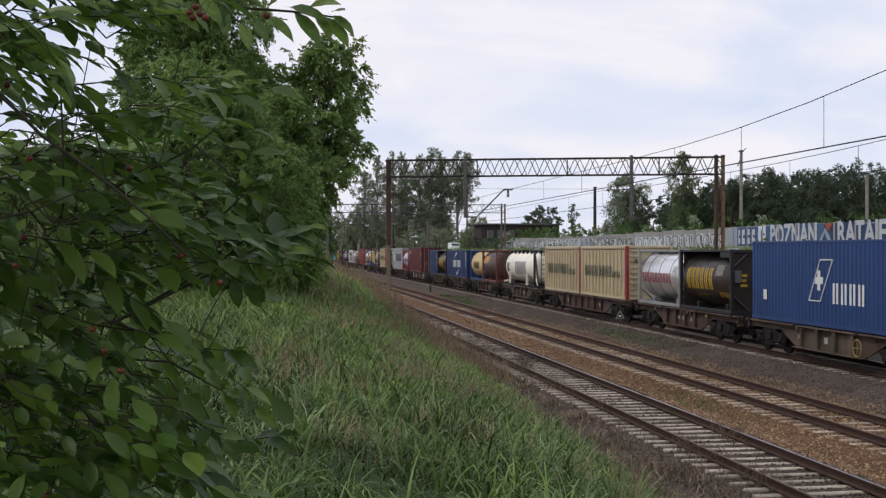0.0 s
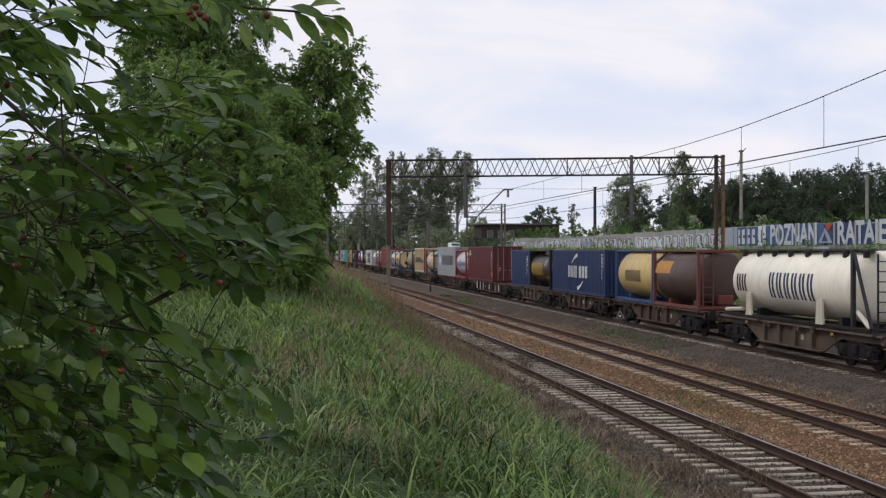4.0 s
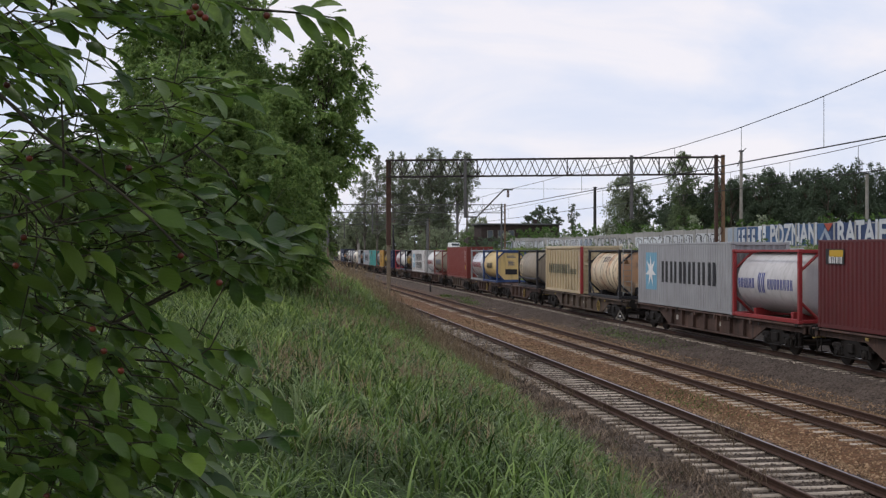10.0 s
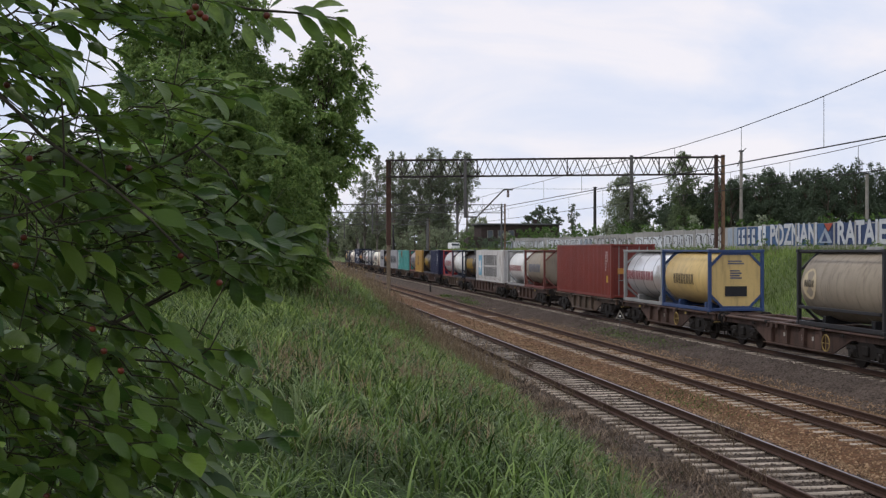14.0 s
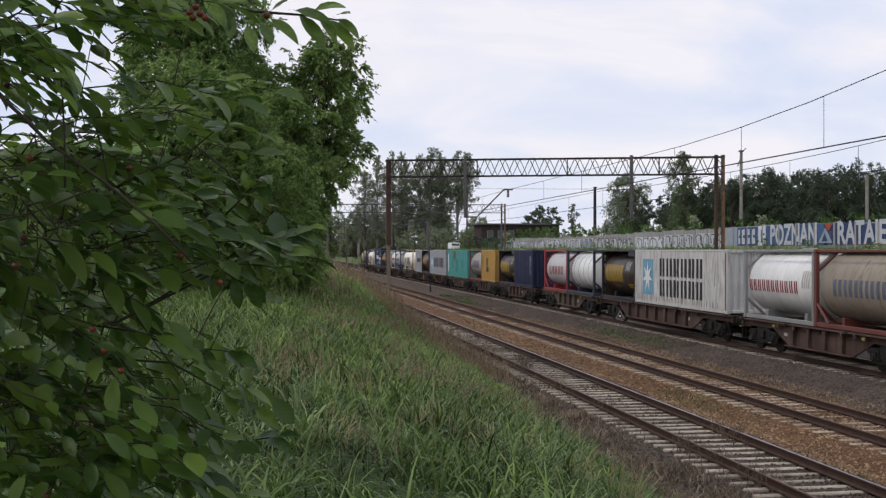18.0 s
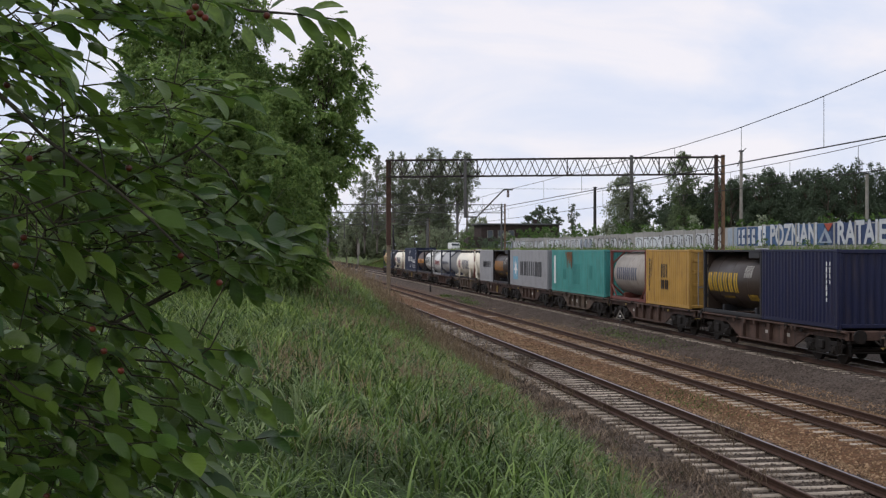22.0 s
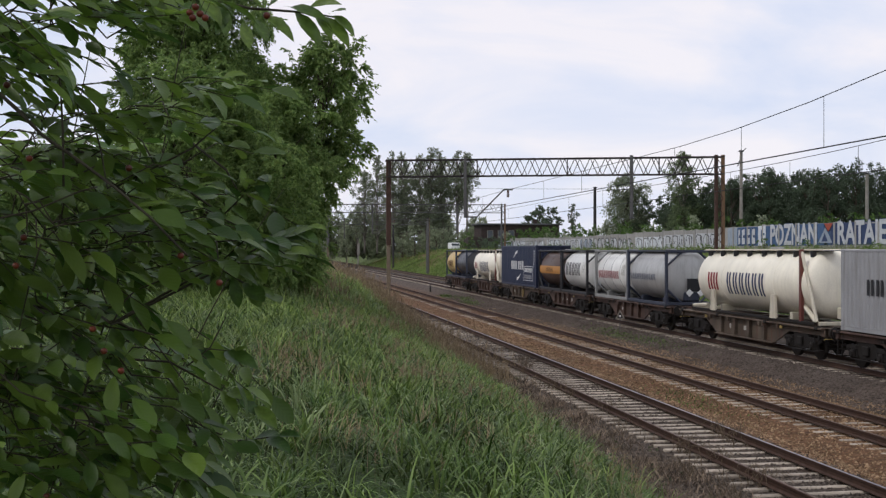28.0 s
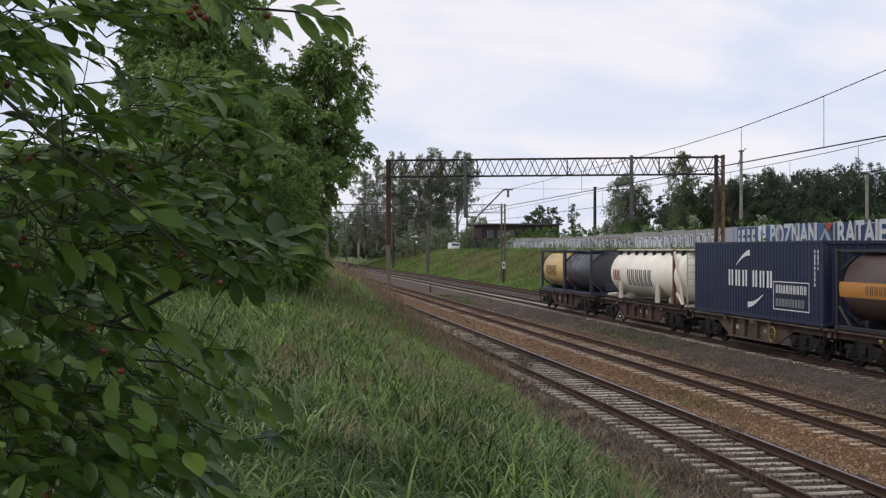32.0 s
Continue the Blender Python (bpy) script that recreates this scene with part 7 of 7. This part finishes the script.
def build_bush():
    rng = random.Random(77)
    meshes = []
    for k, (vs, fs) in enumerate(LEAF_KINDS):
        me = give_places(Geo().add(vs, fs).mesh("leaf", LEAF_NEAR, True), 1)
        meshes.append(me)
    # main stems, from the ground up and over to the side
    stems = []
    for a0, d0, a1, b1, d1, r in ((-0.42, 2.3, -0.40, 0.16, 2.0, 0.014), (-0.36, 2.6, -0.28, 0.20, 2.5, 0.013), (-0.33, 2.9, -0.13, 0.05, 2.9, 0.012), (-0.30, 2.4, -0.16, -0.08, 2.4, 0.010),
                                  (-0.38, 2.1, -0.22, 0.10, 2.1, 0.011), (-0.34, 3.3, -0.24, 0.12, 3.3, 0.014), (-0.40, 1.8, -0.27, -0.06, 1.8, 0.009), (-0.28, 2.7, -0.20, 0.235, 2.45, 0.009), (-0.30, 2.0, -0.20, -0.16, 2.0, 0.008)):
        d0, d1 = d0 * 1.2 + 0.2, d1 * 1.2 + 0.2
        p0 = bpt(a0, -0.62, d0)
        p0.z = -0.1
        p3 = bpt(a1, b1, d1)
        p1 = p0.lerp(p3, 0.35) + Vector((-0.06, 0, 0.22))
        p2 = p0.lerp(p3, 0.7) + Vector((-0.04, 0.02, 0.16))
        pts = []
        for i in range(15):
            t = i / 14
            pts.append(p0 * (1 - t) ** 3 + p1 * 3 * t * (1 - t) ** 2 + p2 * 3 * t * t * (1 - t) + p3 * t ** 3)
        stems.append(pts)
        part("stem", Geo().path(pts, [min(0.0042, r * 0.42) * (1 - 0.75 * i / 14) for i in range(15)], 7), TWIG, BUSH, smooth=True)
    # leafy sprays: slopes of the zone's middle and half widths, distances, count, bearing to the side and upwards, leaf size
    zones = [
        (-0.310, 0.150, 0.055, 0.060, (2.0, 2.6), 26, (0.8, -0.35), 0.060), (-0.335, 0.150, 0.025, 0.045, (1.8, 2.1), 5, (0.8, -0.3), 0.070),
        (-0.220, 0.195, 0.050, 0.020, (2.1, 2.7), 13, (1.0, -0.15), 0.070), (-0.215, 0.100, 0.080, 0.045, (2.2, 3.0), 19, (1.0, 0.15), 0.070),
        (-0.300, 0.035, 0.070, 0.050, (2.0, 3.2), 32, (1.0, -0.10), 0.070), (-0.230, 0.030, 0.055, 0.040, (2.2, 3.2), 16, (1.0, 0.05), 0.072),
        (-0.150, -0.002, 0.045, 0.025, (2.2, 2.9), 14, (1.0, -0.05), 0.070), (-0.300, -0.060, 0.065, 0.055, (2.2, 3.1), 42, (1.0, -0.25), 0.072),
        (-0.205, -0.030, 0.045, 0.030, (2.2, 3.0), 5, (1.0, -0.35), 0.070), (-0.215, -0.085, 0.040, 0.030, (2.2, 2.9), 4, (0.9, -0.55), 0.072),
        (-0.310, -0.150, 0.055, 0.060, (2.2, 3.0), 46, (0.9, -0.20), 0.074), (-0.235, -0.160, 0.045, 0.040, (2.1, 2.9), 22, (0.9, -0.45), 0.070), (-0.215, -0.178, 0.055, 0.026, (2.2, 2.9), 12, (1.0, -0.25), 0.066), (-0.185, -0.180, 0.055, 0.022, (2.2, 2.8), 8, (1.0, -0.3), 0.066),
        (-0.165, -0.130, 0.035, 0.022, (2.3, 2.9), 5, (1.0, -0.60), 0.070), (-0.295, 0.000, 0.060, 0.120, (3.0, 3.7), 22, (0.9, -0.2), 0.070), (-0.300, -0.140, 0.060, 0.060, (3.0, 3.6), 18, (0.9, -0.2), 0.075),
        # unseen sprays to the left and overhead, added to shade the visible leaves
        (-0.445, 0.110, 0.055, 0.140, (1.7, 3.0), 40, (0.9, -0.2), 0.085), (-0.310, 0.300, 0.110, 0.055, (1.8, 2.8), 40, (0.9, -0.2), 0.085), (-0.430, -0.090, 0.050, 0.070, (1.6, 2.6), 22, (0.9, -0.2), 0.085)]
    branches = []
    joints = [q for s in stems for q in s[3:]]
    for a, b, ha, hb, (d0, d1), n, (bx, bz), size in zones:
        for _ in range(n):
            d = rng.uniform(d0, d1)
            tip = bpt(a + ha * rng.uniform(-1, 1), b + hb * rng.uniform(-1, 1), d)
            ln = rng.uniform(0.16, 0.34)
            fwd = Vector((bx, rng.uniform(-0.75, 0.55), bz + rng.uniform(-0.3, 0.3))).normalized()
            root = tip - fwd * ln
            near = min(joints, key=lambda q: (q - root).length + 0.6 * max(0.0, (q - root).dot(fwd)))
            mid = root.lerp(tip, 0.5) + Vector((0, 0, rng.uniform(0.01, 0.05)))
            pts = [near, near.lerp(root, 0.55) + Vector((0, 0, rng.uniform(0.0, 0.03))), root, mid, tip]
            br = Geo().path(pts, [0.0018, 0.0018, 0.0017, 0.0014, 0.0008], 5)
            m = max(6, int(ln / 0.027))
            mine = []
            for i in range(m):
                t = (i + 0.8) / m
                p = root.lerp(mid, t * 2) if t < 0.5 else mid.lerp(tip, t * 2 - 1)
                side = fwd.cross(Vector((0, 0, 1))).normalized() * (1 if i % 2 else -1)
                last = i == m - 1
                dr = fwd * (1.0 if last else rng.uniform(0.25, 0.9)) + side * (0.1 if last else rng.uniform(0.35, 1.0)) + Vector((rng.uniform(-0.15, 0.25), rng.uniform(-0.2, 0.2), rng.uniform(-0.42, 0.16)))
                up = Vector((rng.gauss(0, 0.22), rng.gauss(-0.24, 0.36), 1.0))
                mine.append((leaf_pose(p, dr, up, size * rng.uniform(0.6, 1.25)), rng.randrange(4)))
            branches.append((br, root, mine, d))
            joints += [root, near.lerp(root, 0.55)]
    branches.sort(key=lambda q: q[3])
    singles = 0
    for br, root, mine, d in branches:
        ob = part("branch", br, TWIG, BUSH, smooth=True)
        if singles + len(mine) <= 280:
            for m, k in mine:
                lf = part("leaf", meshes[k], None, ob)
                lf.matrix_basis = m
            singles += len(mine)
        else:
            V, F = [], []
            for m, k in mine:
                o = len(V)
                V += [m @ Vector(v) for v in LEAF_KINDS[k][0]]
                F += [tuple(i + o for i in f) for f in LEAF_KINDS[k][1]]
            tagged(part("foliage", give_places(Geo().add(V, F).mesh("foliage", LEAF_NEAR, True), len(mine)), None, ob), "", "", "", "stuff")
        SWAYING.append((ob, root.copy(), d))
    # the spray that hangs into the sky at the top
    d = 2.4
    S = lambda x, y, dd=d: bpt((x - 784) / 2172, (443 - y) / 2172, dd)
    twig = [S(300, -60), S(372, 0), S(440, 14), S(520, 20), S(575, 27), S(612, 34)]
    ob = part("branch", Geo().path(twig, [0.004, 0.0035, 0.003, 0.0024, 0.0018, 0.0012], 5), TWIG, BUSH, smooth=True)
    for x0, y0, x1, y1, k in ((428, 38, 442, 88, 2), (452, 34, 474, 74, 2), (468, 28, 522, 60, 1), (520, 20, 572, 78, 0), (556, 26, 590, 62, 1), (572, 28, 622, 79, 0), (586, 27, 629, 52, 1), (512, 12, 578, 18, 3), (545, 14, 598, -6, 1), (588, 20, 612, 14, 2),
                            (392, 6, 400, 66, 2), (405, 6, 380, 60, 0), (470, 14, 500, -10, 2), (372, 0, 430, -14, 1), (350, -10, 395, 40, 0)):
        p, q = S(x0, y0), S(x1, y1, d - 0.05)
        v = q - p
        lf = part("leaf", meshes[k], None, ob)
        lf.matrix_basis = leaf_pose(p, v, (0.3, -0.9, 0.5), v.length * 0.92) @ Matrix.Diagonal((0.70, 1, 1, 1))
    SWAYING.append((ob, twig[0].copy(), d))
    # long bare stretches of stem that show between the leaves
    for tw, dd, r in ((((-40, 130), (30, 195), (75, 240), (140, 285), (200, 330), (262, 382), (330, 452)), 2.0, 0.0034), (((-30, 392), (60, 372), (140, 338), (172, 330)), 2.1, 0.0020),
                      (((112, 330), (111, 240), (107, 160), (100, 95)), 2.1, 0.0022), (((205, 330), (285, 290), (340, 262), (382, 226)), 2.4, 0.0024), (((240, 320), (246, 285), (250, 262)), 2.4, 0.0018),
                      (((120, -20), (150, 10), (185, 26)), 2.2, 0.0018), (((20, 290), (50, 250), (85, 190)), 2.3, 0.0018), (((330, 648), (372, 614), (400, 560)), 2.4, 0.0017), (((240, 560), (300, 640), (330, 680)), 2.4, 0.0017)):
        ob = part("branch", Geo().path([S(*q, dd) for q in tw], [r * (1 - 0.5 * i / len(tw)) for i in range(len(tw))], 6), TWIG, BUSH, "bare stretch of stem", smooth=True)
        SWAYING.append((ob, S(*tw[0], dd), dd))
    # sprays at the right edge
    for tw, ls in ((((100, 260), (195, 322), (300, 400), (335, 452), (375, 463), (450, 460), (500, 428)), ((500, 428, 560, 412), (480, 440, 540, 385), (495, 430, 585, 436), (450, 460, 478, 505), (470, 452, 515, 470), (430, 462, 415, 420), (300, 400, 268, 440), (335, 452, 300, 480), (375, 463, 395, 500), (240, 355, 225, 410), (195, 322, 175, 372))),
                   (((400, 300), (425, 345), (452, 318)), ((425, 345, 455, 330), (440, 330, 478, 312), (435, 335, 430, 308), (452, 318, 476, 306), (420, 350, 408, 322))),
                   (((60, 540), (170, 575), (270, 590), (372, 618)), ((270, 590, 345, 610), (240, 585, 300, 560), (320, 602, 385, 622), (200, 580, 215, 632), (170, 575, 200, 540))),
                   (((400, 470), (470, 430), (545, 400)), ((470, 430, 530, 395), (500, 420, 575, 392), (520, 410, 592, 425), (500, 425, 560, 455), (460, 440, 520, 480), (440, 450, 480, 505), (545, 400, 590, 400), (430, 455, 455, 520), (480, 440, 585, 478))),
                   (((380, 470), (430, 500), (470, 520)), ((430, 500, 495, 555), (450, 510, 500, 520), (410, 490, 430, 560), (470, 520, 520, 545), (440, 505, 470, 560), (395, 480, 360, 540))),
                   (((395, 380), (430, 345), (462, 312)), ((420, 355, 395, 325), (430, 345, 470, 335), (445, 330, 432, 300), (462, 312, 480, 305), (455, 320, 478, 345), (410, 365, 445, 385))),
                   (((300, 640), (390, 690), (450, 720)), ((390, 690, 440, 760), (420, 705, 480, 735), (370, 680, 360, 730), (450, 720, 505, 760), (400, 695, 455, 690))),
                   (((330, 750), (430, 780), (500, 770)), ((430, 780, 480, 800), (470, 775, 545, 790), (450, 778, 500, 740), (400, 770, 420, 830), (490, 772, 540, 760))),
                   (((180, 560), (300, 610), (420, 622)), ((300, 610, 350, 585), (350, 615, 400, 655), (400, 620, 480, 645), (420, 622, 455, 600)))):
        dd = 2.5
        pts = [S(*q, dd) for q in tw]
        near = min((q for s in stems for q in s[4:]), key=lambda q: (q - pts[0]).length)
        ob = part("branch", Geo().path([near] + pts, [0.003 - 0.0018 * i / len(pts) for i in range(len(pts) + 1)], 5), TWIG, BUSH, smooth=True)
        for x0, y0, x1, y1 in ls:
            p, q = S(x0, y0, dd), S(x1, y1, dd - rng.uniform(0.0, 0.12))
            v = q - p
            lf = part("leaf", meshes[rng.randrange(4)], None, ob)
            lf.matrix_basis = leaf_pose(p, v, (rng.uniform(-0.3, 0.5), -0.7, 1.0), min(0.075, max(0.042, v.length * 0.72)))
        SWAYING.append((ob, pts[0].copy(), dd))
    # cherries on their stalks
    ball = Geo().lathe([(-0.0095, 0.001), (-0.007, 0.0065), (-0.002, 0.0095), (0.003, 0.0095), (0.0075, 0.0062), (0.0085, 0.001)], False, (0, 0, 0), 12).mesh("cherry", CHERRY, True)
    for x, y in ((336, 22), (346, 12), (341, 31), (354, 24), (363, 31), (472, 27), (28, 470), (164, 582), (214, 656), (228, 297), (184, 621), (52, 280), (12, 150), (68, 116), (82, 878), (388, 500), (332, 820), (320, 452), (42, 420)):
        c = S(x, y, 2.05 if y < 60 else 2.2)
        ch = part("cherry", ball, None, BUSH, "ripe red cherry", at=c)
        ch.scale = (0.66, 0.66, 0.66)
        part("stalk", Geo().tube((0, 0, 0.008), (0.012, 0.01, 0.045), 0.0008, n=4), TWIG, ch)


build_bush()


# ---- sleepers, piece by piece along the stretch that is seen best ----
def build_sleepers():
    for name, cx, z, top, sm, label in TRACKS:
        t = bpy.data.objects[name]
        me = Geo().box(0, 0, 0, 2.5, 0.155, 0.2, 0.02).mesh("sleeper", sm)
        rr = random.Random(name)
        n = {"railway_track_1": 110, "railway_track_2": 170, "railway_track_3": 140, "railway_track_4": 60}[name]
        y0 = {"railway_track_1": 9.0, "railway_track_2": 14.0, "railway_track_3": 26.0, "railway_track_4": 60.0}[name]
        sunk = 0.030 if cx < 15 else 0.0
        for i in range(n):
            p = part("sleeper", me, None, t, at=(cx + rr.uniform(-0.04, 0.04), y0 + 0.6 * i + rr.uniform(-0.03, 0.03), z - (0.299 if cx == 13.7 else 0.292) + rr.uniform(-0.012, 0.010) - (sunk * max(0.0, i / n - 0.3) * rr.uniform(0.6, 1.4)))) 
            p.rotation_euler = (rr.uniform(-0.03, 0.03), rr.uniform(-0.007, 0.007), rr.uniform(-0.035, 0.035))
        g = Geo()
        if cx < 15:
            continue
        for i in range(260):
            g.box(cx, y0 + 0.6 * (n + i), z - 0.288, 2.5, 0.16, 0.2)
        tagged(part("far_sleepers", g, sm, t), "", "", "", "stuff")


build_sleepers()


def stones(name, n, xs, y0, y1, size, m, label, seed):
    rng = np.random.default_rng(seed)
    x = rng.uniform(xs[0], xs[1], n)
    y = y0 + (y1 - y0) * rng.random(n) ** 1.7
    z = np.interp(x, [p[0] for p in PROFILE], [p[1] for p in PROFILE])
    c = np.stack([x, y, z], 1)
    s = size * rng.uniform(0.5, 1.3, n)[:, None]
    base = np.array([(1, 0, 0), (0, 1, 0), (-1, 0, 0), (0, -1, 0), (0, 0, 0.9), (0.1, 0.1, -0.7)])
    v = (c[:, None, :] + (base[None] + rng.uniform(-0.35, 0.35, (n, 6, 3))) * s[:, None, :]).reshape(-1, 3)
    i = np.arange(n) * 6
    f = np.concatenate([np.stack([i + a, i + b, i + k], 1) for a, b, k in ((0, 1, 4), (1, 2, 4), (2, 3, 4), (3, 0, 4), (1, 0, 5), (2, 1, 5), (3, 2, 5), (0, 3, 5))])
    tagged(part(name, fast_mesh(name, v, f, m), None), label, "ballast", "", "stuff")


stones("orange_ballast", 42000, (10.2, 16.6), 10, 75, 0.034, STONE, "rusty orange ballast stones between the tracks", 71)
stones("grey_ballast", 24000, (15.9, 18.5), 24, 110, 0.036, STONE_GREY, "grey ballast shoulder of the train's track", 72)
stones("dirty_ballast", 30000, (7.6, 10.9), 8, 62, 0.030, STONE_DARK, "dirty ballast between pale sleepers", 73)


stones("cess_stones", 11000, (5.9, 8.1), 8, 46, 0.036, STONE_DARK, "loose dirty stones at the foot of the bank", 74)


# ---- what moves: the train rolls towards the viewer and its wheels turn ----
def rolled(t):
    """Metres that the train has rolled after t seconds."""
    q = t / 32.0
    return 357.70 * q + 101.46 * q ** 2 - 199.06 * q ** 3 + 147.29 * q ** 4 - 42.05 * q ** 5


def motions():
    times = [2.0 * i for i in range(17)]
    for group, z in ((WAGONS, 0.25), (LOADS, 1.405)):
        for ob, u in group:
            walk(ob, [(t, pose(19.38, u - rolled(t), z)) for t in times])
    # a gust moves the bush's branches a little and lets them swing back
    gust = [(0, 0.0), (2, -0.15), (3.5, 0.0), (6, -0.1), (7.5, 0.05), (9, 0.15), (11, 0.2), (13, 0.3), (14.3, 0.5), (16, 1.0), (17.2, 1.05), (18.2, 0.85), (19, 1.0), (20, 1.0), (21, 0.7), (22.2, 0.4), (23.4, 0.3), (25, 0.08), (28, 0.1), (30, -0.05), (32, 0.0)]
    rr = random.Random(4)
    for k, (ob, root, d) in enumerate(SWAYING):
        top = max(0.15, min(1.0, (root.z - 1.0) * 1.1))
        w = top * (0.012 if root.z > 1.75 else rr.uniform(0.002, 0.007))
        walk(ob, [(t, pose(w * a * rr.uniform(0.85, 1.1), 0, -w * a * rr.uniform(0.6, 1.1) - 0.0012 * rr.uniform(-1, 1) * top)) for t, a in gust])
    # one turning wheelset, whose keys all the others share
    first = SPIN[0]
    n = 600
    walk(first, [(32.0 * i / n, pose(0, 0, 0, math.degrees(rolled(32.0 * i / n) / 0.46))) for i in range(n + 1)])
    for ws in SPIN[1:]:
        ws.rotation_mode = "QUATERNION"
        ws.animation_data_create()
        ws.animation_data.action = first.animation_data.action
        ws.animation_data.action_slot = first.animation_data.action_slot


motions()
